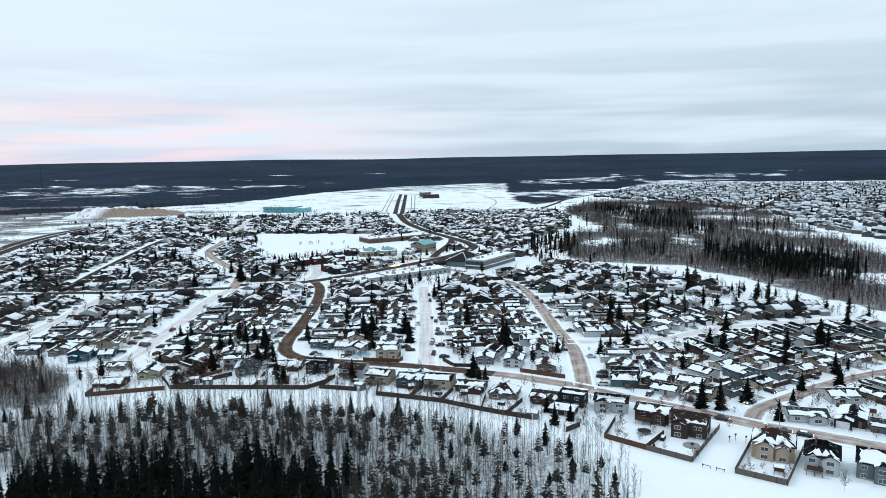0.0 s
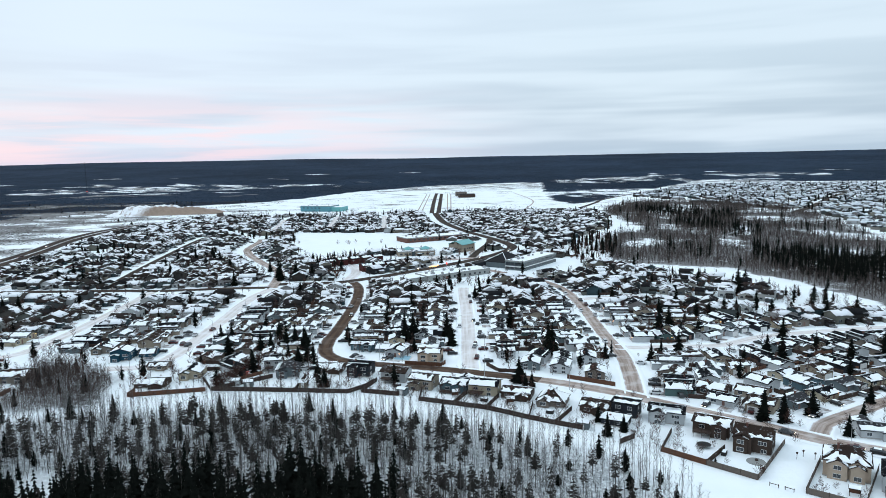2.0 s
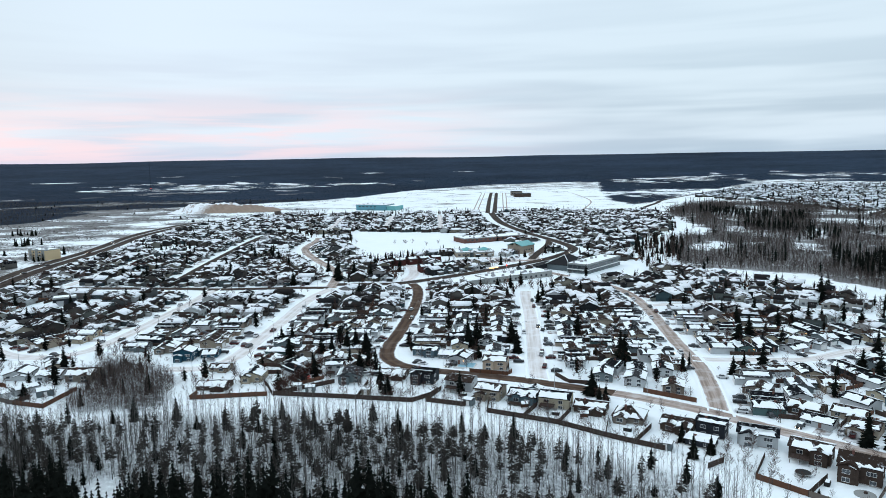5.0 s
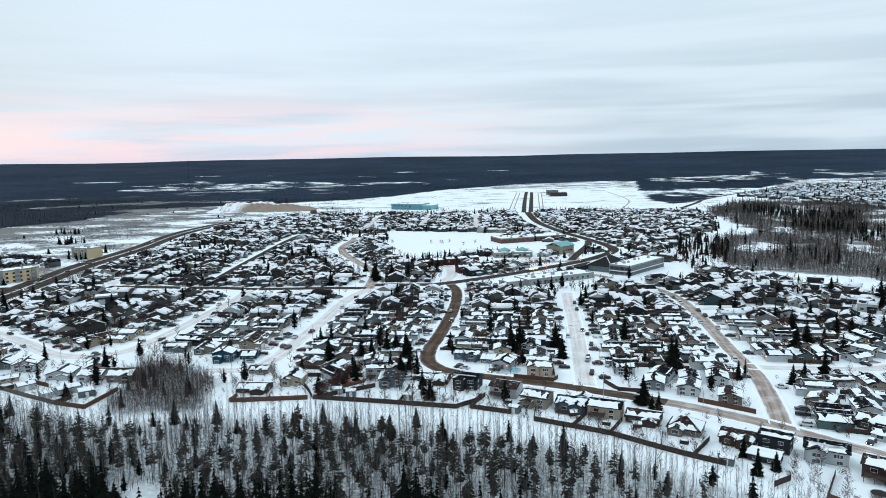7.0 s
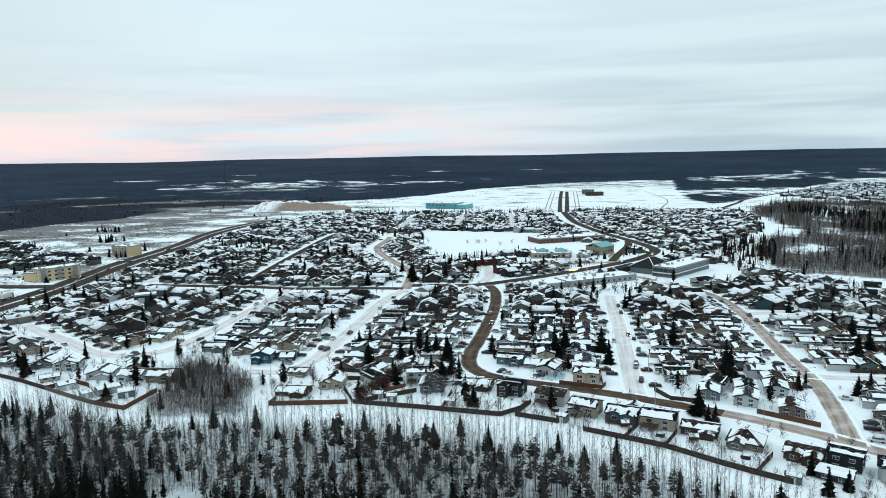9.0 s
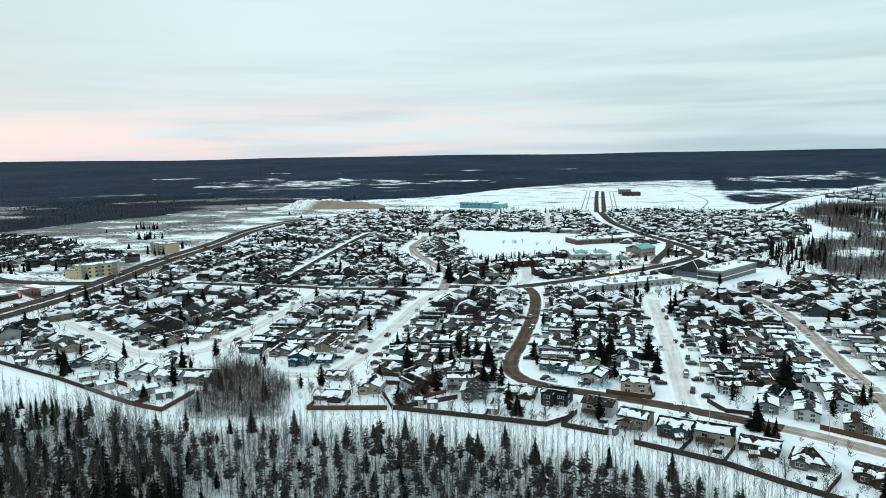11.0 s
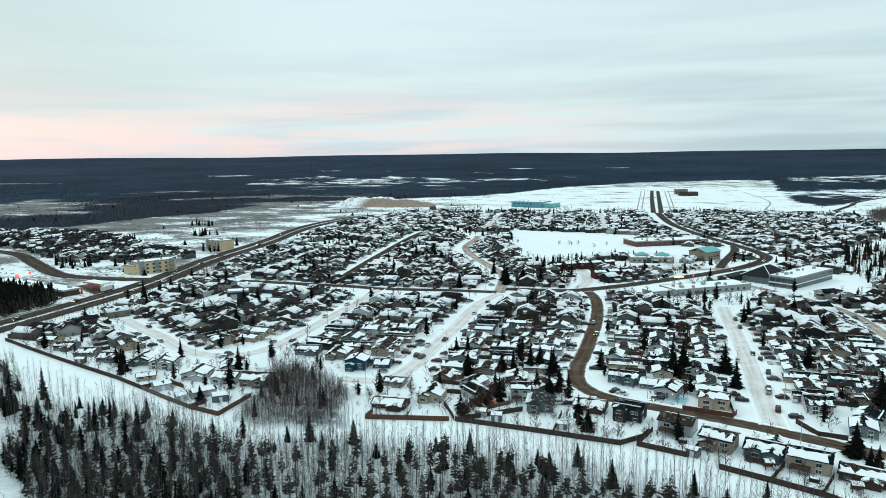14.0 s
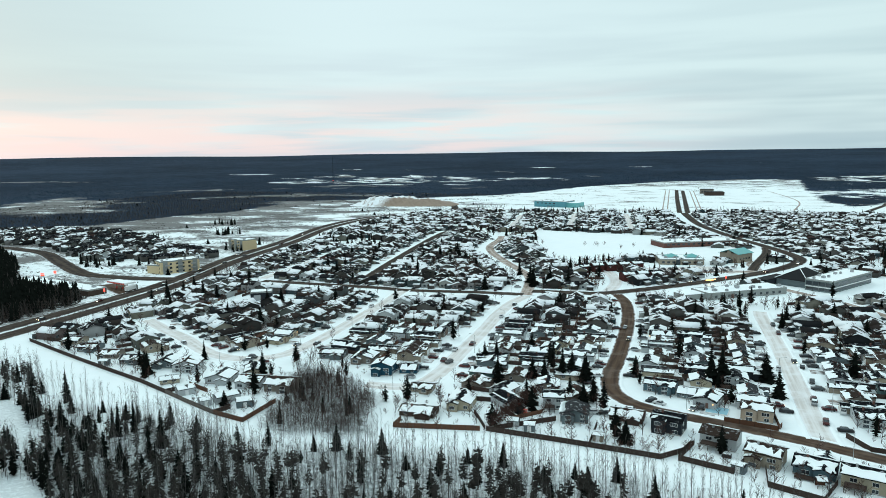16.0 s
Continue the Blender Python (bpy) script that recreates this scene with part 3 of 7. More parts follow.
strip("road_east_b", [(58, 425), (90, 432), (130, 425), (165, 405)], 8.0, ROAD_SNOW, 0.05, "packed-snow side street")
strip("road_suburb", [(470, 1040), (492, 1074), (531, 1128), (623, 1270), (741, 1451), (805, 1527)], 14.0, ROAD_ASPHALT, 0.05, "dark road into the far suburb", False)
strip("road_suburb_cross", [(300, 1330), (439, 1331), (600, 1230), (734, 1125), (900, 1000)], 26.0, ROAD_SNOW, 0.04, "broad snow-covered corridor through the far suburb", False)
strip("road_rim", [(165, 1160), (219, 1303), (272, 1440), (500, 1840), (730, 2214)], 9.0, ROAD_ASPHALT, 0.05, "dark road along the forest edge", False)
strip("road_clearing", [(-420, 1112), (-250, 1122), (-60, 1140), (165, 1160)], 5.0, ROAD_TAN, 0.04, "track along the edge of the snowy clearing", False)
for i, (x0, x1) in enumerate(((-102, -128), (-95, -120), (-52, -76), (-46, -68))):
    strip(f"road_verge_{i + 1}", [(x0, 1120), ((x0 + x1) / 2, 1420), (x1, 1720)], 2.2, ROAD_TAN, 0.05, "dark bare strip beside the dual road", False)
for i, pts in enumerate([[(-330, 1330), (-200, 1345), (-130, 1350)], [(-250, 1140), (-230, 1240), (-180, 1330)], [(-30, 1350), (60, 1360), (180, 1340), (240, 1300)], [(80, 1180), (110, 1400), (90, 1700)], [(-380, 1500), (-250, 1560), (-130, 1570)]]):
    strip(f"road_track_{i + 1}", pts, 3.0, ROAD_TAN, 0.05, "narrow track worn into the snowy clearing", False)
strip("road_parking", [(-60, 585), (-35, 595), (-8, 606), (-8, 640), (-4, 655)], 9.0, ROAD_TAN, 0.045, "school driveway of packed sandy snow", False)

strip("road_loop", [(-9, 608), (-5, 636), (1, 668), (8, 708), (10, 745)], 8.0, ROAD_ASPHALT, 0.11, "dark slip road looping past the school", False)
strip("road_close", [(-100, 498), (-99, 520), (-101, 542), (-108, 566), (-112, 575)], 9.0, ROAD_SNOW, 0.06, "packed-snow close beside the red town houses", False)
strip("road_school_yard", [(-82, 590), (-60, 600), (-38, 610), (-18, 596)], 20.0, ROAD_SNOW, 0.03, "snow-packed school car park", False)
strip("road_forecourt", [(-440, 418), (-425, 411), (-398, 397)], 17.0, ROAD_SAND, 0.06, "brown churned forecourt of the fuel station", False)

ROAD_POINTS = np.array([(p.x, p.y, w) for pts, w in ROADS.values() for p in pts])


def off_roads(x, y, clear):
    d = np.hypot(ROAD_POINTS[:, 0] - x, ROAD_POINTS[:, 1] - y) - ROAD_POINTS[:, 2] * 0.5
    return d.min() > clear

# ---------- houses ----------


def roof_planes(x0, x1, y0, y1, z, pitch, axis, over, hip=False):
    """Each slope as four corners: eave, eave, ridge, ridge."""
    if axis == "x":
        q = roof_planes(y0, y1, -x1, -x0, z, pitch, "y", over, hip)
        return [[Vector((-p.y, p.x, p.z)) for p in f] for f in q]
    xm, rise, e = (x0 + x1) / 2, (x1 - x0) / 2 * pitch, z - over * pitch
    a0, a1, b0, b1 = x0 - over, x1 + over, y0 - over, y1 + over
    inn = (x1 - x0) / 2 + over if hip else 0
    r0, r1 = (xm, b0 + inn, z + rise), (xm, b1 - inn, z + rise)
    planes = [[(a1, b0, e), (a1, b1, e), r1, r0], [(a0, b1, e), (a0, b0, e), r0, r1]]
    if hip:
        planes += [[(a0, b0, e), (a1, b0, e), r0, r0], [(a1, b1, e), (a0, b1, e), r1, r1]]
    return [[Vector(p) for p in f] for f in planes]


def snow_patch(bm, quad, rng, cover=1.0):
    """Wind-worn snow on one slope: a ragged sheet that leaves ridge, edges and a worn strip bare."""
    e0, e1, r1, r0 = quad
    n = (e1 - e0).cross(r0 - e0).normalized()
    if n.z < 0:
        n = -n

    def at(u, v):
        return (e0 * (1 - u) + e1 * u) * (1 - v) + (r0 * (1 - u) + r1 * u) * v

    l, r = rng.choice((0.01, 0.03, 0.09)), 1 - rng.choice((0.01, 0.03, 0.09))
    lo, hi = rng.choice((0.0, 0.02, 0.05, 0.16 * cover)), 1 - rng.choice((0.04, 0.10, 0.20, 0.34)) * cover
    if (r1 - r0).length < 0.01:
        lo, hi = 0.05, rng.uniform(0.45, 0.6)
    j = 0.11 * min(cover, 1.3)
    us = [l + (r - l) * k / 9 for k in range(10)]
    vs = [lo + (hi - lo) * k / 4 for k in range(1, 4)]
    # a worn strip where the wind or a warm room has bared the shingles
    worn = rng.randrange(2, 8) if rng.random() < 0.55 * cover else -9
    high = [lo + (hi - lo) * rng.uniform(0.08, 0.4) if abs(k - worn) < 1 else hi - rng.uniform(0, j * 2.2) for k in range(10)]
    ring = [(u, lo + rng.uniform(0, j * 0.4)) for u in us] + [(r - rng.uniform(0, j * 0.5), v) for v in vs] + [(us[k], max(lo + 0.08, high[k])) for k in range(9, -1, -1)] + [(l + rng.uniform(0, j * 0.5), v) for v in vs[::-1]]
    slab(bm, [at(max(0, min(1, u)), max(0, min(0.97, v))) + n * 0.19 for u, v in ring], 0.18)


def gable_walls(bm, x0, x1, y0, y1, h, pitch, axis, hip):
    if hip:
        box(bm, x0, x1, y0, y1, -0.2, h)
        return
    swap = axis == "x"
    if swap:
        x0, x1, y0, y1 = y0, y1, -x1, -x0
    rise = (x1 - x0) / 2 * pitch - 0.05
    prof = [(x0, -0.2), (x1, -0.2), (x1, h), ((x0 + x1) / 2, h + rise), (x0, h)]
    rings = []
    for y in (y0, y1):
        rings.append([bm.verts.new((-y, x, z) if swap else (x, y, z)) for x, z in prof])
    bm.faces.new(rings[0])
    bm.faces.new(rings[1][::-1])
    for k in range(5):
        j = (k + 1) % 5
        bm.faces.new((rings[0][j], rings[0][k], rings[1][k], rings[1][j]))


def window_part(root, x, y, z, w, h, face, fine):
    """A window on a wall that faces -y, +y, -x or +x."""
    turn = {"-y": 0, "+y": 180, "+x": 90, "-x": -90}[face]
    m = pose(x, y, z, 0, 0, turn)
    bm = boxes((-w / 2 - 0.05, w / 2 + 0.05, -0.06, 0.05, -0.10, 0), (-w / 2 - 0.05, w / 2 + 0.05, -0.06, 0.05, h, h + 0.09), (-w / 2 - 0.05, -w / 2, -0.06, 0.05, 0, h), (w / 2, w / 2 + 0.05, -0.06, 0.05, 0, h), (-0.02, 0.02, -0.05, 0.05, 0, h))
    f = part("window", bm, TRIM, root)
    f.matrix_basis = m
    part("pane", boxes((-w / 2, w / 2, -0.035, 0.03, 0, h)), GLASS, f)


def house(label, w, d, h, axis="y", pitch=0.32, wall="beige", roof="brown", hip=False, wing=None, fine=True, seed=1, deck=False, cover=1.0, category="house", name="house", sparse=False, ell=None, lamp=False, gables=()):
    """A house centred on its own origin; its street side faces -y. wing: (centre x, width, how far it stands forward), with a garage door."""
    rng = random.Random(seed)
    root = thing(name, label, category)
    x0, x1, y0, y1 = -w / 2, w / 2, -d / 2, d / 2
    bm = bmesh.new()
    gable_walls(bm, x0, x1, y0, y1, h, pitch, axis, hip)
    planes = roof_planes(x0, x1, y0, y1, h, pitch, axis, 0.45, hip)
    if wing:
        cx, ww, out = wing
        wh = min(h, 2.7)
        gable_walls(bm, cx - ww / 2, cx + ww / 2, y0 - out, y0 + 0.6, wh, pitch, "y", False)
        planes += roof_planes(cx - ww / 2, cx + ww / 2, y0 - out, y0 + 0.4, wh, pitch, "y", 0.40)
    if ell:
        cx, ww, out, eh = ell
        gable_walls(bm, cx - ww / 2, cx + ww / 2, y1 - 0.6, y1 + out, min(h, eh), pitch, "y", False)
        planes += roof_planes(cx - ww / 2, cx + ww / 2, y1 - 0.4, y1 + out, min(h, eh), pitch, "y", 0.40)
    for cx, ww, out, eh in gables:
        back = y1 - ww / 2 - 0.4
        gable_walls(bm, cx - ww / 2, cx + ww / 2, back, y1 + out, eh, pitch, "y", False)
        planes += roof_planes(cx - ww / 2, cx + ww / 2, back, y1 + out, eh, pitch, "y", 0.35)
    part("wall", bm, WALLS[wall], root)
    bm = bmesh.new()
    for q in planes:
        f = [q[0], q[1], q[2], q[3]] if (q[2] - q[3]).length > 0.01 else [q[0], q[1], q[2]]
        slab(bm, [p + Vector((0, 0, 0.10)) for p in f], 0.16)
        if (not sparse or rng.random() < 0.5):
            sn = bmesh.new()
            snow_patch(sn, [p + Vector((0, 0, 0.02)) for p in q], rng, cover * (2.6 if sparse else 1.0))
            part("snow", sn, SNOW, root, "patchy snow lying on the roof")
    bmesh.ops.remove_doubles(bm, verts=bm.verts[:], dist=0.002)
    part("roof", bm, ROOFS[roof], root)
    if fine:
        part("foundation", boxes((x0 - 0.03, x1 + 0.03, y0 - 0.03, y1 + 0.03, -0.3, 0.35)), CONCRETE, root)
    if wing:
        cx, ww, out = wing
        g = part("garage_door", boxes(*[(cx - ww * 0.38, cx + ww * 0.38, y0 - out - 0.05, y0 - out + 0.05, 0.1 + k * 0.55, 0.1 + k * 0.55 + 0.52) for k in range(4)]), TRIM, root)
    # two storeys take two rows of windows
    levels = [0.9] if h < 3.0 else ([0.6, 2.9] if h >= 4.4 else [0.35, min(2.2, h - 1.25)])
    for z in levels:
        if fine or z == levels[-1]:
            window_part(root, w * 0.24, y1, z, 1.6, 1.0, "+y", fine) if not ell else None
            window_part(root, -w * 0.24, y0, z, 1.8, 1.2, "-y", fine) if not (wing and z < 2) else None
            window_part(root, x0, d * 0.15, z, 1.2, 0.9, "-x", fine)
        if fine:
            window_part(root, -w * 0.22, y1, z, 1.4, 1.0, "+y", fine) if not ell or z > 2 else None
            window_part(root, x1, -d * 0.1, z, 1.2, 0.9, "+x", fine)
    for cx, ww, out, eh in gables:
        for z in levels:
            if z + 1.2 < eh:
                window_part(root, cx, y1 + out, z, min(1.8, ww * 0.5), 1.1, "+y", fine)
    if ell and fine:
        cx, ww, out, eh = ell
        for z in levels:
            if z + 1.2 < eh:
                window_part(root, cx, y1 + out, z, min(2.0, ww * 0.5), 1.1, "+y", fine)
        side = w * 0.30 if cx < 0 else -w * 0.30
        for z in levels:
            window_part(root, side, y1, z, 1.4, 1.0, "+y", fine)
    if lamp:
        part("porch_lamp", boxes((w * 0.36, w * 0.36 + 0.3, y0 - 0.3, y0, 1.9, 2.2)), LAMP_WARM, root, "warm lit porch lamp")
    dx = w * 0.12 if not wing else (w * 0.30 if wing[0] < 0 else -w * 0.30)
    part("door", boxes((dx - 0.48, dx + 0.48, y0 - 0.06, y0 + 0.05, 0.2, 2.25)), DOOR, root)
    if fine:
        part("step", boxes((dx - 0.8, dx + 0.8, y0 - 1.3, y0, -0.1, 0.22), (dx - 0.8, dx + 0.8, y0 - 1.7, y0 - 1.3, -0.1, 0.08)), CONCRETE, root)
    cz = h + (w if axis == "y" else d) / 2 * pitch
    cx, cy = (w * 0.12, d * 0.2) if axis == "y" else (w * 0.2, d * 0.1)
    part("chimney", boxes((cx - 0.28, cx + 0.28, cy - 0.28, cy + 0.28, h, cz + 0.55), (cx - 0.34, cx + 0.34, cy - 0.34, cy + 0.34, cz + 0.55, cz + 0.66)), BRICK if rng.random() < 0.4 else METAL, root)
    if deck:
        dz = 1.9 if h > 3.4 else 0.6
        bm = boxes((-w * 0.05, w * 0.42, y1, y1 + 3.2, dz - 0.15, dz))
        for px in (-w * 0.05, w * 0.18, w * 0.42 - 0.12):
            box(bm, px, px + 0.12, y1 + 3.0, y1 + 3.12, -0.2, dz + 0.95)
        box(bm, -w * 0.05, w * 0.42, y1 + 3.0, y1 + 3.1, dz + 0.85, dz + 0.95)
        for k in range(12):
            px = -w * 0.05 + w * 0.47 * k / 12
            box(bm, px, px + 0.05, y1 + 3.04, y1 + 3.08, dz, dz + 0.9)
        part("deck", bm, WOOD, root, "wooden back deck with a railing")
    return root


TAKEN = []


def corners_of(x, y, w, d, ang):
    c, s = math.cos(radians(ang)), math.sin(radians(ang))
    return [(x + a * c - b * s, y + a * s + b * c) for a, b in ((-w / 2, -d / 2), (w / 2, -d / 2), (w / 2, d / 2), (-w / 2, d / 2))]


def clash(a, b):
    for q in (a, b):
        for (x0, y0), (x1, y1) in zip(q, q[1:] + q[:1]):
            nx, ny = y1 - y0, x0 - x1
            pa, pb = [nx * x + ny * y for x, y in a], [nx * x + ny * y for x, y in b]
            if max(pa) < min(pb) or max(pb) < min(pa):
                return False
    return True


def free(x, y, w, d, ang):
    r = corners_of(x, y, w, d, ang)
    for q, cx, cy in TAKEN:
        if abs(cx - x) < 45 and abs(cy - y) < 45 and clash(r, q):
            return False
    return True


def take(x, y, w, d, ang):
    TAKEN.append((corners_of(x, y, w, d, ang), x, y))


def stand(ob, x, y, ang, z=0.0):
    ob.matrix_basis = pose(x, y, z, 0, 0, ang)
    return ob


# the houses that stand nearest: middle of the wall towards the woods, width, its direction, depth, wall height, then the looks
NEAR = [
    (-134, 261.2, 13.5, 5, 8.5, 3.0, dict(axis="x", wall="brown", roof="brown", pitch=0.25, cover=0.4), "dark brown bungalow with a thick snow roof and cluttered yard"),
    (-122.5, 271.8, 9.5, 5, 11, 4.4, dict(axis="y", wall="cream", roof="black", wing=(2.0, 5.5, 3)), "cream bi-level house with a cross gable"),
    (-142, 284.3, 9, 5, 7, 2.8, dict(axis="x", wall="beige", roof="brown"), "small beige bungalow beside the bend"),
    (-91.3, 283.5, 8.0, 12, 9, 5.6, dict(axis="x", wall="white", roof="black", deck=True), "white two-storey house with a black roof and raised deck"),
    (-97, 301, 9, 12, 10, 3.4, dict(axis="y", wall="tan", roof="black"), "tan bungalow under a snow-covered gable roof"),
    (-82.5, 274, 10, 8, 11, 4.8, dict(axis="y", wall="grey", roof="grey", sparse=True), "grey bi-level house with a bare grey roof"),
    (-66.5, 280, 12, -3, 9, 3.0, dict(axis="x", wall="brown", roof="brown"), "low brown bungalow with a patchy snow roof"),
    (-53.6, 275, 10.5, -12, 8.5, 5.8, dict(axis="x", wall="charcoal", roof="black", sparse=True), "charcoal two-storey house with white windows and a black roof"),
    (-38.5, 268.5, 11.5, -15, 9, 5.0, dict(axis="x", wall="white", roof="brown", deck=True, sparse=True), "white two-storey house with a brown roof and deck"),
    (-27, 259.2, 10.5, -18, 9.5, 5.0, dict(axis="x", wall="beige", roof="brown", sparse=True), "beige bi-level house with a brown roof half clear of snow"),
    (-14.2, 257, 11.5, -14, 11, 3.8, dict(axis="x", wall="blue-grey", roof="black", wing=(-2, 6, 3), deck=True, gables=[(-2.2, 4.4, 1.4, 2.9), (2.0, 3.6, 0.6, 3.0)]), "blue-grey house with black cross gables and patchy snow"),
    (-3, 252.5, 12, -14, 9.5, 5.0, dict(axis="x", wall="cream", roof="black", deck=True), "cream bi-level house with a snow-patched dark roof"),
    (9, 248.5, 12, -16, 9.5, 3.4, dict(axis="x", wall="brown", roof="brown"), "brown bungalow with thick snow on the roof"),
    (20.7, 241.2, 11, -20, 10.5, 3.4, dict(axis="y", wall="tan", roof="brown", hip=True, pitch=0.5), "tan hip-roofed house with a brown roof"),
    (35, 235, 11, -24, 10, 3.4, dict(axis="x", wall="brown", roof="brown", gables=[(-2.5, 4.4, 2.0, 2.6), (2.2, 3.6, 0.8, 2.7)]), "brown house with snow-covered gables"),
    (39.5, 223.6, 9.5, -26, 7, 3.2, dict(axis="x", wall="charcoal", roof="black", pitch=0.10, cover=0.3), "charcoal modern house with a flat snowy roof"),
    (44.5, 231.5, 9.5, -26, 8, 6.0, dict(axis="x", wall="charcoal", roof="black", pitch=0.10), "tall charcoal modern house block"),
    (57, 226, 12.5, -20, 9, 5.0, dict(axis="x", wall="white", roof="black", sparse=True, gables=[(3.0, 4.2, 0.8, 3.8)]), "white two-storey house with a black snow-patched roof"),
    (68, 216, 12, -30, 9, 5.0, dict(axis="x", wall="brown", roof="brown", deck=True, gables=[(-2.4, 4.6, 1.2, 3.9)]), "brown two-storey house with a deck and snowy roof"),
    (76, 203.8, 11.5, -30, 10, 6.4, dict(axis="x", wall="brown", roof="brown", sparse=True, cover=2.4, pitch=0.42, wing=(-2, 5, 2.5), gables=[(3.0, 4.0, 1.8, 4.6)]), "dark brown two-storey house with a bare steep roof"),
    (94.3, 187, 12.5, -28, 12, 6.0, dict(axis="x", wall="peach", roof="brown", hip=True, pitch=0.56, cover=1.7, wing=(1.5, 6, 2.5), ell=(-2.6, 3.4, 1.2, 4.0), gables=[(2.2, 4.6, 1.3, 4.4), (-2.4, 3.6, 0.5, 4.7)]), "large pale stucco house with a brown hip roof"),
    (103.6, 178.3, 9.5, -30, 12, 6.0, dict(axis="x", wall="white", roof="black", sparse=True, hip=True, pitch=0.55, deck=True, gables=[(-2.0, 3.8, 0.9, 4.6), (2.4, 3.0, 0.4, 4.6)]), "pale grey two-storey house with a black roof"),
    (115, 173, 9.5, -32, 12, 6.0, dict(axis="x", wall="grey", roof="black", pitch=0.45, gables=[(-1.8, 4.0, 1.0, 4.5)]), "grey two-storey house with dark roof"),
    (-207.6, 267, 11.5, 8, 9.5, 4.0, dict(axis="x", wall="white", roof="brown", cover=0.4), "white bungalow with an even snow roof and sunroom"),
    (-222, 267, 11, 15, 11, 3.6, dict(axis="y", wall="white", roof="grey", cover=0.4), "white bungalow with a snowy double gable"),
    (-240, 261, 8, 42, 6, 2.8, dict(axis="x", wall="cream", roof="brown", cover=0.3), "small cream garage house with a snow roof"),
    (-245, 275, 11.5, 22, 10, 4.6, dict(axis="y", wall="white", roof="brown", cover=0.5), "white split-level house with brown-edged snow roof"),
    (-258, 276, 10, 15, 11, 3.6, dict(axis="y", wall="grey", roof="black"), "grey bungalow with dark roof edges"),
    (-276, 276, 10, 18, 9, 3.2, dict(axis="x", wall="grey", roof="grey"), "grey bungalow behind a long fence"),
    (-292, 279, 9.5, 18, 9, 3.2, dict(axis="x", wall="tan", roof="brown"), "tan bungalow behind a long fence"),
    (-310, 284, 10, 18, 9, 3.2, dict(axis="x", wall="grey", roof="brown"), "grey bungalow behind a long fence"),
    (-328, 291, 10, 18, 9, 3.2, dict(axis="x", wall="beige", roof="brown"), "beige bungalow behind a long fence"),
    (-193.5, 267, 12.5, 12, 11, 4.6, dict(axis="x", wall="tan", roof="brown"), "tan-brown bi-level house beside the grove"),
    (-165, 297.3, 9.5, 8, 9, 5.4, dict(axis="y", wall="blue", roof="black", cover=0.5, wing=(-2, 5.5, 3)), "blue two-storey house with white-trimmed windows"),
    (-155.5, 303, 8, 10, 9, 3.0, dict(axis="x", wall="blue", roof="black", cover=0.5), "low blue garage wing house with a snow roof"),
    (-180, 309, 11, 8, 11, 3.8, dict(axis="y", wall="tan", roof="black"), "tan bungalow beside the wooded grove"),
    (-196, 311, 12, 12, 9, 3.6, dict(axis="x", wall="grey", roof="black"), "grey bungalow above the wooded grove"),
    (-26, 295.2, 11, -8, 8.5, 5.2, dict(axis="x", wall="peach", roof="brown"), "peach stucco house with a snowy brown roof"),
    (-58, 312.7, 12.5, -7, 8.5, 4.8, dict(axis="x", wall="blue-grey", roof="black", deck=False), "dark blue-grey duplex with shuttered windows"),
    (-48.5, 309.5, 6.5, -8, 9, 2.9, dict(axis="x", wall="grey", roof="grey", cover=0.3), "grey garage house with a flat snowy roof"),
    (-31, 329, 10, 3, 10, 4.6, dict(axis="y", wall="white", roof="black"), "white house with lit porch lamps"),
    (8, 301.5, 9, 2, 11, 4.6, dict(axis="x", wall="white", roof="black"), "white two-storey house beside the snowy street"),
    (17, 283, 8.5, -10, 10, 4.6, dict(axis="y", wall="grey", roof="black"), "grey bi-level house on the corner"),
    (28.5, 278.5, 8.5, -15, 10, 4.8, dict(axis="y", wall="white", roof="grey"), "white gabled house facing the sandy road"),
    (41.5, 271, 8.5, -12, 10, 4.6, dict(axis="y", wall="tan", roof="brown"), "tan gabled house on the road bend"),
    (41.5, 291, 8.5, -8, 10, 4.6, dict(axis="y", wall="white", roof="black"), "white house behind the road bend"),
    (71, 272, 10.5, -30, 9.5, 3.4, dict(axis="y", wall="tan", roof="brown"), "tan bungalow with front gable beside the junction"),
    (81, 254, 12, -34, 9.5, 3.4, dict(axis="x", wall="brown", roof="brown"), "brown bungalow set back from the sandy road"),
    (93, 250, 11, -36, 9.5, 3.4, dict(axis="x", wall="beige", roof="brown"), "beige bungalow set back from the sandy road"),
    (119.5, 258, 12, 20, 10, 4.8, dict(axis="y", wall="blue-grey", roof="grey"), "blue-grey house on the side street"),
    (119, 213.5, 13, -14, 9, 4.0, dict(axis="x", wall="white", roof="grey", wing=(3, 6, 3)), "pale grey house beside parked cars"),
    (141.5, 230.5, 12, -3, 10, 4.0, dict(axis="x", wall="white", roof="brown"), "white house with a broad snow roof"),
]
for i, (bx, by, w, ang, d, h, looks, label) in enumerate(NEAR):
    w, d = w * 0.90, d * 0.88
    cx, cy = bx - math.sin(radians(ang)) * d / 2, by + math.cos(radians(ang)) * d / 2
    if "ell" not in looks and not looks.get("deck") and w > 8 and looks.get("pitch", 1) > 0.2:
        looks["ell"] = (w * (0.22 if i % 2 else -0.2), w * 0.42, 1.6, h * (0.8 if i % 3 else 0.55))
    stand(house(label, w, d, h * (0.80 if h >= 5.0 else 0.66), seed=40 + i, **looks), cx, cy, ang + 180)
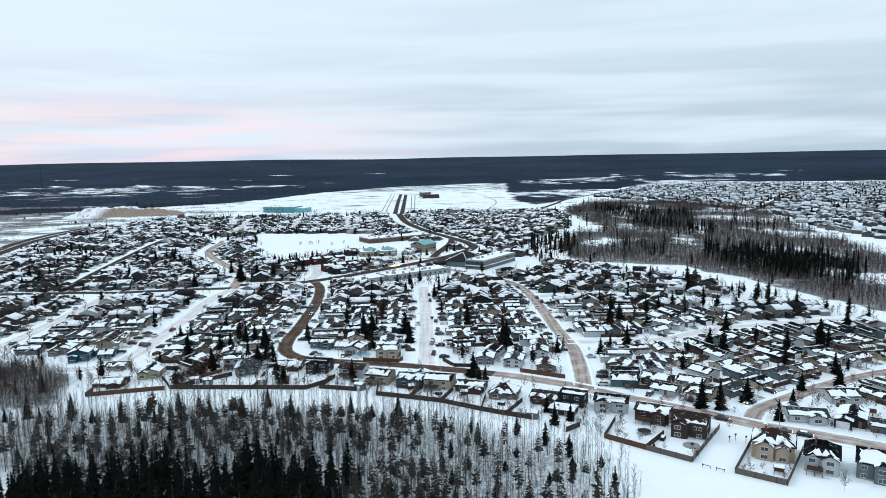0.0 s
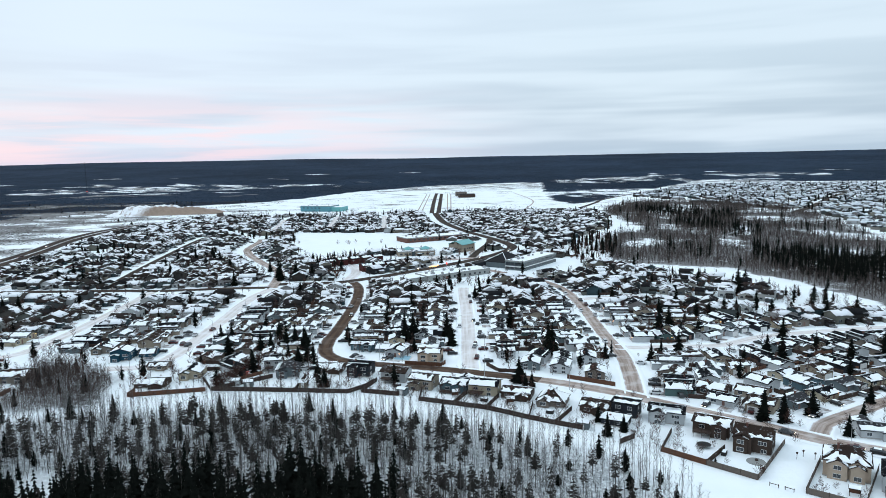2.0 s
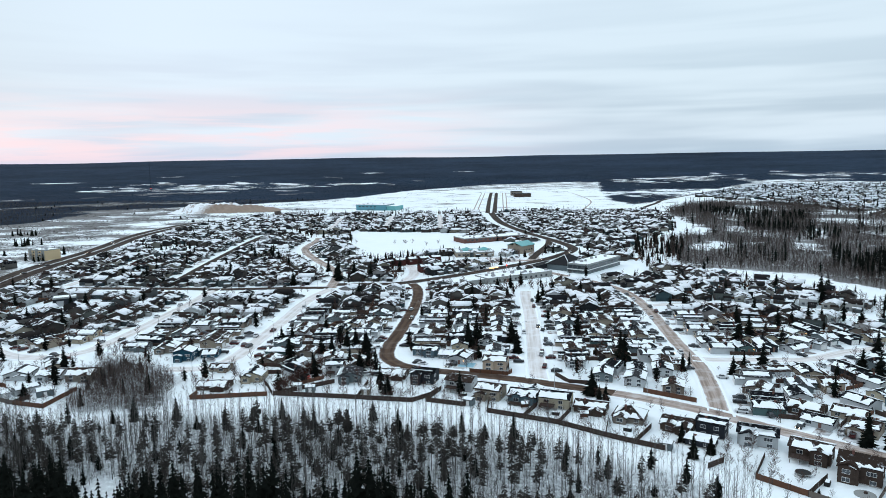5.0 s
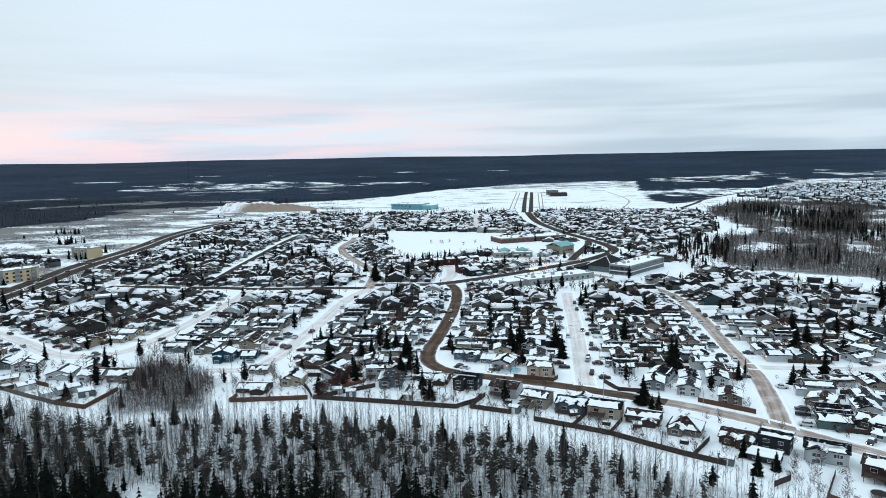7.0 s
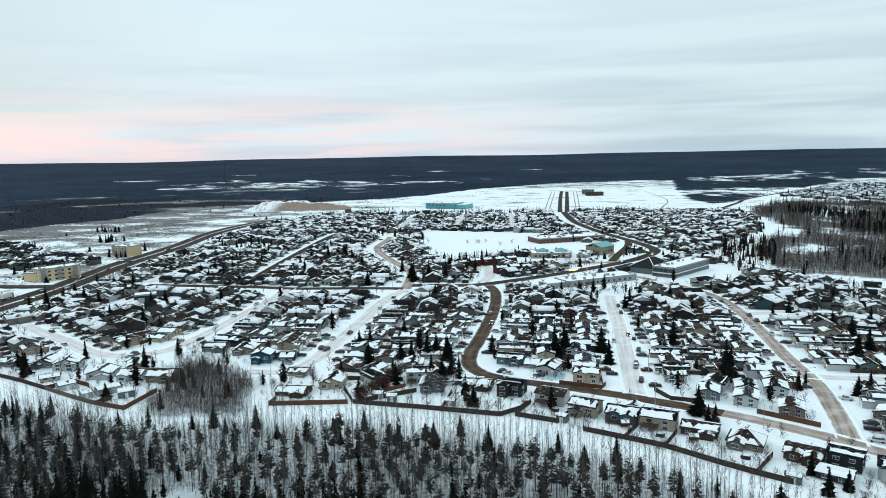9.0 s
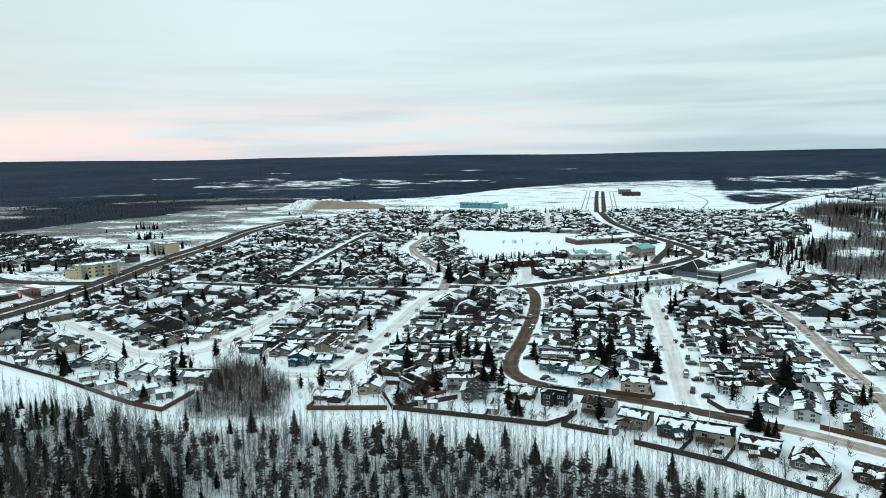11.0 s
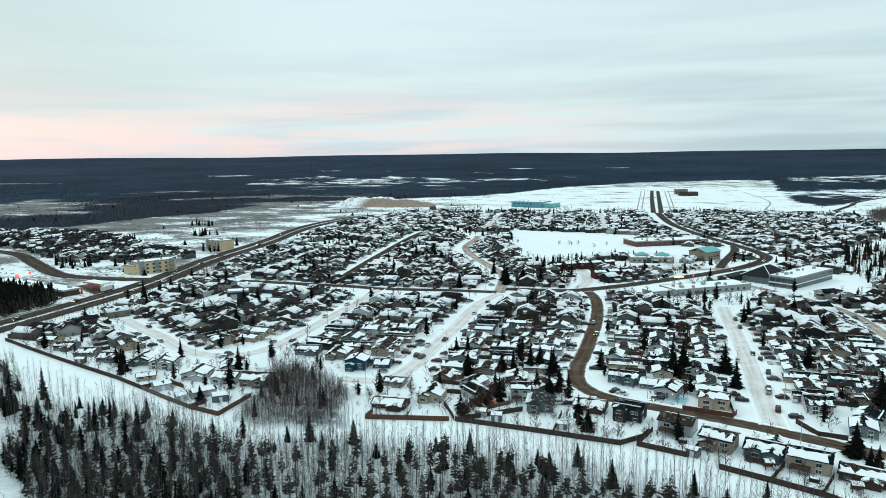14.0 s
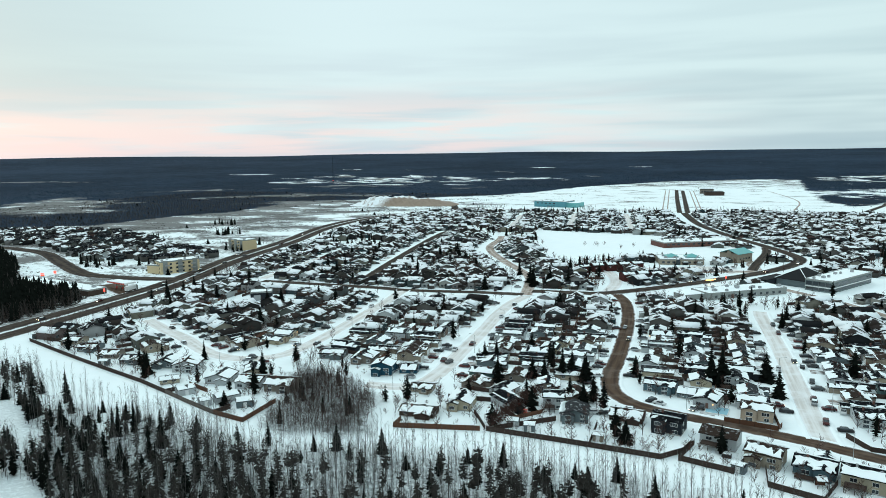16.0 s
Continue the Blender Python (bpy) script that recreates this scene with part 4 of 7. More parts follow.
    take(cx, cy, w + 1.5, d + 1.5 + (3 if "wing" in looks else 0), ang)


# garages and garden sheds
SHEDS = [(-197, 251.5, 6, 5, 2.4, 40, "grey"), (-206.5, 253.5, 9, 5, 2.4, 55, "white"), (-211.5, 247.5, 4, 4.5, 2.2, 55, "white"), (-226.5, 254.5, 6.5, 5, 2.4, 55, "white"), (-33, 254.5, 3.6, 3, 2.2, -20, "grey"), (29.5, 222.5, 4.0, 3, 2.1, -20, "grey"), (-95, 263.5, 3.5, 3.2, 2.2, 10, "grey"),
         (-101, 265.5, 4, 3, 2.0, 10, "white"), (-73, 263, 3, 3, 2.1, 0, "beige"), (-286, 272, 4, 3, 2.1, 18, "grey")]
for i, (x, y, w, d, h, ang, wall) in enumerate(SHEDS):
    rng = random.Random(900 + i)
    root = thing("garden_shed", f"small {wall} garden shed under thick snow", "shed", "garden sheds")
    bm = bmesh.new()
    gable_walls(bm, -w / 2, w / 2, -d / 2, d / 2, h, 0.3, "x", False)
    part("wall", bm, WALLS[wall], root)
    bm = bmesh.new()
    for q in roof_planes(-w / 2, w / 2, -d / 2, d / 2, h, 0.3, "x", 0.25):
        slab(bm, [p + Vector((0, 0, 0.08)) for p in q], 0.10)
        sn = bmesh.new()
        snow_patch(sn, q, rng, 0.2)
        part("snow", sn, SNOW, root)
    part("roof", bm, ROOFS["grey"], root)
    part("door", boxes((-0.6, 0.6, -d / 2 - 0.05, -d / 2 + 0.03, 0.05, 1.95)), TRIM, root)
    stand(root, x, y, ang)
    take(x, y, w + 1, d + 1, ang)

# large plots that hold no houses
for x, y, w, d, ang in ((-45, 690, 130, 170, 0), (-25, 508, 75, 38, 24), (40, 560, 80, 80, 0), (-300, 405, 40, 26, 30), (-90, 605, 60, 26, 40)):
    take(x, y, w, d, ang)

STYLES = [
    ("white", "black", "y", 7.7, 10.1, 3.43, None, None), ("beige", "black", "y", 7.7, 10.1, 2.46, (2.0, 5, 3), None), ("grey", "black", "x", 7.7, 8.4, 3.43, (-1.8, 4.5, 3), (1.5, 4.5, 2, 2.6)), ("tan", "brown", "x", 9.0, 7.5, 2.46, None, (-2, 4.5, 2.5, 2.5)),
    ("cream", "grey", "y", 7.9, 9.7, 2.55, None, (1.5, 4.5, 2.5, 2.5)), ("beige", "brown", "x", 7.9, 8.4, 3.52, (-2.0, 5, 2.5), None), ("white", "black", "x", 9.5, 7.5, 2.46, None, None), ("white", "grey", "y", 8.1, 10.1, 4.05, (2.2, 5, 3), None),
    ("grey", "grey", "x", 9.5, 7.9, 2.55, (2.5, 5, 2.5), None), ("charcoal", "black", "y", 7.9, 10.1, 3.52, (-2.2, 5, 3), (2, 4, 2, 2.6)), ("tan", "black", "y", 7.9, 10.6, 3.26, None, (-1.5, 5, 2.5, 2.6)), ("green", "black", "y", 7.7, 10.1, 3.26, None, None), ("cream", "black", "x", 8.6, 7.5, 2.46, None, None), ("white", "brown", "x", 9.5, 7.9, 2.46, (-2.5, 5, 3), None),
]
PROTOS = []
for i, (wall, roof, axis, w, d, h, wing, ell) in enumerate(STYLES):
    storey = "bungalow" if h < 2.8 else ("bi-level house" if h < 3.7 else "two-storey house")
    lab = f"{wall} {storey} with snow-patched {roof} gable roof" + (" and front garage" if wing else "")
    for k in range(2):
        PROTOS.append([house(lab, w, d, h * 0.87, axis, 0.33, wall, roof, False, wing, False, 300 + i * 7 + k, cover=1.6 if k else 1.0, sparse=False, ell=ell, lamp=(i + k) % 4 == 0), w, d, (wing[2] if wing else 0) + (ell[2] if ell else 0), False])


def put_house(i, x, y, ang):
    p = PROTOS[i]
    m = pose(x, y, 0, 0, 0, ang)
    if p[4]:
        copy_thing(p[0], m)
    else:
        p[0].matrix_basis, p[4] = m, True


rng = random.Random(11)
SITES = []


def try_site(x, y, ang, k, clear=4.0, slack=0.6):
    _, w, d, out, _ = PROTOS[k]
    if not inside((x, y), TOWN) or inside((x, y), FIELD) or gap((x, y), FIELD) < 9 or inside((x, y), GROVE) or gap((x, y), GROVE) < 7 or gap((x, y), TOWN) < (24 if y < 285 and x > -150 else 8):
        return False
    for cx, cy in corners_of(x, y, w, d + out, ang):
        if not off_roads(cx, cy, clear):
            return False
    if any(in_front_garden(cx, cy) for cx, cy in corners_of(x, y, w, d, ang)) or in_front_garden(x, y):
        return False
    if not free(x, y, w + slack, d + out + slack, ang):
        return False
    take(x, y, w + slack, d + out + slack, ang)
    SITES.append((x, y, ang, k))
    return True


# the houses leave broad front gardens: nothing stands within these distances of a street's middle, to its north and to its south
FRONT = {"road_cross": (9, 25), "road_avenue": (10, 20), "road_west": (11, 13), "road_far_west": (11, 12.5), "road_winding": (10, 15), "road_north_west": (9, 13), "road_ring": (8.5, 10), "road_middle": (11, 11.5), "road_lane": (8, 10), "road_east_a": (8, 12), "road_east_b": (8, 12), "road_north_a": (8, 9), "road_north_b": (8, 9), "road_north_c": (8, 9), "road_crescent": (10, 9), "road_highway": (20, 8)}
FRONT_POINTS = []
for name, (up, down) in FRONT.items():
    for p, n in zip(ROADS[name][0], normals(ROADS[name][0])):
        n = n if n.y > 0 else -n
        FRONT_POINTS.append((p.x, p.y, n.x, n.y, up, down))
FRONT_POINTS = np.array(FRONT_POINTS)


def in_front_garden(x, y):
    dx, dy = x - FRONT_POINTS[:, 0], y - FRONT_POINTS[:, 1]
    across = dx * FRONT_POINTS[:, 2] + dy * FRONT_POINTS[:, 3]
    along = np.abs(-dx * FRONT_POINTS[:, 3] + dy * FRONT_POINTS[:, 2])
    return bool(((along < 3.5) & (across < FRONT_POINTS[:, 4]) & (across > -FRONT_POINTS[:, 5])).any())


LIVED = ["road_crescent", "road_middle", "road_ring", "road_west", "road_far_west", "road_east", "road_cross", "road_north_west", "road_winding", "road_lane", "road_south_east", "road_east_a", "road_east_b", "road_north_a", "road_north_b", "road_north_c", "road_avenue"]
for name in LIVED:
    pts, width = ROADS[name]
    fine_pts = resample(pts, 1.0)
    ns = normals(fine_pts)
    need = 11.0
    for side in (1, -1):
        s = 0.0
        last = -99
        for i in range(1, len(fine_pts)):
            s += (fine_pts[i] - fine_pts[i - 1]).length
            if s - last < need:
                continue
            k = rng.randrange(len(PROTOS))
            n = ns[i] * side
            up, down = FRONT.get(name, (10, 10))
            off = (up if n.y > 0 else down) + 0.3 + PROTOS[k][2] / 2 + PROTOS[k][3] * 0.5 + rng.uniform(0, 1.5)
            q = fine_pts[i] + n * off
            if try_site(q.x, q.y, math.degrees(math.atan2(n.y, n.x)) - 90 + rng.uniform(-2, 2), k):
                last, need = s, PROTOS[k][1] + rng.uniform(1.2, 2.6)
# the inner rows, turned as the nearest street is
for gy in range(250, 1130, 5):
    for gx in range(-480, 250, 5):
        x, y = gx + rng.uniform(-3, 3), gy + rng.uniform(-3, 3)
        i = int(np.argmin((ROAD_POINTS[:, 0] - x) ** 2 + (ROAD_POINTS[:, 1] - y) ** 2))
        j = min(i + 1, len(ROAD_POINTS) - 1)
        dx, dy = ROAD_POINTS[j, 0] - ROAD_POINTS[j - 1, 0], ROAD_POINTS[j, 1] - ROAD_POINTS[j - 1, 1]
        if math.hypot(dx, dy) > 20:
            continue
        ang = math.degrees(math.atan2(dy, dx)) + rng.choice((0, 180)) + rng.uniform(-3, 3)
        try_site(x, y, ang, rng.randrange(len(PROTOS)), 4.5, 0.8)
# an open snowy lane leads out between two fenced gardens
SITES = [q for q in SITES if math.hypot(q[0] - 88, q[1] - 203) > 9]
SITES.sort(key=lambda q: math.hypot(q[0] + 20, q[1] - 30))
NEAR_SITES, FAR_SITES = SITES[:180], SITES[180:]

for x, y, ang, k in NEAR_SITES:
    put_house(k, x, y, ang)
for p in PROTOS:
    if not p[4]:
        for o in (*p[0].children_recursive, p[0]):
            bpy.data.objects.remove(o)


# ---------- scattering of what nobody could count ----------


def flat(ob_parts):
    """Vertices, triangles and material numbers of a list of (bmesh, material number)."""
    V, F, M = [], [], []
    base = 0
    for bm, mi in ob_parts:
        bmesh.ops.triangulate(bm, faces=bm.faces[:])
        bm.verts.index_update()
        V += [tuple(v.co) for v in bm.verts]
        F += [tuple(base + v.index for v in f.verts) for f in bm.faces]
        M += [mi] * len(bm.faces)
        base = len(V)
        bm.free()
    return np.array(V), np.array(F), np.array(M)


def scatter(name, templates, places, mats, label, category, kind="stuff"):
    """One mesh of many copies. places: (template, x, y, z, scale across, scale up, turn)."""
    V, F, M = [], [], []
    base = 0
    for k, x, y, z, s, h, a in places:
        tv, tf, tm = templates[k]
        c, n = math.cos(a), math.sin(a)
        v = np.empty_like(tv)
        v[:, 0] = (tv[:, 0] * c - tv[:, 1] * n) * s + x
        v[:, 1] = (tv[:, 0] * n + tv[:, 1] * c) * s + y
        v[:, 2] = tv[:, 2] * h + z
        V.append(v)
        F.append(tf + base)
        M.append(tm)
        base += len(v)
    V, F, M = np.concatenate(V), np.concatenate(F), np.concatenate(M)
    me = bpy.data.meshes.new(name)
    me.vertices.add(len(V))
    me.vertices.foreach_set("co", V.astype(np.float32).ravel())
    me.loops.add(len(F) * 3)
    me.loops.foreach_set("vertex_index", F.astype(np.int32).ravel())
    me.polygons.add(len(F))
    me.polygons.foreach_set("loop_start", np.arange(0, len(F) * 3, 3, dtype=np.int32))
    for mt in mats:
        me.materials.append(mt)
    me.polygons.foreach_set("material_index", M.astype(np.int32))
    me.update()
    me.validate()
    return tagged(new(name, me), label, category, kind=kind)


def far_house_template(w, d, h, pitch, axis, panes=True):
    a, b = bmesh.new(), bmesh.new()
    gable_walls(a, -w / 2, w / 2, -d / 2, d / 2, h, pitch, axis, False)
    for q in roof_planes(-w / 2, w / 2, -d / 2, d / 2, h, pitch, axis, 0.4):
        slab(b, [p + Vector((0, 0, 0.15)) for p in q], 0.25)
    box(a, w * 0.05, w * 0.5, -d / 2 - 2.5, -d / 2, 0, 2.3)
    slab(b, [(w * 0.02, -d / 2 - 2.8, 2.45), (w * 0.54, -d / 2 - 2.8, 2.45), (w * 0.54, -d / 2 + 0.2, 3.0), (w * 0.02, -d / 2 + 0.2, 3.0)], 0.2)
    c = boxes(*[(x - 0.8, x + 0.8, y - 0.04, y + 0.04, 1.0, 2.2) for x in (-w * 0.25, w * 0.25) for y in (-d / 2, d / 2)])
    return flat([(a, 0), (b, 1), (c, 2)] if panes else [(a, 0), (b, 1)])


FAR_HOUSES = [far_house_template(8.6, 11.5, 3.8, 0.38, "y"), far_house_template(10.5, 8.6, 2.9, 0.36, "x"), far_house_template(8.8, 11.5, 2.9, 0.38, "y"), far_house_template(9, 9.5, 4.6, 0.4, "x")]
scatter("house_rows", FAR_HOUSES, [(rng.randrange(4), x, y, 0, 1, 1, radians(a)) for x, y, a, k in FAR_SITES], [FAR_WALL, FAR_ROOF, GLASS], "rows of distant snow-roofed houses", "houses")
# the suburb beyond the belt of woods, and the estate beyond the highway
spots = []
for i in range(8000):
    x, y = rng.uniform(320, 1260), rng.uniform(600, 2010)
    if inside((x, y), SUBURB) and off_roads(x, y, 5) and all((x - a) ** 2 + (y - b) ** 2 > 230 for _, a, b, *_ in spots[-900:]):
        u = 10 * math.floor(y / 160)
        spots.append((rng.randrange(4), x, y, 0, 1.1, 1.1, radians(35 + u % 30 + rng.choice((0, 90)))))
ESTATE = [(-548, 497), (-520, 504), (-470, 520), (-452, 540), (-458, 562), (-511, 575), (-594, 626), (-700, 676), (-768, 682), (-850, 660), (-900, 620), (-800, 575), (-752, 562), (-686, 560), (-620, 532)]
estate = []
for i in range(5000):
    x, y = rng.uniform(-900, -450), rng.uniform(490, 685)
    if inside((x, y), ESTATE) and off_roads(x, y, 7) and all((x - a) ** 2 + (y - b) ** 2 > 92 for _, a, b, *_ in estate):
        estate.append((rng.randrange(4), x, y, 0, 1.0, 1.05, radians(-30 + rng.choice((0, 90)))))
scatter("suburb_houses", [far_house_template(8.6, 11.5, 3.8, 0.38, "y", False), far_house_template(10.5, 8.6, 2.9, 0.36, "x", False)] * 2, spots, [FAR_WALL, HAZED_SUBURB_ROOF, GLASS], "far suburb of many snow-roofed houses", "houses")
EST = [far_house_template(7.4, 9.4, 4.6, 0.42, "y", False), far_house_template(8.6, 7.4, 4.4, 0.42, "x", False)] * 2
scatter("estate_houses", EST, estate[::2], [FAR_WALL, ROOFS["black"], GLASS], "new estate of tall houses with dark roofs", "houses")
scatter("estate_houses", EST, estate[1::2], [FAR_WALL, FAR_ROOF, GLASS], "new estate of tall houses with snow-patched roofs", "houses")

# ---------- trees ----------


def bare_parts(h, spread, seed, limbs=16, twigs=5, start=0.35, forks=1, thick=1.0, rise=1.1):
    """Trunk and bare crown: limbs that climb and fork into twigs."""
    rng = random.Random(seed)
    t, c = bmesh.new(), bmesh.new()
    lean = Vector((rng.uniform(-0.04, 0.04), rng.uniform(-0.04, 0.04), 1))
    base = h * 0.0052 * thick + 0.025
    tops = [Vector((0, 0, -0.3))]
    for k in range(1, 5):
        tops.append(Vector((lean.x * h * k / 4 + rng.uniform(-0.12, 0.12), lean.y * h * k / 4 + rng.uniform(-0.12, 0.12), h * k / 4)))
    for k in range(4):
        tube(t, tops[k], tops[k + 1], base * (1 - k * 0.24), base * (1 - (k + 1) * 0.24) + 0.008, 4)

    def axis_at(f):
        q = f * 4
        i = min(3, int(q))
        return tops[i].lerp(tops[i + 1], q - i)

    def blade(a, b, w):
        side = (b - a).cross(Vector((rng.uniform(-1, 1), rng.uniform(-1, 1), 0.2))).normalized() * w
        v = [c.verts.new(p) for p in (a + side, a - side, b)]
        c.faces.new(v)

    for k in range(limbs):
        f = start + (0.97 - start) * (k + rng.random()) / limbs
        a = rng.uniform(0, math.tau)
        L = spread * (1.15 - 0.75 * f) * rng.uniform(0.6, 1.15)
        p0 = axis_at(f)
        d = Vector((math.cos(a), math.sin(a), rise * rng.uniform(0.6, 1.3)))
        p1 = p0 + d * L * 0.6
        p2 = p1 + (d + Vector((0, 0, 0.5))) * L * 0.4
        blade(p0, p1.lerp(p2, 0.3), base * 0.5 * (1.1 - f * 0.6))
        blade(p0, p1, base * 0.4)
        blade(p1, p2, base * 0.3)
        for j in range(twigs):
            g = rng.uniform(0.2, 1.0)
            q0 = p0.lerp(p1, g / 0.6) if g < 0.6 else p1.lerp(p2, (g - 0.6) / 0.4)
            e = d + Vector((rng.uniform(-1, 1), rng.uniform(-1, 1), rng.uniform(0, 1.0)))
            q1 = q0 + e.normalized() * L * rng.uniform(0.25, 0.6)
            blade(q0, q1, 0.022 * thick + 0.012)
            for _ in range(forks):
                q2 = q0.lerp(q1, rng.uniform(0.3, 0.8))
                blade(q2, q2 + Vector((rng.uniform(-1, 1), rng.uniform(-1, 1), rng.uniform(0, 1.2))).normalized() * L * 0.34, 0.018 * thick + 0.010)
    return t, c


def light_spruce(h, r, seed, whorls=14, arms=7, low=0.05, rag=0.0):
    """A spruce for close stands: each branch is one folded, drooping kite."""
    rng = random.Random(seed)
    t, c = bmesh.new(), bmesh.new()
    tube(t, (0, 0, -0.4), (0, 0, h * 0.9), h * 0.011 + 0.04, 0.02, 3)
    for k in range(whorls):
        f = k / (whorls - 1)
        z = h * (low + (0.95 - low) * f)
        reach = r * (1 - f) ** 0.8 * rng.uniform(0.75 - rag, 1.15) + 0.16
        if f < 0.3 and rag:
            reach *= 0.45 + 1.8 * f
        n = max(4, int(arms * (1 - 0.4 * f)))
        turn = rng.uniform(0, math.tau)
        for j in range(n):
            a = turn + j * math.tau / n + rng.uniform(-0.3, 0.3)
            L = reach * rng.uniform(0.45 - rag * 0.4, 1.2 + rag * 0.5)
            wd = max(0.16, L * rng.uniform(0.28, 0.46))
            d, s = Vector((math.cos(a), math.sin(a), 0)), Vector((-math.sin(a), math.cos(a), 0))
            mid = d * L * 0.5 + Vector((0, 0, z - L * 0.12 - wd * 0.35))
            v = [c.verts.new(p) for p in (Vector((0, 0, z + h / whorls * 0.7)), mid + s * wd, d * L + Vector((0, 0, z - L * rng.uniform(0.2, 0.45))), mid - s * wd)]
            c.faces.new((v[0], v[1], v[2]))
            c.faces.new((v[0], v[2], v[3]))
    return t, c


def light_pine(h, r, seed, whorls=10, arms=7, low=0.42):
    """A forest-grown pine: a long bare stem under a short, ragged, rounded crown of separate tufts."""
    rng = random.Random(seed)
    t, c = bmesh.new(), bmesh.new()
    bend = Vector((rng.uniform(-0.3, 0.3), rng.uniform(-0.3, 0.3), 0))
    tube(t, (0, 0, -0.4), bend * 0.5 + Vector((0, 0, h * 0.5)), 0.13, 0.10, 3)
    tube(t, bend * 0.5 + Vector((0, 0, h * 0.5)), bend + Vector((0, 0, h * 0.97)), 0.10, 0.02, 3)
    for k in range(whorls):
        f = k / (whorls - 1)
        z = h * (low + (0.97 - low) * f)
        reach = r * (0.45 + 0.55 * math.sin(min(1.0, f * 2.2 + 0.25) * 1.571)) * (1 - f ** 2.6) * rng.uniform(0.65, 1.2) + 0.25
        turn = rng.uniform(0, math.tau)
        n = max(4, round(arms * (1 - 0.4 * f)))
        for j in range(n):
            if rng.random() < 0.16:
                continue
            a = turn + j * math.tau / n + rng.uniform(-0.35, 0.35)
            L = reach * rng.uniform(0.55, 1.2)
            wd = max(0.17, L * rng.uniform(0.22, 0.36))
            d, q = Vector((math.cos(a), math.sin(a), 0)), Vector((-math.sin(a), math.cos(a), 0))
            o = bend * (0.5 + 0.5 * f) + Vector((0, 0, z + rng.uniform(-0.25, 0.25)))
            sag = rng.uniform(-0.25, 0.15)
            v = [c.verts.new(x) for x in (o + Vector((0, 0, 0.30)), o + d * L * 0.55 + q * wd + Vector((0, 0, L * sag - 0.16)), o + d * L + Vector((0, 0, L * sag + 0.05)), o + d * L * 0.55 - q * wd + Vector((0, 0, L * sag - 0.10)))]
            c.faces.new((v[0], v[1], v[2]))
            c.faces.new((v[0], v[2], v[3]))
    return t, c


def light_bare(h, spread, seed, limbs=14, twigs=3, start=0.36, wide=0.05, rise=1.2, stem=0.09, lift=0.35):
    """A leafless tree for close stands: slim stem, rising limbs and twigs as single slivers."""
    rng = random.Random(seed)
    t, c = bmesh.new(), bmesh.new()
    mid = Vector((rng.uniform(-0.25, 0.25), rng.uniform(-0.25, 0.25), h * 0.5))
    top = Vector((mid.x * 1.6 + rng.uniform(-0.3, 0.3), mid.y * 1.6 + rng.uniform(-0.3, 0.3), h))
    for p, q, ra, rb in ((Vector((0, 0, -0.3)), mid, stem, stem * 0.62), (mid, top, stem * 0.62, 0.015)):
        rings = [[t.verts.new(o + Vector((math.cos(k * 2.094), math.sin(k * 2.094), 0)) * r_) for k in range(3)] for o, r_ in ((p, ra), (q, rb))]
        for k in range(3):
            t.faces.new((rings[0][k], rings[0][(k + 1) % 3], rings[1][(k + 1) % 3], rings[1][k]))

    def blade(a, b, w):
        s = (b - a).cross(Vector((rng.uniform(-1, 1), rng.uniform(-1, 1), 0.2))).normalized() * w
        c.faces.new([c.verts.new(p) for p in (a + s, a - s, b)])

    for k in range(limbs):
        f = start + (0.96 - start) * (k + rng.random()) / limbs
        p0 = Vector((0, 0, -0.3)).lerp(mid, f * 2) if f < 0.5 else mid.lerp(top, f * 2 - 1)
        a = rng.uniform(0, math.tau)
        L = spread * (1.15 - 0.72 * f) * rng.uniform(0.6, 1.2)
        d = Vector((math.cos(a), math.sin(a), rise * rng.uniform(0.6, 1.3)))
        p1 = p0 + d * L
        blade(p0, p1, wide * 1.15)
        for j in range(twigs):
            q0 = p0.lerp(p1, rng.uniform(0.15, 0.85))
            e = d + Vector((rng.uniform(-1.1, 1.1), rng.uniform(-1.1, 1.1), rng.uniform(-0.1, 1.0) + lift))
            blade(q0, q0 + e.normalized() * L * rng.uniform(0.35, 0.75), wide)
    return t, c


def tree_thing(name, parts_, mats, label, category, group):
    root = thing(name, label, category, group)
    part("trunk", parts_[0], mats[0], root)
    part("crown", parts_[1], mats[1], root)
    return root


class Kind:
    """A kind of tree that can stand as separate things or be scattered; the templates are built once."""

    def __init__(self, name, makers, mats, label, category, group, light=None):
        self.protos = [[tree_thing(name, f(), mats, label, category, group), False] for f in makers]
        self.flat = [flat([(p, i) for i, p in enumerate(f())]) for f in light or makers]
        self.mats = mats

    def stand(self, k, x, y, s, h, ang):
        p = self.protos[k % len(self.protos)]
        m = pose(x, y, 0, 0, 0, ang)
        ob = p[0]
        if p[1]:
            ob = copy_thing(p[0], m)
        p[1] = True
        ob.matrix_basis = m @ Matrix.Diagonal((s, s, h, 1))

    def done(self):
        for p, used in self.protos:
            if not used:
                for o in (*p.children_recursive, p):
                    bpy.data.objects.remove(o)


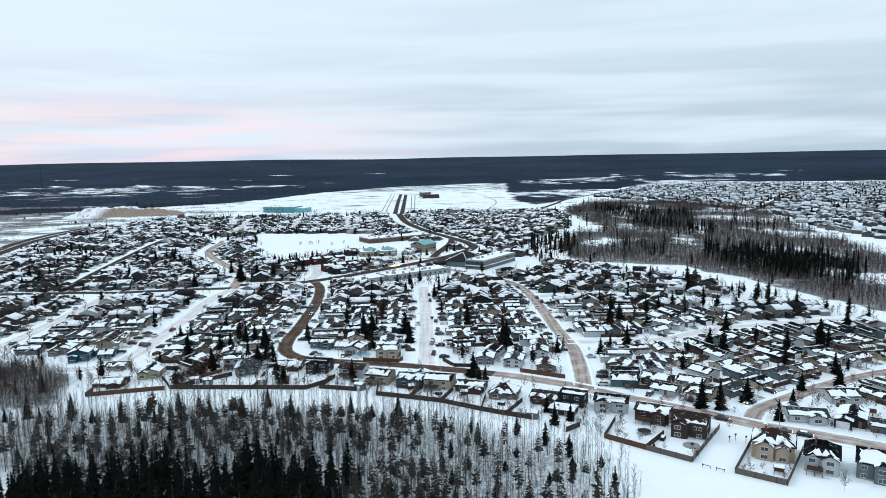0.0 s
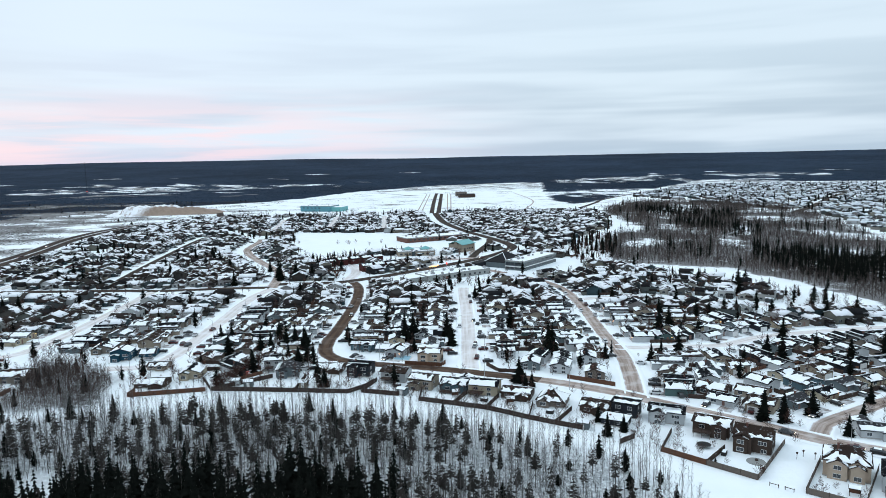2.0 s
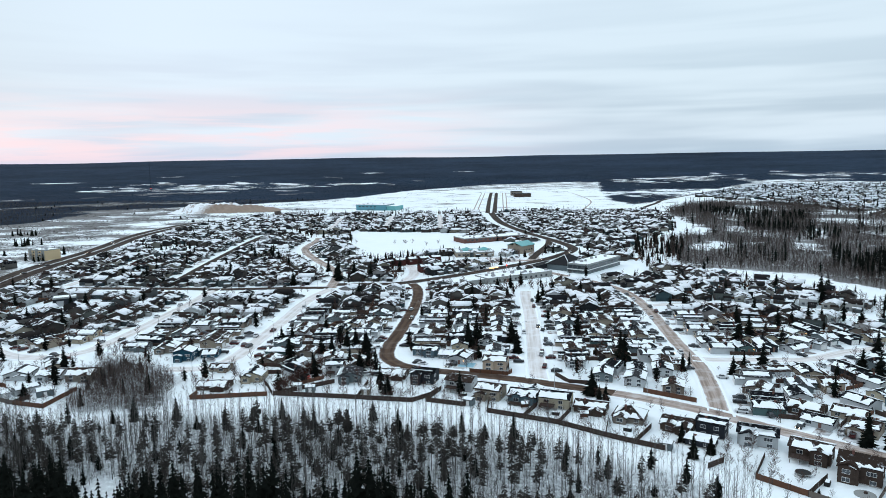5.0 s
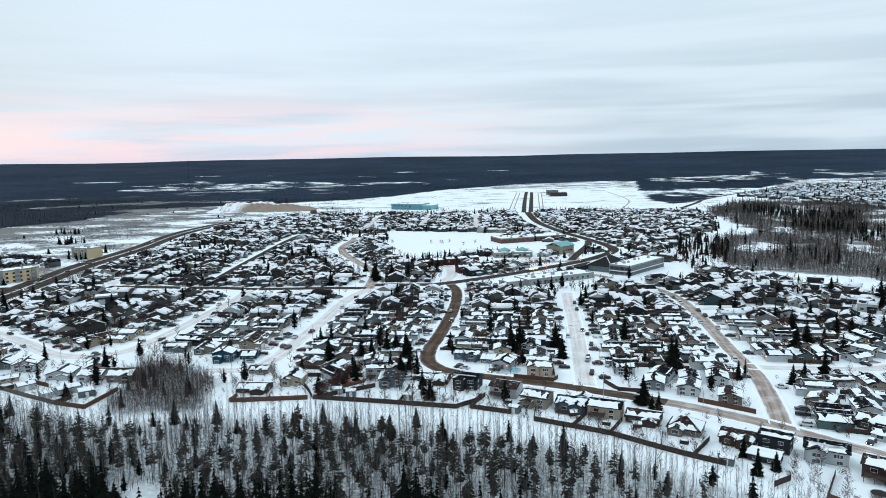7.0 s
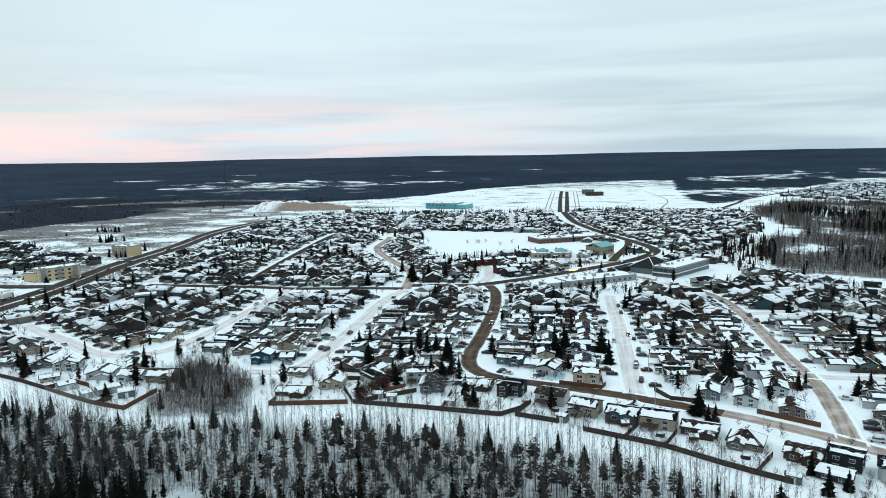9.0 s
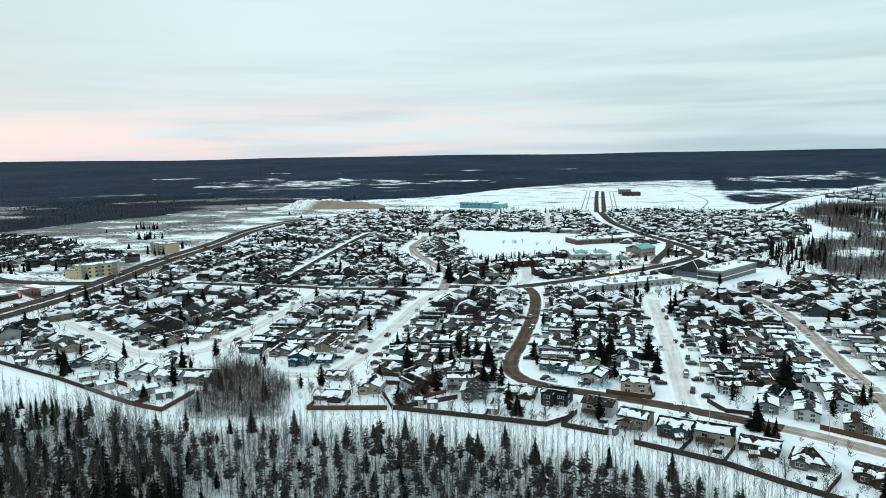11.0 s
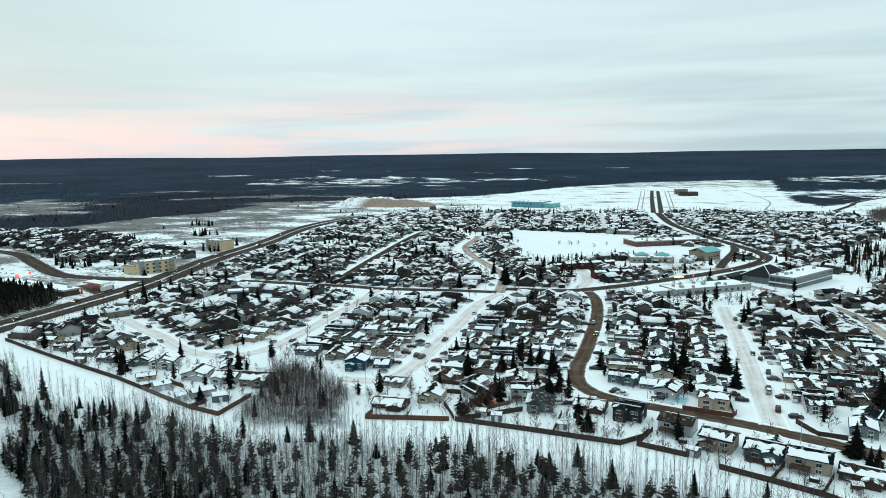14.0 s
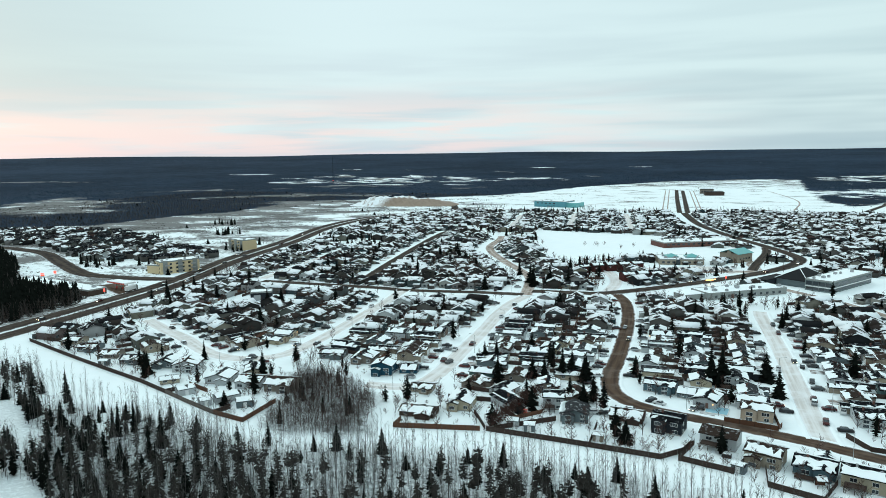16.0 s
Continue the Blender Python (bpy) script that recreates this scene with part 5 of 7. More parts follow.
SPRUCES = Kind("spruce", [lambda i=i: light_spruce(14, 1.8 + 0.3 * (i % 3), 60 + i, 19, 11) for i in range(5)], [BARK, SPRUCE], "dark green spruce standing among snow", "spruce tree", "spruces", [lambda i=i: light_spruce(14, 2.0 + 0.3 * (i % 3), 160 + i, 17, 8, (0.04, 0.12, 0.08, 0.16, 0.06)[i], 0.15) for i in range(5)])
ASPENS = Kind("aspen", [lambda i=i: bare_parts(15, 0.9 + 0.2 * (i % 3), 80 + i, 20, 5, 0.45, 1, 0.55, 2.0) for i in range(6)], [ASPEN_BARK, TWIG], "tall leafless aspen with grey bark in the snowy woods", "bare tree", "aspens in the woods", [lambda i=i: light_bare(14, 1.15 + 0.3 * (i % 3), 180 + i, 22, 3, 0.40, 0.030, 1.7, 0.062, 0.6) for i in range(6)])
PINES = Kind("pine", [lambda i=i: light_pine(12, 1.35 + 0.25 * (i % 3), 140 + i, 11, 9, (0.50, 0.42, 0.58, 0.46, 0.38)[i]) for i in range(5)], [PINE_BARK, PINE], "slender pine with a bare stem and a ragged dark crown", "pine tree", "pines in the woods", [lambda i=i: light_pine(12, 1.35 + 0.25 * (i % 3), 145 + i, 10, 7, (0.50, 0.40, 0.58, 0.46, 0.36)[i]) for i in range(5)])
THICKET = Kind("thicket_tree", [lambda i=i: bare_parts(10, 1.3, 130 + i, 20, 6, 0.12, 1, 0.8, 1.3) for i in range(2)], [TWIG_RED, TWIG_GROVE], "leafless brown thicket tree in the grove", "bare tree", "grove trees", [lambda i=i: light_bare(10.5, 1.6, 135 + i, 22, 4, 0.14, 0.034, 1.3, 0.06, 0.3) for i in range(4)])
YARD = Kind("yard_tree", [lambda i=i: bare_parts(6.6, 1.9, 100 + i, 64, 7, 0.20, 1, 0.42, 0.85) for i in range(4)], [BARK, TWIG_RED], "leafless spreading garden tree with reddish-brown twigs", "bare tree", "garden trees", [lambda i=i: light_bare(7.0, 2.6, 190 + i, 22, 4, 0.14, 0.060, 0.9, 0.12) for i in range(4)])
BUSHES = Kind("shrub", [lambda i=i: bare_parts(3.0, 1.7, 120 + i, 22, 7, 0.04, 2, 0.9, 1.0) for i in range(3)], [TWIG_RED, TWIG_RED], "bare brown garden shrub in the snow", "shrub", "garden shrubs", [lambda i=i: light_bare(2.8, 1.8, 195 + i, 14, 4, 0.04, 0.06, 1.0, 0.05) for i in range(3)])

rng = random.Random(5)
def in_wood(x, y, tall=5.0):
    # tall trees keep well back from the open strip along the gardens
    k = 88 / (88 - tall) - 1
    return inside((x, y), WOOD_EDGE) and inside((x + (x + 20) * k, y + (y - 30) * k), WOOD_EDGE) and all(in_blob(x, y, b) > 1 + 0.5 * noise.noise((x * 0.2, y * 0.2, 0)) for b in WOOD_GLADES)


def poisson(n, x0, x1, y0, y1, ok, near, size=6):
    """Random places no nearer to each other than near(x, y)."""
    cell, out = {}, []
    for _ in range(n):
        x, y = rng.uniform(x0, x1), rng.uniform(y0, y1)
        if not ok(x, y):
            continue
        r = near(x, y)
        kx, ky = int(x // size), int(y // size)
        if all((x - a) ** 2 + (y - b) ** 2 > r * r for i in (-1, 0, 1) for j in (-1, 0, 1) for a, b in cell.get((kx + i, ky + j), ())):
            cell.setdefault((kx, ky), []).append((x, y))
            out.append((x, y))
    return out


# spruces: a dense stand at the southern side, thinner towards the houses
def in_stand(x, y):
    return -150 < x < -26 and y < 172 - 12 * noise.noise((x * 0.07, 1.0, 2.0))


def spruce_gap(x, y):
    k = noise.noise((x * 0.03, y * 0.03, 7.0))
    if in_stand(x, y):
        return 2.6
    if x < -140 and y < 202 + 8 * k:
        return max(3.0, 4.5 - 6 * k)
    return max(6.0, 10 - 9 * k)


spruce_spots = poisson(24000, -380, 55, 105, 250, in_wood, spruce_gap, 14)
spruce_spots.sort(key=lambda p: -p[1])
spruce_rows = []
for x, y in spruce_spots:
    s = rng.uniform(0.7, 1.25) if in_stand(x, y) else (rng.uniform(0.3, 0.68) if x < -128 else rng.uniform(0.25, 0.6))
    spruce_rows.append((rng.randrange(5), x, y, (s * 0.8 + 0.35) * rng.uniform(1.0, 1.4), s))
# what stands furthest into the picture is placed singly, the rest of the stand is joined
for k, x, y, s, h in spruce_rows[:40]:
    SPRUCES.stand(k, x, y, s, h, rng.uniform(0, 360))
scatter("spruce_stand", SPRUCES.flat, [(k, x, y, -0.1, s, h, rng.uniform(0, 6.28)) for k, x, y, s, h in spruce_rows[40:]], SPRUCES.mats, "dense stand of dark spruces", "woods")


def pine_gap(x, y):
    k = noise.noise((x * 0.035, y * 0.035, 17.0))
    if in_stand(x, y):
        return 7.0
    return max(3.0, (4.0 if x > -165 else 4.0) - 4.0 * k + max(0.0, (x + 10) * 0.05) + (3.0 if x < -185 else 0.0))


pine_spots = poisson(24000, -380, 50, 120, 246, lambda x, y: in_wood(x, y, 12.0), pine_gap, 11)
pine_spots.sort(key=lambda p: -p[1])
pine_rows = [(rng.randrange(5), x, y, rng.uniform(0.75, 1.2), 0.6 + 0.45 * rng.random(), rng.uniform(0, 360)) for x, y in pine_spots]
for r in pine_rows[:60]:
    PINES.stand(*r)
scatter("pine_wood", PINES.flat, [(k, x, y, -0.1, s, h, radians(a)) for k, x, y, s, h, a in pine_rows[60:]], PINES.mats, "slender dark pines among leafless aspens", "woods")


def aspen_gap(x, y):
    if in_stand(x, y):
        return 7.0
    k = noise.noise((x * 0.05, y * 0.05, 2.0))
    return (2.6 if x < -195 else 2.2 + max(0.0, (x - 5) * 0.01)) + 2.2 * max(-0.3, k)


aspen_spots = poisson(60000, -380, 55, 120, 254, in_wood, aspen_gap)
rng.shuffle(aspen_spots)
rows = [(rng.randrange(6), x, y, rng.uniform(0.7, 1.2), rng.uniform(0.55, 1.1) * (0.8 if x < -195 else 1.0), rng.uniform(0, 360)) for x, y in aspen_spots]
front = sorted(range(len(rows)), key=lambda i: -rows[i][2])
single = set(front[::8][:70])
for i, (k, x, y, s, h, a) in enumerate(rows):
    if i in single:
        ASPENS.stand(k, x, y, s, h, a)
scatter("aspen_wood", ASPENS.flat, [(k, x, y, -0.1, s, h, radians(a)) for i, (k, x, y, s, h, a) in enumerate(rows) if i not in single], ASPENS.mats, "leafless aspen wood on snowy ground", "woods")
# the grove: a brown thicket with dark young conifers inside
grove_spots = poisson(9000, -210, -148, 236, 300, lambda x, y: inside((x, y), GROVE) and inside((x + (x + 30) * 0.04, y + (y - 45) * 0.04), GROVE), lambda x, y: 1.18)
for i, (x, y) in enumerate(grove_spots[:10]):
    THICKET.stand(i, x, y, rng.uniform(0.8, 1.1), rng.uniform(0.6, 0.95), rng.uniform(0, 360))
scatter("grove_thicket", THICKET.flat, [(rng.randrange(4), x, y, -0.1, rng.uniform(0.7, 1.1), rng.uniform(0.4, 0.95), rng.uniform(0, 6.28)) for x, y in grove_spots[10:]], THICKET.mats, "dense brown leafless thicket in the grove", "woods")
for i in range(46):
    x, y = rng.uniform(-202, -152), rng.uniform(240, 296)
    if inside((x, y), GROVE) and gap((x, y), GROVE) > 3:
        s = rng.uniform(0.25, 0.6)
        (PINES if i % 3 == 0 else SPRUCES).stand(rng.randrange(5), x, y, s * 1.25, s, rng.uniform(0, 360))
# fallen trunks on the slope at the end of the wood
bm = bmesh.new()
for i in range(60):
    x, y, a = rng.uniform(-330, -170), rng.uniform(150, 225), rng.uniform(-0.5, 1.2)
    if in_wood(x, y, 0.0):
        L = rng.uniform(4, 10)
        tube(bm, (x, y, 0.2), (x + math.cos(a) * L, y + math.sin(a) * L, rng.uniform(0.3, 1.5)), 0.16, 0.07, 5)
tagged(link_mesh("fallen_trunks", bm, PINE_BARK), "grey fallen trunks lying on the snowy slope", "dead wood", kind="stuff")
# the wood's thin corner above the slope: bare aspens with single spruces
rng = random.Random(77)
CORNER = [(-286, 235), (-294, 246), (-261, 238), (-238, 232), (-210, 227), (-188, 219), (-185, 204), (-229, 209), (-258, 214)]
spots = poisson(900, -320, -180, 195, 262, lambda x, y: inside((x, y), CORNER), lambda x, y: 3.4)
scatter("aspen_corner", ASPENS.flat, [(rng.randrange(4), x, y, -0.1, rng.uniform(0.8, 1.1), rng.uniform(0.75, 1.05), rng.uniform(0, 6.28)) for x, y in spots], ASPENS.mats, "leafless aspens on the snowy corner of the wood", "woods")
for x, y, h in [(-297.2, 245.1, 8.7), (-240.0, 212.3, 10.9), (-218.8, 215.4, 11.7), (-220.6, 214.9, 10.2), (-216.7, 219.7, 10.9), (-225.1, 209.9, 10.2), (-262.0, 232.8, 12.4), (-261.0, 218.7, 13.1), (-268.8, 221.8, 8.7), (-199.4, 213.5, 12.4), (-234.2, 221.8, 6.6), (-196.9, 205.8, 10.2), (-243.0, 213.9, 8.7)]:
    SPRUCES.stand(rng.randrange(5), x, y, h / 14 * rng.uniform(1.2, 1.5), h / 14, rng.uniform(0, 360))
# shrubs on the playing field
for x, y in [(-150, 712), (-138, 712), (-133, 722), (-192, 715), (-115, 700), (-105, 716), (-184, 668), (-141, 716)]:
    BUSHES.stand(rng.randrange(3), x, y, 1.1, 1.2, rng.uniform(0, 360))
# single garden spruces: place and height
GARDEN_SPRUCES = [(-211, 282, 11), (-249, 292, 9), (-258, 268, 10), (-256, 264, 7), (-204, 249, 6), (-131, 330, 9), (-126, 331, 10), (-95, 318, 13), (-92, 322, 11), (-86, 316, 12), (-88, 296, 9), (-40, 330, 16), (-36, 331, 15), (16, 262, 7),
                  (13.5, 260, 7), (27, 308, 16), (29, 309, 14), (36, 216, 8), (120, 226, 8), (-17, 322, 11), (-20, 340, 12), (51, 300, 8), (70, 297, 8), (75, 300, 9), (84, 305, 12), (-3, 440, 11), (-6, 430, 10), (3, 446, 12), (-25, 440, 9), (-68, 330, 9), (133, 245, 8), (86, 345, 12), (92, 350, 13), (120, 300, 11),
                  (150, 290, 12), (170, 300, 14), (176, 310, 12), (140, 330, 12), (130, 380, 12), (160, 440, 18), (110, 400, 12), (95, 380, 11), (-150, 500, 16), (-140, 505, 15), (-155, 512, 14), (-128, 507, 14), (-170, 540, 12), (-178, 480, 12), (-235, 590, 13), (-240, 600, 14), (-228, 585, 12), (-260, 610, 13), (-300, 560, 12), (-320, 520, 13), (-330, 400, 10),
                  (-290, 360, 10), (-345, 330, 9), (-350, 380, 11), (-365, 420, 10), (-365, 395, 12), (-372, 450, 11), (-285, 390, 12), (-278, 394, 12), (-268, 420, 10), (150, 250, 9), (190, 280, 11), (200, 330, 12), (180, 370, 12), (145, 470, 12)]
for x, y, h in GARDEN_SPRUCES:
    SPRUCES.stand(rng.randrange(5), x, y, h / 14 * rng.uniform(1.6, 2.1), h / 14, rng.uniform(0, 360))

for x, y, h in [(89.6, 228.9, 11.5), (95.4, 227.3, 11), (107.4, 233.2, 10), (110.5, 216.5, 7.5), (62.5, 195.3, 2.5), (11.5, 268.1, 11), (35.2, 227.6, 7), (41.9, 219.7, 6), (-64.8, 263.8, 7.5), (-82.3, 291, 9), (-106.4, 314.7, 9), (-101.5, 314.6, 10), (-85.3, 316, 11)]:
    SPRUCES.stand(rng.randrange(5), x, y, h / 14 * rng.uniform(1.8, 2.2), h / 14, rng.uniform(0, 360))
for x, y, s in [(60.5, 204.9, 0.45), (57.4, 211.8, 0.8), (94.8, 222.5, 0.95), (111.3, 219.5, 0.9), (123.6, 229.1, 0.85), (85.8, 183.6, 0.4), (32.7, 231.7, 0.75), (-130.9, 274.6, 1.35), (-119.4, 279, 0.9), (-118.3, 287.2, 1.0), (-113.5, 263.9, 0.9), (-82.7, 266.1, 0.8), (-76.2, 266.1, 0.7), (-62.5, 260.5, 0.7), (125, 176, 0.9), (104, 168, 0.85)]:
    YARD.stand(rng.randrange(4), x, y, s, s, rng.uniform(0, 360))
for x, y, s in [(72.4, 189.5, 0.9), (84.8, 179.9, 0.7), (88.9, 181.6, 0.5), (15.3, 229.5, 0.7), (18.1, 228.6, 0.6), (27.9, 223.2, 0.8), (43.9, 215.3, 0.7), (25.7, 233.4, 0.5), (-59.2, 260.5, 0.9), (-65.9, 258, 0.7)]:
    BUSHES.stand(rng.randrange(3), x, y, s * 1.1, s, rng.uniform(0, 360))

# garden trees and shrubs where no house stands


def open_plot(x, y):
    return inside((x, y), TOWN) and not inside((x, y), FIELD) and gap((x, y), FIELD) > 3 and off_roads(x, y, 2.5) and free(x, y, 2.2, 2.2, 0) and (not in_front_garden(x, y) or noise.noise((x * 0.3, y * 0.3, 8.0)) > 0.38)


garden_dark = [(rng.randrange(5), x, y, -0.1, s * rng.uniform(1.6, 2.3), s, rng.uniform(0, 6.28)) for x, y in poisson(1400, -370, 230, 262, 620, open_plot, lambda x, y: 9) for s in (rng.uniform(0.35, 0.9),)]
scatter("garden_spruces", SPRUCES.flat, garden_dark, SPRUCES.mats, "dark spruces in the gardens between the houses", "trees")
yard_spots = poisson(9000, -420, 250, 200, 620, open_plot, lambda x, y: 5.0 + 4 * noise.noise((x * 0.02, y * 0.02, 9.0)))
yard_spots.sort(key=lambda p: p[1])
for x, y in yard_spots[:90]:
    s = rng.uniform(0.5, 1.05)
    YARD.stand(rng.randrange(4), x, y, s, s * rng.uniform(0.85, 1.1), rng.uniform(0, 360))
scatter("garden_trees", YARD.flat, [(rng.randrange(4), x, y, -0.1, s, s, rng.uniform(0, 6.28)) for x, y in yard_spots[90:] for s in (rng.uniform(0.6, 1.1),)], YARD.mats, "leafless garden trees between the houses", "trees")
shrub_spots = poisson(12000, -420, 250, 200, 600, open_plot, lambda x, y: 4.2)
shrub_spots.sort(key=lambda p: p[1])
for x, y in shrub_spots[:60]:
    s = rng.uniform(0.4, 0.9)
    BUSHES.stand(rng.randrange(3), x, y, s, s, rng.uniform(0, 360))
scatter("garden_shrubs", BUSHES.flat, [(rng.randrange(3), x, y, -0.1, s, s, rng.uniform(0, 6.28)) for x, y in shrub_spots[60:] for s in (rng.uniform(0.4, 1.0),)], BUSHES.mats, "brown garden shrubs between the houses", "shrubs")
# shrubs along the insides of the front fences
for x, y in [(-131, 254.5), (-125, 256), (-99, 262), (-87, 259), (-81, 260), (-68, 259), (-63, 258.5), (-58, 259), (-57, 263), (-40, 257.5), (-43, 258.5), (-37, 258), (-20, 248), (-11, 244), (-5, 243), (1, 239), (8, 235), (16, 230), (22, 228), (26, 226), (33, 224), (46, 213), (54, 205), (66, 196), (73.5, 190), (83, 180), (87, 176), (92, 175.5), (95, 178),
             (-195, 243), (-200, 245), (-214, 250), (-240, 257), (-262, 264), (-281, 269)]:
    s = rng.uniform(0.4, 0.75)
    BUSHES.stand(rng.randrange(3), x, y, s, s, rng.uniform(0, 360))
# the dark hedge that runs up between two gardens
for k in range(34):
    f = k / 33
    s = rng.uniform(1.0, 1.6)
    BUSHES.stand(rng.randrange(3), -107 + 8 * f + rng.uniform(-0.8, 0.8), 260 + 34 * f, s, s, rng.uniform(0, 360))

# ---------- far trees ----------


def far_bare(h, seed, n=15, wide=1.0):
    """A distant leafless tree: a thin stem and a spray of fine rising twigs."""
    rng = random.Random(seed)
    bm = bmesh.new()
    for k in range(n):
        a, w = rng.uniform(0, math.tau), (0.10 if k else 0.16) * wide
        z0 = h * rng.uniform(0.15, 0.7) if k else -0.2
        out = h * rng.uniform(0.05, 0.17) if k else 0.2
        b = Vector((0, 0, z0))
        top = Vector((math.cos(a) * out, math.sin(a) * out, min(h, z0 + h * rng.uniform(0.2, 0.42)) if k else h * 0.95))
        s = Vector((-math.sin(a + 0.8), math.cos(a + 0.8), 0)) * w
        bm.faces.new([bm.verts.new(p) for p in (b - s, b + s, top)])
    return bm


def far_spruce(h, r, seed):
    rng = random.Random(seed)
    bm = bmesh.new()
    for k in range(4):
        z0, z1, rr = h * (0.05 + 0.22 * k), h * (0.40 + 0.20 * k), r * (1 - 0.22 * k)
        t = bm.verts.new((0, 0, z1))
        ring = [bm.verts.new((math.cos(j * 1.2566 + k) * rr * rng.uniform(0.7, 1.2), math.sin(j * 1.2566 + k) * rr * rng.uniform(0.7, 1.2), z0 + rng.uniform(-0.5, 0.5))) for j in range(5)]
        for j in range(5):
            bm.faces.new((ring[j], ring[(j + 1) % 5], t))
    return bm


FOREST_KINDS = [flat([(far_bare(11, 230 + i, 8, 1.9), 0)]) for i in range(4)] + [flat([(far_spruce(13, 1.6, 240), 1)])]
FAR_KINDS = [flat([(far_bare(12, 200 + i), 0)]) for i in range(4)] + [flat([(far_spruce(15, 2.7, 210 + i), 1)]) for i in range(3)]


def scrub_bush(seed, n=8):
    """A low bush: fine stems that spread from the ground."""
    rng = random.Random(seed)
    bm = bmesh.new()
    for k in range(n):
        a, out = rng.uniform(0, math.tau), rng.uniform(0.2, 1.6)
        o = Vector((rng.uniform(-0.5, 0.5), rng.uniform(-0.5, 0.5), -0.1))
        s = Vector((-math.sin(a + 0.9), math.cos(a + 0.9), 0)) * 0.30
        bm.faces.new([bm.verts.new(p) for p in (o - s, o + s, o + Vector((math.cos(a) * out, math.sin(a) * out, rng.uniform(1.2, 3.2))))])
    return bm


SCRUB = [flat([(scrub_bush(260 + i), 0)]) for i in range(4)]
# young growth on the floor of the wood
scatter("saplings", [flat([(far_bare(12, 250 + i, 7), 0)]) for i in range(4)], [(rng.randrange(4), x, y, -0.1, rng.uniform(0.25, 0.6), rng.uniform(0.10, 0.36), rng.uniform(0, 6.28)) for x, y in poisson(30000, -380, 55, 110, 254, in_wood, lambda x, y: 1.5)], [TWIG, SPRUCE], "thin young growth on the snowy floor of the wood", "undergrowth")


def in_belt(x, y):
    return inside((x, y), BELT) and all(in_blob(x, y, b) > 1 + 0.9 * noise.noise((x * 0.05, y * 0.05, 3.0)) for b in GLADES) and off_roads(x, y, 6)


# groups of tall dark spruces in the belt, and how far apart their trees stand
DARK_GROUPS = [([(219, 572), (226, 500), (240, 467), (258, 425), (318, 505), (304, 550), (282, 590), (249, 632)], 3.0), ([(238, 850), (262, 780), (276, 706), (308, 770), (290, 842), (259, 905)], 4.6), ([(232, 1055), (265, 970), (326, 890), (358, 975), (296, 1070), (259, 1145)], 5.2), ([(328, 772), (354, 697), (412, 800), (379, 880)], 14.0), ([(150, 640), (180, 570), (200, 600), (170, 680)], 9.0), (BELT, 26.0)]
belt = []
for x, y in poisson(60000, 110, 500, 345, 1325, in_belt, lambda x, y: 2.5 + 3.6 * max(-0.12, noise.noise((x * 0.022, y * 0.016, 4.0)))):
    belt.append((rng.randrange(4), x, y, -0.2, rng.uniform(0.8, 1.25), rng.uniform(0.35, 0.95), rng.uniform(0, 6.28)))
for poly, apart in DARK_GROUPS:
    xs, ys = [p[0] for p in poly], [p[1] for p in poly]
    for x, y in poisson(5000, min(xs) - 8, max(xs) + 8, min(ys) - 8, max(ys) + 8, lambda x, y: inside((x + 7 * noise.noise((x * 0.06, y * 0.06, 1.0)), y + 9 * noise.noise((x * 0.06, y * 0.06, 5.0))), poly), lambda x, y: apart, max(6, apart)):
        if noise.noise((x * 0.045, y * 0.03, 31.0)) > 0.22:
            continue
        s = 0.35 + 0.85 * rng.random() ** 0.8
        belt.append((rng.randrange(4, 7), x, y, -0.2, (0.35 + 0.55 * s) * rng.uniform(0.8, 1.25), s, rng.uniform(0, 6.28)))
scatter("belt_woods", [flat([(b, 0) for b in light_bare(11, 2.2, 220 + i, 8, 1, 0.16, 0.21, 1.1, 0.13)]) for i in range(4)] + [flat([(b, k) for k, b in enumerate(light_spruce(15, 2.3 + 0.3 * i, 225 + i, 10, 7, 0.08 + 0.08 * i, 0.1))]) for i in range(3)], belt, [TWIG_GROVE, SPRUCE], "belt of bare trees and tall dark spruces", "woods")
# thickets round the open land west of the highway
thick = []
for x, y in poisson(40000, -1250, -400, 300, 1500, lambda x, y: x < -418 and off_roads(x, y, 7) and not inside((x, y), ESTATE) and noise.noise((x * 0.008 + y * 0.004, y * 0.02 - x * 0.01, 6.0)) + 0.6 * noise.noise((x * 0.03, y * 0.05, 16.0)) + 0.75 * woods_at(x, y) > 0.10, lambda x, y: 2.9):
    dark = rng.random() < 0.006
    s = rng.uniform(0.3, 0.6) if woods_at(x, y) < 0.5 else rng.uniform(0.35, 0.6)
    if woods_at(x, y) < 0.5 and not dark:
        thick.append((rng.randrange(7, 11), x, y, -0.1, s * 2.2, s * 0.9, rng.uniform(0, 6.28)))
    else:
        thick.append((rng.randrange(4, 7) if dark else rng.randrange(4), x, y, -0.2, s * 1.9, s * 0.65, rng.uniform(0, 6.28)))
CLUMP = [(-395, 296), (-399, 340), (-404, 362), (-414, 374), (-470, 383), (-506, 390), (-540, 424), (-580, 456), (-640, 490), (-720, 500), (-640, 400), (-480, 290)]
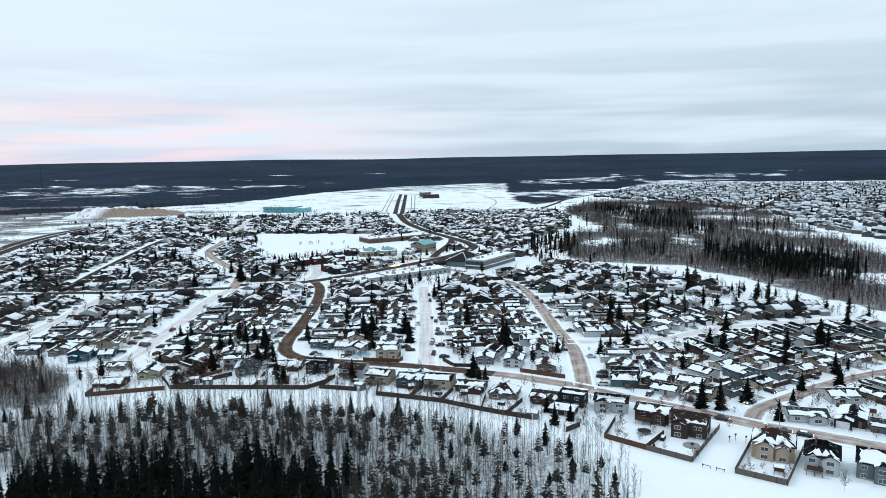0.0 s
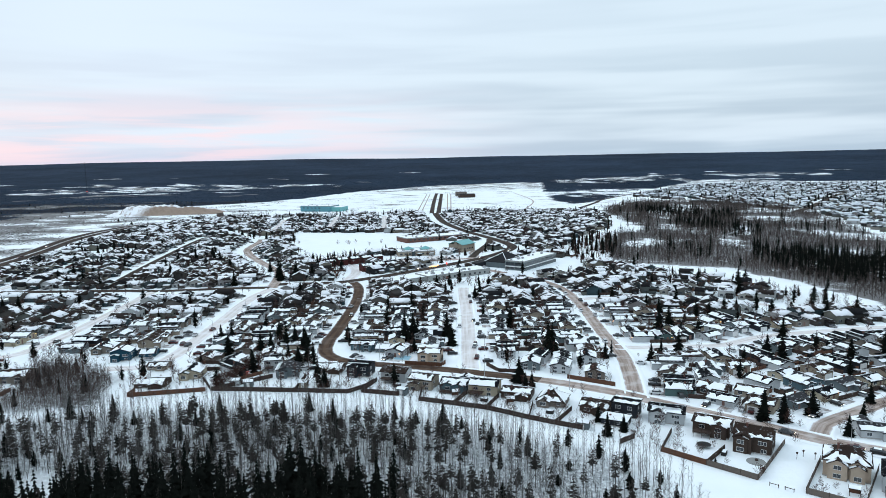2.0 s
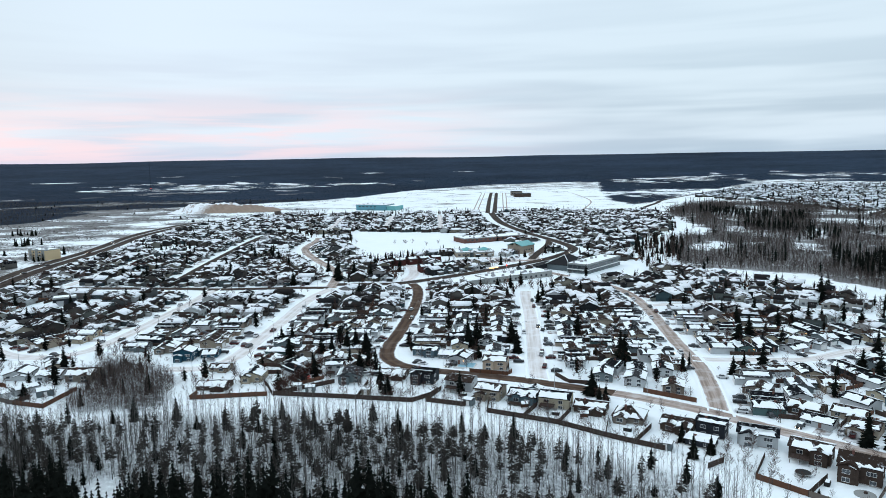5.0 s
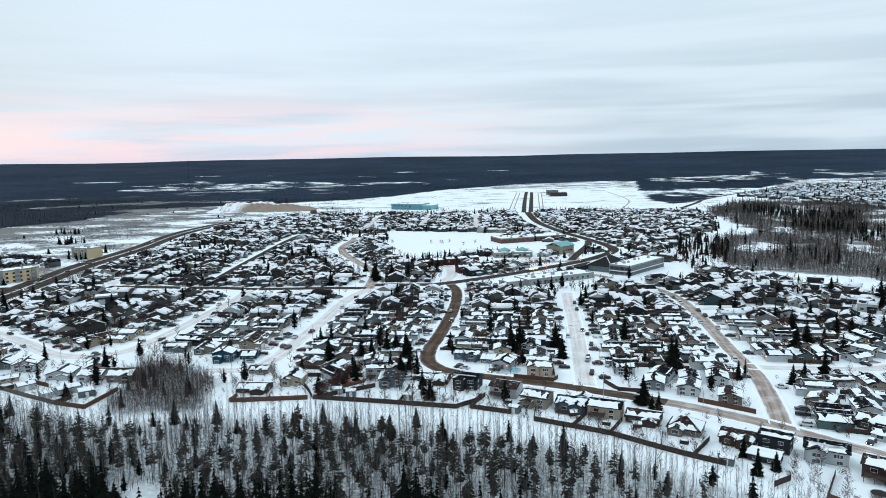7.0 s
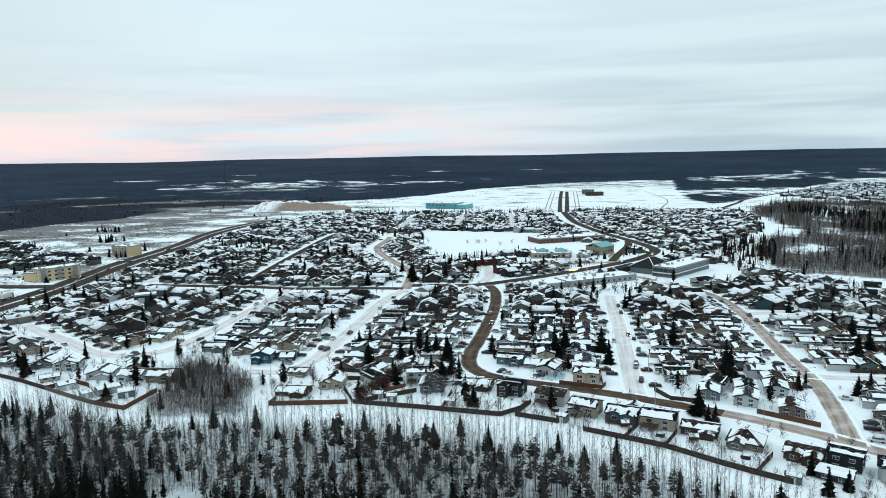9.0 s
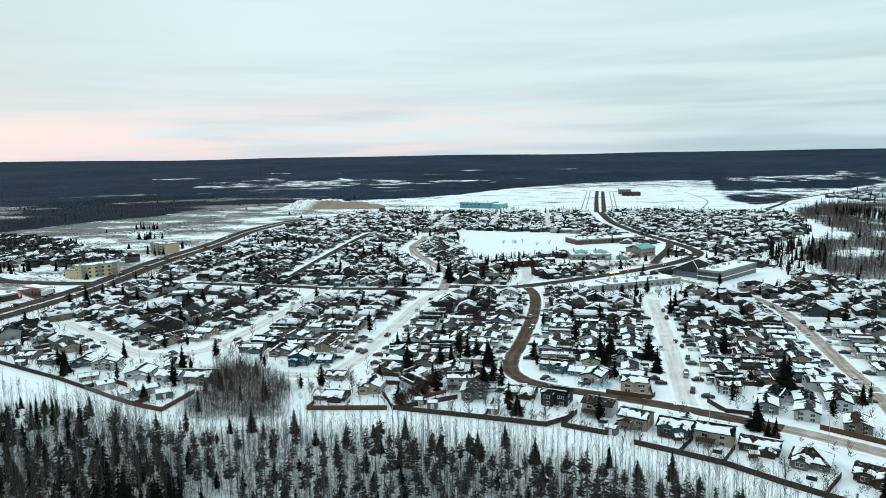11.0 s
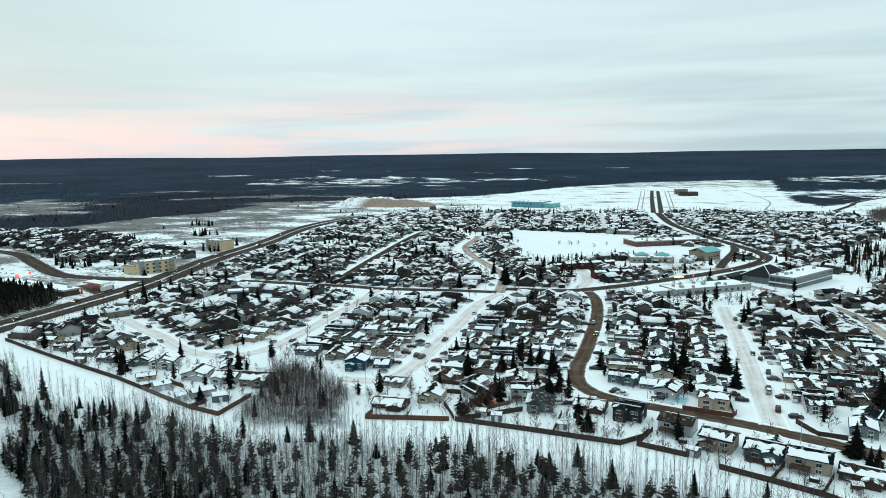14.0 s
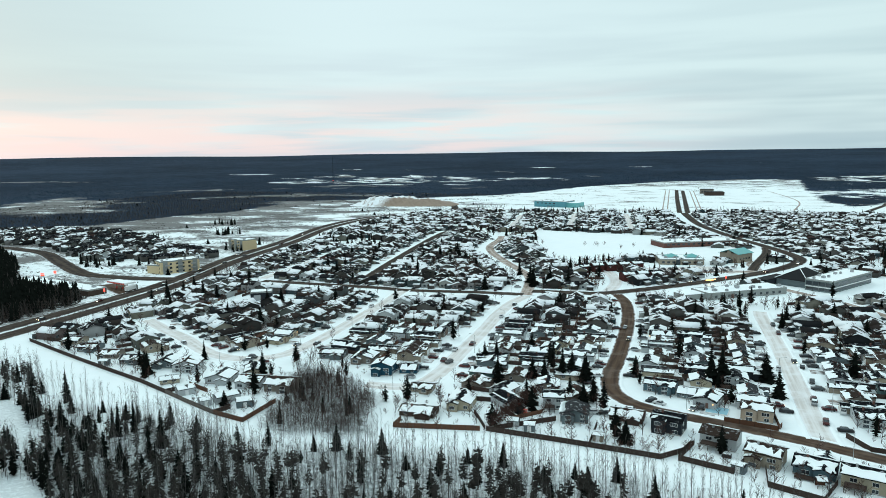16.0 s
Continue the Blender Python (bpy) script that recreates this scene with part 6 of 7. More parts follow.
for x, y in poisson(34000, -720, -396, 285, 505, lambda x, y: inside((x, y), CLUMP) and off_roads(x, y, 5), lambda x, y: 2.05):
    dark = rng.random() < (0.16 if x > -412 else 0.42)
    s = rng.uniform(0.5, 0.95)
    thick.append((rng.randrange(4, 7) if dark else rng.randrange(4), x, y, -0.2, s * (1.5 if dark else 0.9), s, rng.uniform(0, 6.28)))
    if rng.random() < 0.5:
        thick.append((rng.randrange(7, 11), x + 1, y + 1, -0.1, 1.3, 0.8, rng.uniform(0, 6.28)))
# bare trees on the verges of the highway
verge = []
for x, y in poisson(7000, -425, -335, 285, 540, lambda x, y: off_roads(x, y, 2.0) and free(x, y, 2.0, 2.0, 0) and (-381 + 14 - 0.32 * max(0, y - 400) < x < -381 + 27 - 0.32 * max(0, y - 400) or x < -396 and y < 368 and inside((x, y), CLUMP)) and noise.noise((x * 0.03, y * 0.03, 40.0)) > -0.22, lambda x, y: 2.4):
    verge.append((rng.randrange(4), x, y, -0.1, rng.uniform(0.7, 1.1), rng.uniform(0.4, 0.85), rng.uniform(0, 6.28)))
scatter("verge_trees", THICKET.flat, verge, THICKET.mats, "leafless brown trees along the highway verge", "trees")
# dark groups between the side road and the apartment blocks
for cx, cy, n in [(-512, 478, 16), (-536, 482, 14), (-470, 500, 12), (-455, 590, 10), (-610, 640, 14), (-470, 640, 12), (-560, 700, 20), (-640, 800, 24)]:
    for k in range(n):
        x, y, s = cx + rng.gauss(0, 8), cy + rng.gauss(0, 5), rng.uniform(0.35, 0.65)
        if off_roads(x, y, 2.5):
            thick.append((rng.choice((4, 5, 6, 0, 1)), x, y, -0.2, s * 1.3, s, rng.uniform(0, 6.28)))
scatter("thickets", FOREST_KINDS[:4] + FAR_KINDS[4:] + SCRUB, thick, [TWIG_FAR, SPRUCE], "bare thickets on snowy open land", "woods")
# the boreal forest out to the hills
far, grey = [], []
for i in range(50000):
    a = rng.uniform(radians(48), radians(172))
    r = 700 + 2000 * rng.random()
    x, y = -20 + r * math.cos(a), 30 + r * math.sin(a)
    if woods_at(x, y) + 0.25 * noise.noise((x * 0.01, y * 0.01, 1.0)) < 0.52:
        continue
    s = rng.uniform(0.20, 0.34)
    k = rng.randrange(4)
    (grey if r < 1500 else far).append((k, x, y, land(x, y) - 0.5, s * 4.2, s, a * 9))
scatter("forest", FOREST_KINDS, far, [HAZED_FAR_TREE, HAZED_FAR_TREE], "endless dark leafless forest to the horizon", "forest")
scatter("near_forest", FOREST_KINDS, grey, [TWIG_WOODS, SPRUCE], "grey-brown leafless forest beyond the open land", "forest")
# bushes along the edge of the clearing
edge_bush = [(rng.randrange(4), x, y, -0.2, s * 1.6, s, 0) for x, y in poisson(900, -400, 250, 1100, 1180, lambda x, y: noise.noise((x * 0.02, 0, 5)) > 0.05 and off_roads(x, y, 4), lambda x, y: 4) for s in (rng.uniform(0.3, 0.7),)]
scatter("clearing_bushes", FAR_KINDS, edge_bush, [TWIG_FAR, SPRUCE], "leafless bushes along the edge of the clearing", "bushes")
piles = [(rng.randrange(4), x, y, -0.1, s * 2.6, s * 1.0, 0) for x, y in poisson(2500, -400, 260, 1180, 2300, lambda x, y: woods_at(x, y) < 0.3 and off_roads(x, y, 5) and noise.noise((x * 0.012, y * 0.006, 15)) > (0.34 if y < 1650 else 0.22), lambda x, y: 5.5) for s in (rng.uniform(0.2, 0.5),)]
scatter("clearing_scrub", SCRUB, piles, [TWIG_FAR, SPRUCE], "low scrub scattered over the snowy clearing", "scrub")
# town trees further off
town_far = []
for x, y in poisson(9000, -480, 200, 560, 1120, open_plot, lambda x, y: 4.4):
    dark = rng.random() < 0.34
    s = rng.uniform(0.4, 0.8)
    town_far.append((rng.randrange(4, 7) if dark else rng.randrange(4), x, y, -0.2, s * (1.2 if dark else 2.0), s * (0.8 if dark else 0.9), rng.uniform(0, 6.28)))
scatter("town_trees", FAR_KINDS, town_far, [TWIG_RED, SPRUCE], "small dark trees between distant houses", "trees")
wood_lot = []
for x, y in poisson(3000, 75, 150, 585, 760, lambda x, y: inside((x, y), [(80, 600), (92, 712), (140, 755), (138, 690), (110, 590)]), lambda x, y: 3.6):
    wood_lot.append((rng.choice((0, 1, 2, 3, 0, 1, 4, 5)), x, y, -0.2, rng.uniform(0.6, 0.9), rng.uniform(0.5, 1.05), rng.uniform(0, 6.28)))
scatter("wood_lot", FAR_KINDS, wood_lot, [TWIG_RED, SPRUCE], "small wood lot behind the college", "woods")
sub = []
for i in range(1500):
    x, y = rng.uniform(320, 1260), rng.uniform(870, 2010)
    if inside((x, y), SUBURB):
        s = rng.uniform(0.5, 0.9)
        sub.append((rng.randrange(7), x, y, -0.2, s * 1.4, s, 0))
scatter("suburb_trees", FAR_KINDS, sub, [TWIG_RED, SPRUCE], "trees among far suburb houses", "trees")
for kd in (SPRUCES, ASPENS, PINES, THICKET, YARD, BUSHES):
    kd.done()

# ---------- fences ----------


def panel_mesh(name, mat, height):
    """Vertical boards, alternately set forward and back, as one folded sheet with thickness."""
    bm = bmesh.new()
    prof = []
    for k in range(8):
        y = 0.025 if k % 2 else -0.025
        prof += [(-1.2 + 0.3 * k, y), (-1.2 + 0.3 * (k + 1), y)]
    rows_ = [[bm.verts.new((x, y + t, z)) for x, y in prof] for z, t in ((-0.1, -0.015), (height, -0.015), (height, 0.015), (-0.1, 0.015))]
    for a, b in ((0, 1), (1, 2), (2, 3)):
        for k in range(len(prof) - 1):
            bm.faces.new((rows_[a][k], rows_[a][k + 1], rows_[b][k + 1], rows_[b][k]))
    me = bpy.data.meshes.new(name)
    bm.to_mesh(me)
    bm.free()
    me.materials.append(mat)
    return me


FENCE_PANEL = {k: panel_mesh("panel", mt, 1.75) for k, mt in (("dark", WOOD), ("red", WOOD_RED), ("pale", WOOD_PALE))}
bm = boxes((-0.07, 0.07, -0.07, 0.07, -0.3, 1.85))
FENCE_POST = bpy.data.meshes.new("post")
bm.to_mesh(FENCE_POST)
bm.free()
FENCE_POST.materials.append(WOOD)


def fence(pts, tone, label):
    root = thing("fence", label, "fence", "garden fences")
    for (x0, y0), (x1, y1) in zip(pts, pts[1:]):
        L = math.hypot(x1 - x0, y1 - y0)
        n = max(1, round(L / 2.4))
        a = math.degrees(math.atan2(y1 - y0, x1 - x0))
        for k in range(n):
            f = (k + 0.5) / n
            share("panel", FENCE_PANEL[tone], root, pose(x0 + (x1 - x0) * f, y0 + (y1 - y0) * f, 0, 0, 0, a) @ Matrix.Diagonal((L / n / 2.4, 1, 1, 1)))
            f = k / n
            if k % 2:
                continue
            share("post", FENCE_POST, root, pose(x0 + (x1 - x0) * f, y0 + (y1 - y0) * f, 0, 0, 0, a))
    return root


LABELS = {"dark": "dark weathered board fence round a snowy garden", "red": "reddish-brown board fence at the edge of the snow", "pale": "greyish board fence round a snowy garden"}
for tone, pts in [
    ("red", [(-137.8, 257), (-137.8, 251), (-110, 257.6)]),
    ("dark", [(-108, 258.2), (-80, 257), (-54, 255.2), (-48, 262), (-46, 268)]),
    ("dark", [(-108.5, 258.5), (-113, 266), (-116.5, 271)]),
    ("dark", [(-106, 259.5), (-92, 271), (-88.5, 274)]),
    ("dark", [(-75, 257.2), (-75, 275)]),
    ("dark", [(-45, 269), (-49.1, 256.2), (-34.5, 252.5), (-31, 262)]),
    ("dark", [(-26, 258), (-26.2, 247.3), (-14, 243), (-2, 238.6), (12.4, 229.5), (20.5, 225), (29, 220.8), (30.5, 226)]),
    ("dark", [(-13.6, 243), (-8.6, 255)]), ("dark", [(-2, 238.6), (3, 251)]), ("dark", [(12.4, 229.5), (15, 244)]), ("dark", [(20.8, 225), (28, 238)]),
    ("dark", [(44, 214), (38.5, 209.5)]), ("dark", [(49.8, 204.4), (57, 219)]),
    ("red", [(49.8, 204.4), (60, 195.4)]), ("pale", [(60, 195.4), (70.8, 186.4), (88.5, 210.4)]), ("dark", [(60, 195.4), (69, 206)]),
    ("pale", [(93.0, 198.2), (80.1, 179.2), (90.8, 171.5), (106.6, 193.4)]),
    ("dark", [(-353, 289), (-325, 280), (-297, 271.4), (-275, 265), (-252.6, 258.6), (-234, 252)]),
    ("pale", [(-234, 252), (-218, 246), (-202, 240.6)]),
    ("red", [(-202, 240.6), (-187.8, 238), (-188, 257.6)]), ("dark", [(-202, 240.6), (-200, 247)]),
    ("dark", [(-234, 252), (-228, 262)]), ("red", [(-231, 262), (-219, 258)]),
    ("red", [(-19.5, 290), (-20.5, 306)]), ("red", [(-36, 291.5), (-20, 288.6), (-18.5, 293)]),
    ("dark", [(12, 279.5), (4, 280.5), (-1, 290)]), ("red", [(31, 272.5), (48, 263)]), ("dark", [(-130, 282), (-112, 284), (-97, 285)]),
]:
    fence(pts, tone, LABELS[tone])
# board fences along the back lines of the plots
for x0, y0, x1, y1 in [(-44, 325, -46, 455), (26, 300, 25, 450), (-112, 315, -114, 460), (-182, 318, -186, 455), (92, 335, 96, 415), (-255, 330, -262, 455), (-112, 315, -96, 314), (-182, 330, -166, 331), (110, 275, 170, 300), (110, 240, 150, 262)]:
    n = max(2, int(math.hypot(x1 - x0, y1 - y0) / 12))
    pts = [(x0 + (x1 - x0) * k / n, y0 + (y1 - y0) * k / n) for k in range(n + 1)]
    run = []
    for p in pts:
        if off_roads(p[0], p[1], 1.5) and free(p[0], p[1], 1.5, 1.5, 0):
            run.append(p)
        else:
            if len(run) > 1:
                fence(run, "dark", LABELS["dark"])
            run = []
    if len(run) > 1:
        fence(run, "dark", LABELS["dark"])
# side fences of the inner plots are joined: they are past counting
side = []
unit = boxes((-0.5, 0.5, -0.025, 0.025, -0.1, 1.45))
FENCE_UNIT = [flat([(unit, 1)]), flat([(boxes((-0.5, 0.5, -0.025, 0.025, -0.1, 1.6)), 0)])]
for x, y, ang, k in SITES:
    if y > 620:
        continue
    w, d = STYLES[k // 2][3:5]
    c, s = math.cos(radians(ang)), math.sin(radians(ang))
    line = [(w / 2 + 1.0, d / 2 - 1 + j * 2.4, 90) for j in range(rng.choice((2, 4, 6, 7)))]
    line += [(-w / 2 - 1 + 2.4 * j, d / 2 + 7.5, 0) for j in range(int(w / 2.4) + 2)] if rng.random() < 0.75 else []
    for u, v, turn in line:
        px, py = x + u * c - v * s, y + u * s + v * c
        if off_roads(px, py, 3) and free(px, py, 0.6, 0.6, ang):
            side.append((turn // 90, px, py, 0, 2.4, 1, radians(ang + turn)))
scatter("plot_fences", FENCE_UNIT, side, [WOOD, WOOD_RED], "dark and reddish board fences between the garden plots", "fences")

# ---------- large buildings ----------


def placed(root, x, y, ang):
    root.matrix_basis = pose(x, y, 0, 0, 0, ang)
    return root


def window_row(root, n, u0, u1, z, w, h, v, along="u", name="window"):
    """A row of n equal windows on the wall at v, each one an object on the same mesh."""
    bm = boxes((-w / 2, w / 2, -0.04, 0.06, 0, h))
    first = part(name, bm, GLASS, root)
    for k in range(n):
        u = u0 + (u1 - u0) * (k + 0.5) / n
        m = pose(u, v, z) if along == "u" else pose(v, u, z, 0, 0, 90)
        if k == 0:
            first.matrix_basis = m
        else:
            share(name, first.data, root, m)


def flat_roof(root, u0, u1, v0, v1, h, seed, units=5):
    """A parapet, the snow inside it, and the roof's plant."""
    r = random.Random(seed)
    part("parapet", boxes((u0 - 0.1, u1 + 0.1, v0 - 0.1, v0 + 0.25, h - 0.5, h + 0.45), (u0 - 0.1, u1 + 0.1, v1 - 0.25, v1 + 0.1, h - 0.5, h + 0.45), (u0 - 0.1, u0 + 0.25, v0 + 0.25, v1 - 0.25, h - 0.5, h + 0.45), (u1 - 0.25, u1 + 0.1, v0 + 0.25, v1 - 0.25, h - 0.5, h + 0.45)), STONE, root)
    part("snow", boxes((u0 + 0.25, u1 - 0.25, v0 + 0.25, v1 - 0.25, h, h + 0.28)), SNOW, root, "even snow lying on the flat roof")
    for k in range(units):
        u, v, s = r.uniform(u0 + 2, u1 - 2), r.uniform(v0 + 2, v1 - 2), r.uniform(0.6, 1.3)
        part("roof_unit", boxes((u - s, u + s, v - s * 0.8, v + s * 0.8, h + 0.2, h + 1.5), (u - s * 0.7, u + s * 0.7, v - s * 0.5, v + s * 0.5, h + 1.5, h + 1.75)), METAL, root)


# college: a grey two-storey block with a dark pyramid hall
col = thing("college", "grey two-storey college with banded windows and dark pyramid roof", "college")
part("wall", boxes((0, 56, 0, 17, -0.2, 7.2)), COLLEGE, col)
part("string_course", boxes((-0.12, 56.12, -0.12, 0.0, 2.7, 3.3), (-0.12, 0.0, 0.0, 17, 2.7, 3.3)), TRIM, col, "pale band between the storeys")
flat_roof(col, 0, 56, 0, 17, 7.2, 3, 7)
for z, hh in ((0.8, 1.6), (3.7, 2.5)):
    window_row(col, 13, 0.6, 55.4, z, 3.9, hh, -0.02)
    window_row(col, 4, 0.6, 16.4, z, 3.7, hh, -0.02, "v")
part("hall_wall", boxes((5, 33, 17.05, 38, -0.2, 5.0)), WALLS["grey"], col)
bm = bmesh.new()
for q in roof_planes(5, 33, 17.9, 38, 5.0, 0.58, "x", 0.8, True):
    slab(bm, [q[0], q[1], q[2]] if (q[2] - q[3]).length < 0.01 else q, 0.3)
part("pyramid_roof", bm, DARK_METAL, col, "dark pyramid roof")
ridge_z = 5.0 + 10.05 * 0.58 + 0.1
for a, b in (((15.05, 27.95, ridge_z), (4.2, 17.1, 4.6)), ((15.05, 27.95, ridge_z), (4.2, 38.8, 4.6)), ((22.95, 27.95, ridge_z), (33.8, 17.1, 4.6))):
    bm = bmesh.new()
    tube(bm, a, b, 0.28, 0.28, 5)
    part("ridge_cap", bm, SNOW, col, "snow-lined ridge cap")
part("wing_wall", boxes((-8, 20, 38.1, 46, -0.2, 4.0)), WALLS["charcoal"], col)
part("wing_roof", boxes((-8.2, 20.2, 38.1, 46.2, 4.0, 4.3)), DARK_METAL, col)
window_row(col, 3, 38, 46, 1.2, 2.2, 1.6, -8.02, "v")
placed(col, 32, 532, 57.5)

# shopping row: a long low white building
mall = thing("shop_building", "long low white shop building with snowy flat roof", "shop building")
part("wall", boxes((0, 57, 0, 17, -0.2, 3.9)), STONE, mall)
flat_roof(mall, 0, 57, 0, 17, 3.9, 8, 12)
window_row(mall, 8, 2, 30, 0.6, 2.0, 1.8, 17.02)
window_row(mall, 11, 3, 54, 1.0, 1.7, 1.5, -0.02)
part("door", boxes((16, 18.2, -0.06, 0.05, 0.1, 2.5)), DOOR, mall)
part("annex_wall", boxes((-14, 0, 4, 15, -0.2, 3.3)), STONE, mall)
part("annex_snow", boxes((-14.1, -0.1, 3.9, 15.1, 3.3, 3.6)), SNOW, mall)
placed(mall, -40, 489, 37)

# school: teal-roofed hall, brick block, low tan front
gym = thing("school_hall", "tan school hall with a teal metal roof", "school")
part("wall", boxes((0, 20, 0, 16, -0.2, 7.5)), WALLS["beige"], gym)
bm = bmesh.new()
for q in roof_planes(0, 20, 0, 16, 7.5, 0.36, "x", 0.8, False):
    slab(bm, q, 0.3)
part("roof", bm, TEAL, gym, "teal metal roof")
part("gable", boxes((0.1, 19.9, 6.5, 9.5, 7.2, 9.6)), WALLS["beige"], gym)
window_row(gym, 4, 2, 18, 2.5, 2.2, 1.2, -0.02)
placed(gym, -18, 641, 55)
brick = thing("school_block", "long red-brick school block with snowy flat roof", "school")
part("wall", boxes((0, 76, 0, 26, -0.2, 4.8)), BRICK, brick)
flat_roof(brick, 0, 76, 0, 26, 4.8, 12, 8)
window_row(brick, 14, 2, 74, 2.2, 2.6, 1.5, -0.02)
placed(brick, -78, 717, 31)
low = thing("classroom_wing", "low tan school wing with teal roof lights", "school")
part("wall", boxes((0, 34, 0, 24, -0.2, 4.2)), WALLS["beige"], low)
flat_roof(low, 0, 34, 0, 24, 4.2, 14, 6)
window_row(low, 8, 1, 33, 1.2, 2.2, 1.5, -0.02)
for u in (6, 22):
    bm = bmesh.new()
    for q in roof_planes(u, u + 10, 8, 18, 5.2, 0.45, "y", 0.5, True):
        slab(bm, [q[0], q[1], q[2]] if (q[2] - q[3]).length < 0.01 else q, 0.25)
    part("roof_light", bm, TEAL, low, "teal roof light")
    part("drum", boxes((u + 0.2, u + 9.8, 8.2, 17.8, 4.3, 5.3)), WALLS["beige"], low)
placed(low, -76, 618, 12)

# teal sports building in the clearing
teal = thing("sports_hall", "large teal metal-clad hall standing in the snowy clearing", "sports hall")
part("wall", boxes((0, 57, 0, 36, -0.2, 9.5)), TEAL_WALL, teal)
flat_roof(teal, 0, 57, 0, 36, 9.5, 21, 4)
part("side_wall", boxes((57, 74, 4, 36, -0.2, 7.5)), TEAL, teal, "paler teal wing")
part("side_snow", boxes((57.1, 74.1, 3.9, 36.1, 7.5, 7.8)), SNOW, teal)
window_row(teal, 5, 3, 40, 5.5, 4.2, 1.6, -0.02)
placed(teal, -312, 1186, -14)


def apartment(w, d, floors, seed, ang, x, y):
    root = thing("apartment_building", "cream stucco apartment block with balconies and snowy roof", "apartment building", "apartment blocks")
    h = floors * 3.0 + 0.6
    part("wall", boxes((0, w, 0, d, -0.2, h)), STUCCO, root)
    flat_roof(root, 0, w, 0, d, h, seed, 3)
    for f in range(floors):
        window_row(root, int(w / 4.4), 0.8, w - 0.8, 0.8 + 3 * f, 1.8, 1.4, -0.02)
        window_row(root, int(d / 4.0), 0.8, d - 0.8, 0.8 + 3 * f, 1.6, 1.4, -0.02, "v")
        n = int(w / 8)
        for k in range(n):
            u = (k + 0.5) * w / n
            b = part("balcony", boxes((u - 1.8, u + 1.8, -1.5, 0, 3 * f + 0.1, 3 * f + 0.25)), CONCRETE, root)
            part("railing", boxes((u - 1.8, u + 1.8, -1.5, -1.44, 3 * f + 0.25, 3 * f + 1.2)), METAL, b)
    for k in range(3):
        u = w * (0.12 + 0.38 * k)
        part("bay", boxes((u - 1.7, u + 1.7, -0.5, 0.2, -0.2, h + 0.9)), STONE, root, "grey stone-clad stair bay")
    return placed(root, x, y, ang)


apartment(30, 14, 3, 31, 60, -432, 460.5)
apartment(14, 8, 2, 32, 176, -433, 470)
apartment(22, 16, 3, 33, -15, -476, 597)

# fuel station
gas = thing("fuel_station", "fuel station with a lit red-edged canopy", "fuel station")
part("canopy", boxes((-10, 10, -4, 4, 4.6, 5.4)), TRIM, gas)
part("fascia", boxes((-10.1, 10.1, -4.1, -4.0, 4.55, 5.45), (-10.1, 10.1, 4.0, 4.1, 4.55, 5.45)), PLAY, gas, "red canopy edge")
part("snow", boxes((-9.9, 9.9, -3.9, 3.9, 5.4, 5.7)), SNOW, gas)
for u in (-7, 0, 7):
    part("column", boxes((u - 0.25, u + 0.25, -0.25, 0.25, -0.2, 4.6)), METAL, gas)
    part("pump", boxes((u + 0.8, u + 1.6, -0.4, 0.4, -0.1, 1.7)), PLAY, gas)
    part("canopy_lamp", boxes((u - 0.6, u + 0.6, -2.4, -1.8, 4.5, 4.6)), LAMP_WARM, gas, "warm lamp under the canopy")
placed(gas, -415.5, 406.5, -12)
shop = thing("station_shop", "long low brown shop row with snowy flat roof", "shop building")
part("wall", boxes((0, 88, 0, 13, -0.2, 4.0)), WALLS["brown"], shop)
flat_roof(shop, 0, 88, 0, 13, 4.0, 5, 9)
window_row(shop, 14, 1, 87, 0.9, 2.4, 1.4, 13.02)
placed(shop, -503, 396, -10.5)
for x, y, h, w, a in [(-408, 385.4, 3.0, 0.5, 40), (-501, 426, 3.4, 0.9, 40), (-508, 421, 2.0, 1.2, 30)]:
    sign = thing("price_sign", "red and white lit sign on a steel pole", "sign", "station signs")
    part("pole", boxes((-0.12, 0.12, -0.12, 0.12, -0.3, h)), METAL, sign)
    part("board", boxes((-w, w, -0.15, 0.15, h, h + 0.9), (-w, w, -0.15, 0.15, h + 1.3, h + 1.9)), LAMP_RED, sign, "lit red sign board")
    part("panel", boxes((-w, w, -0.12, 0.12, h + 0.9, h + 1.3)), TRIM, sign, "white sign panel")
    placed(sign, x, y, a)
lorry = thing("semi_truck", "white semi-trailer truck parked by the pumps", "truck")
part("trailer", boxes((-5.5, 4.2, -1.25, 1.25, 1.1, 3.9)), TRIM, lorry)
part("cab", boxes((4.5, 6.6, -1.2, 1.2, 0.6, 3.0), (4.5, 5.6, -1.15, 1.15, 3.0, 3.6)), STONE, lorry)
part("windscreen", boxes((6.55, 6.64, -1.0, 1.0, 1.8, 2.8)), GLASS, lorry)
for u in (-4.6, -3.4, 3.2, 5.8):
    for v in (-1.05, 1.05):
        bm = bmesh.new()
        tube(bm, (u, v - 0.15, 0.5), (u, v + 0.15, 0.5), 0.5, 0.5, 10)
        part("wheel", bm, RUBBER, lorry)
placed(lorry, -404.5, 404, 104)

barn = thing("workshop", "dark grey box-shaped workshop with snowy flat roof", "workshop")
part("wall", boxes((0, 13, 0, 9, -0.2, 5.2)), WALLS["charcoal"], barn)
flat_roof(barn, 0, 13, 0, 9, 5.2, 2, 1)
part("garage_door", boxes((2, 6, -0.05, 0.05, 0.1, 3.4)), METAL, barn)
placed(barn, -306, 402, 33)

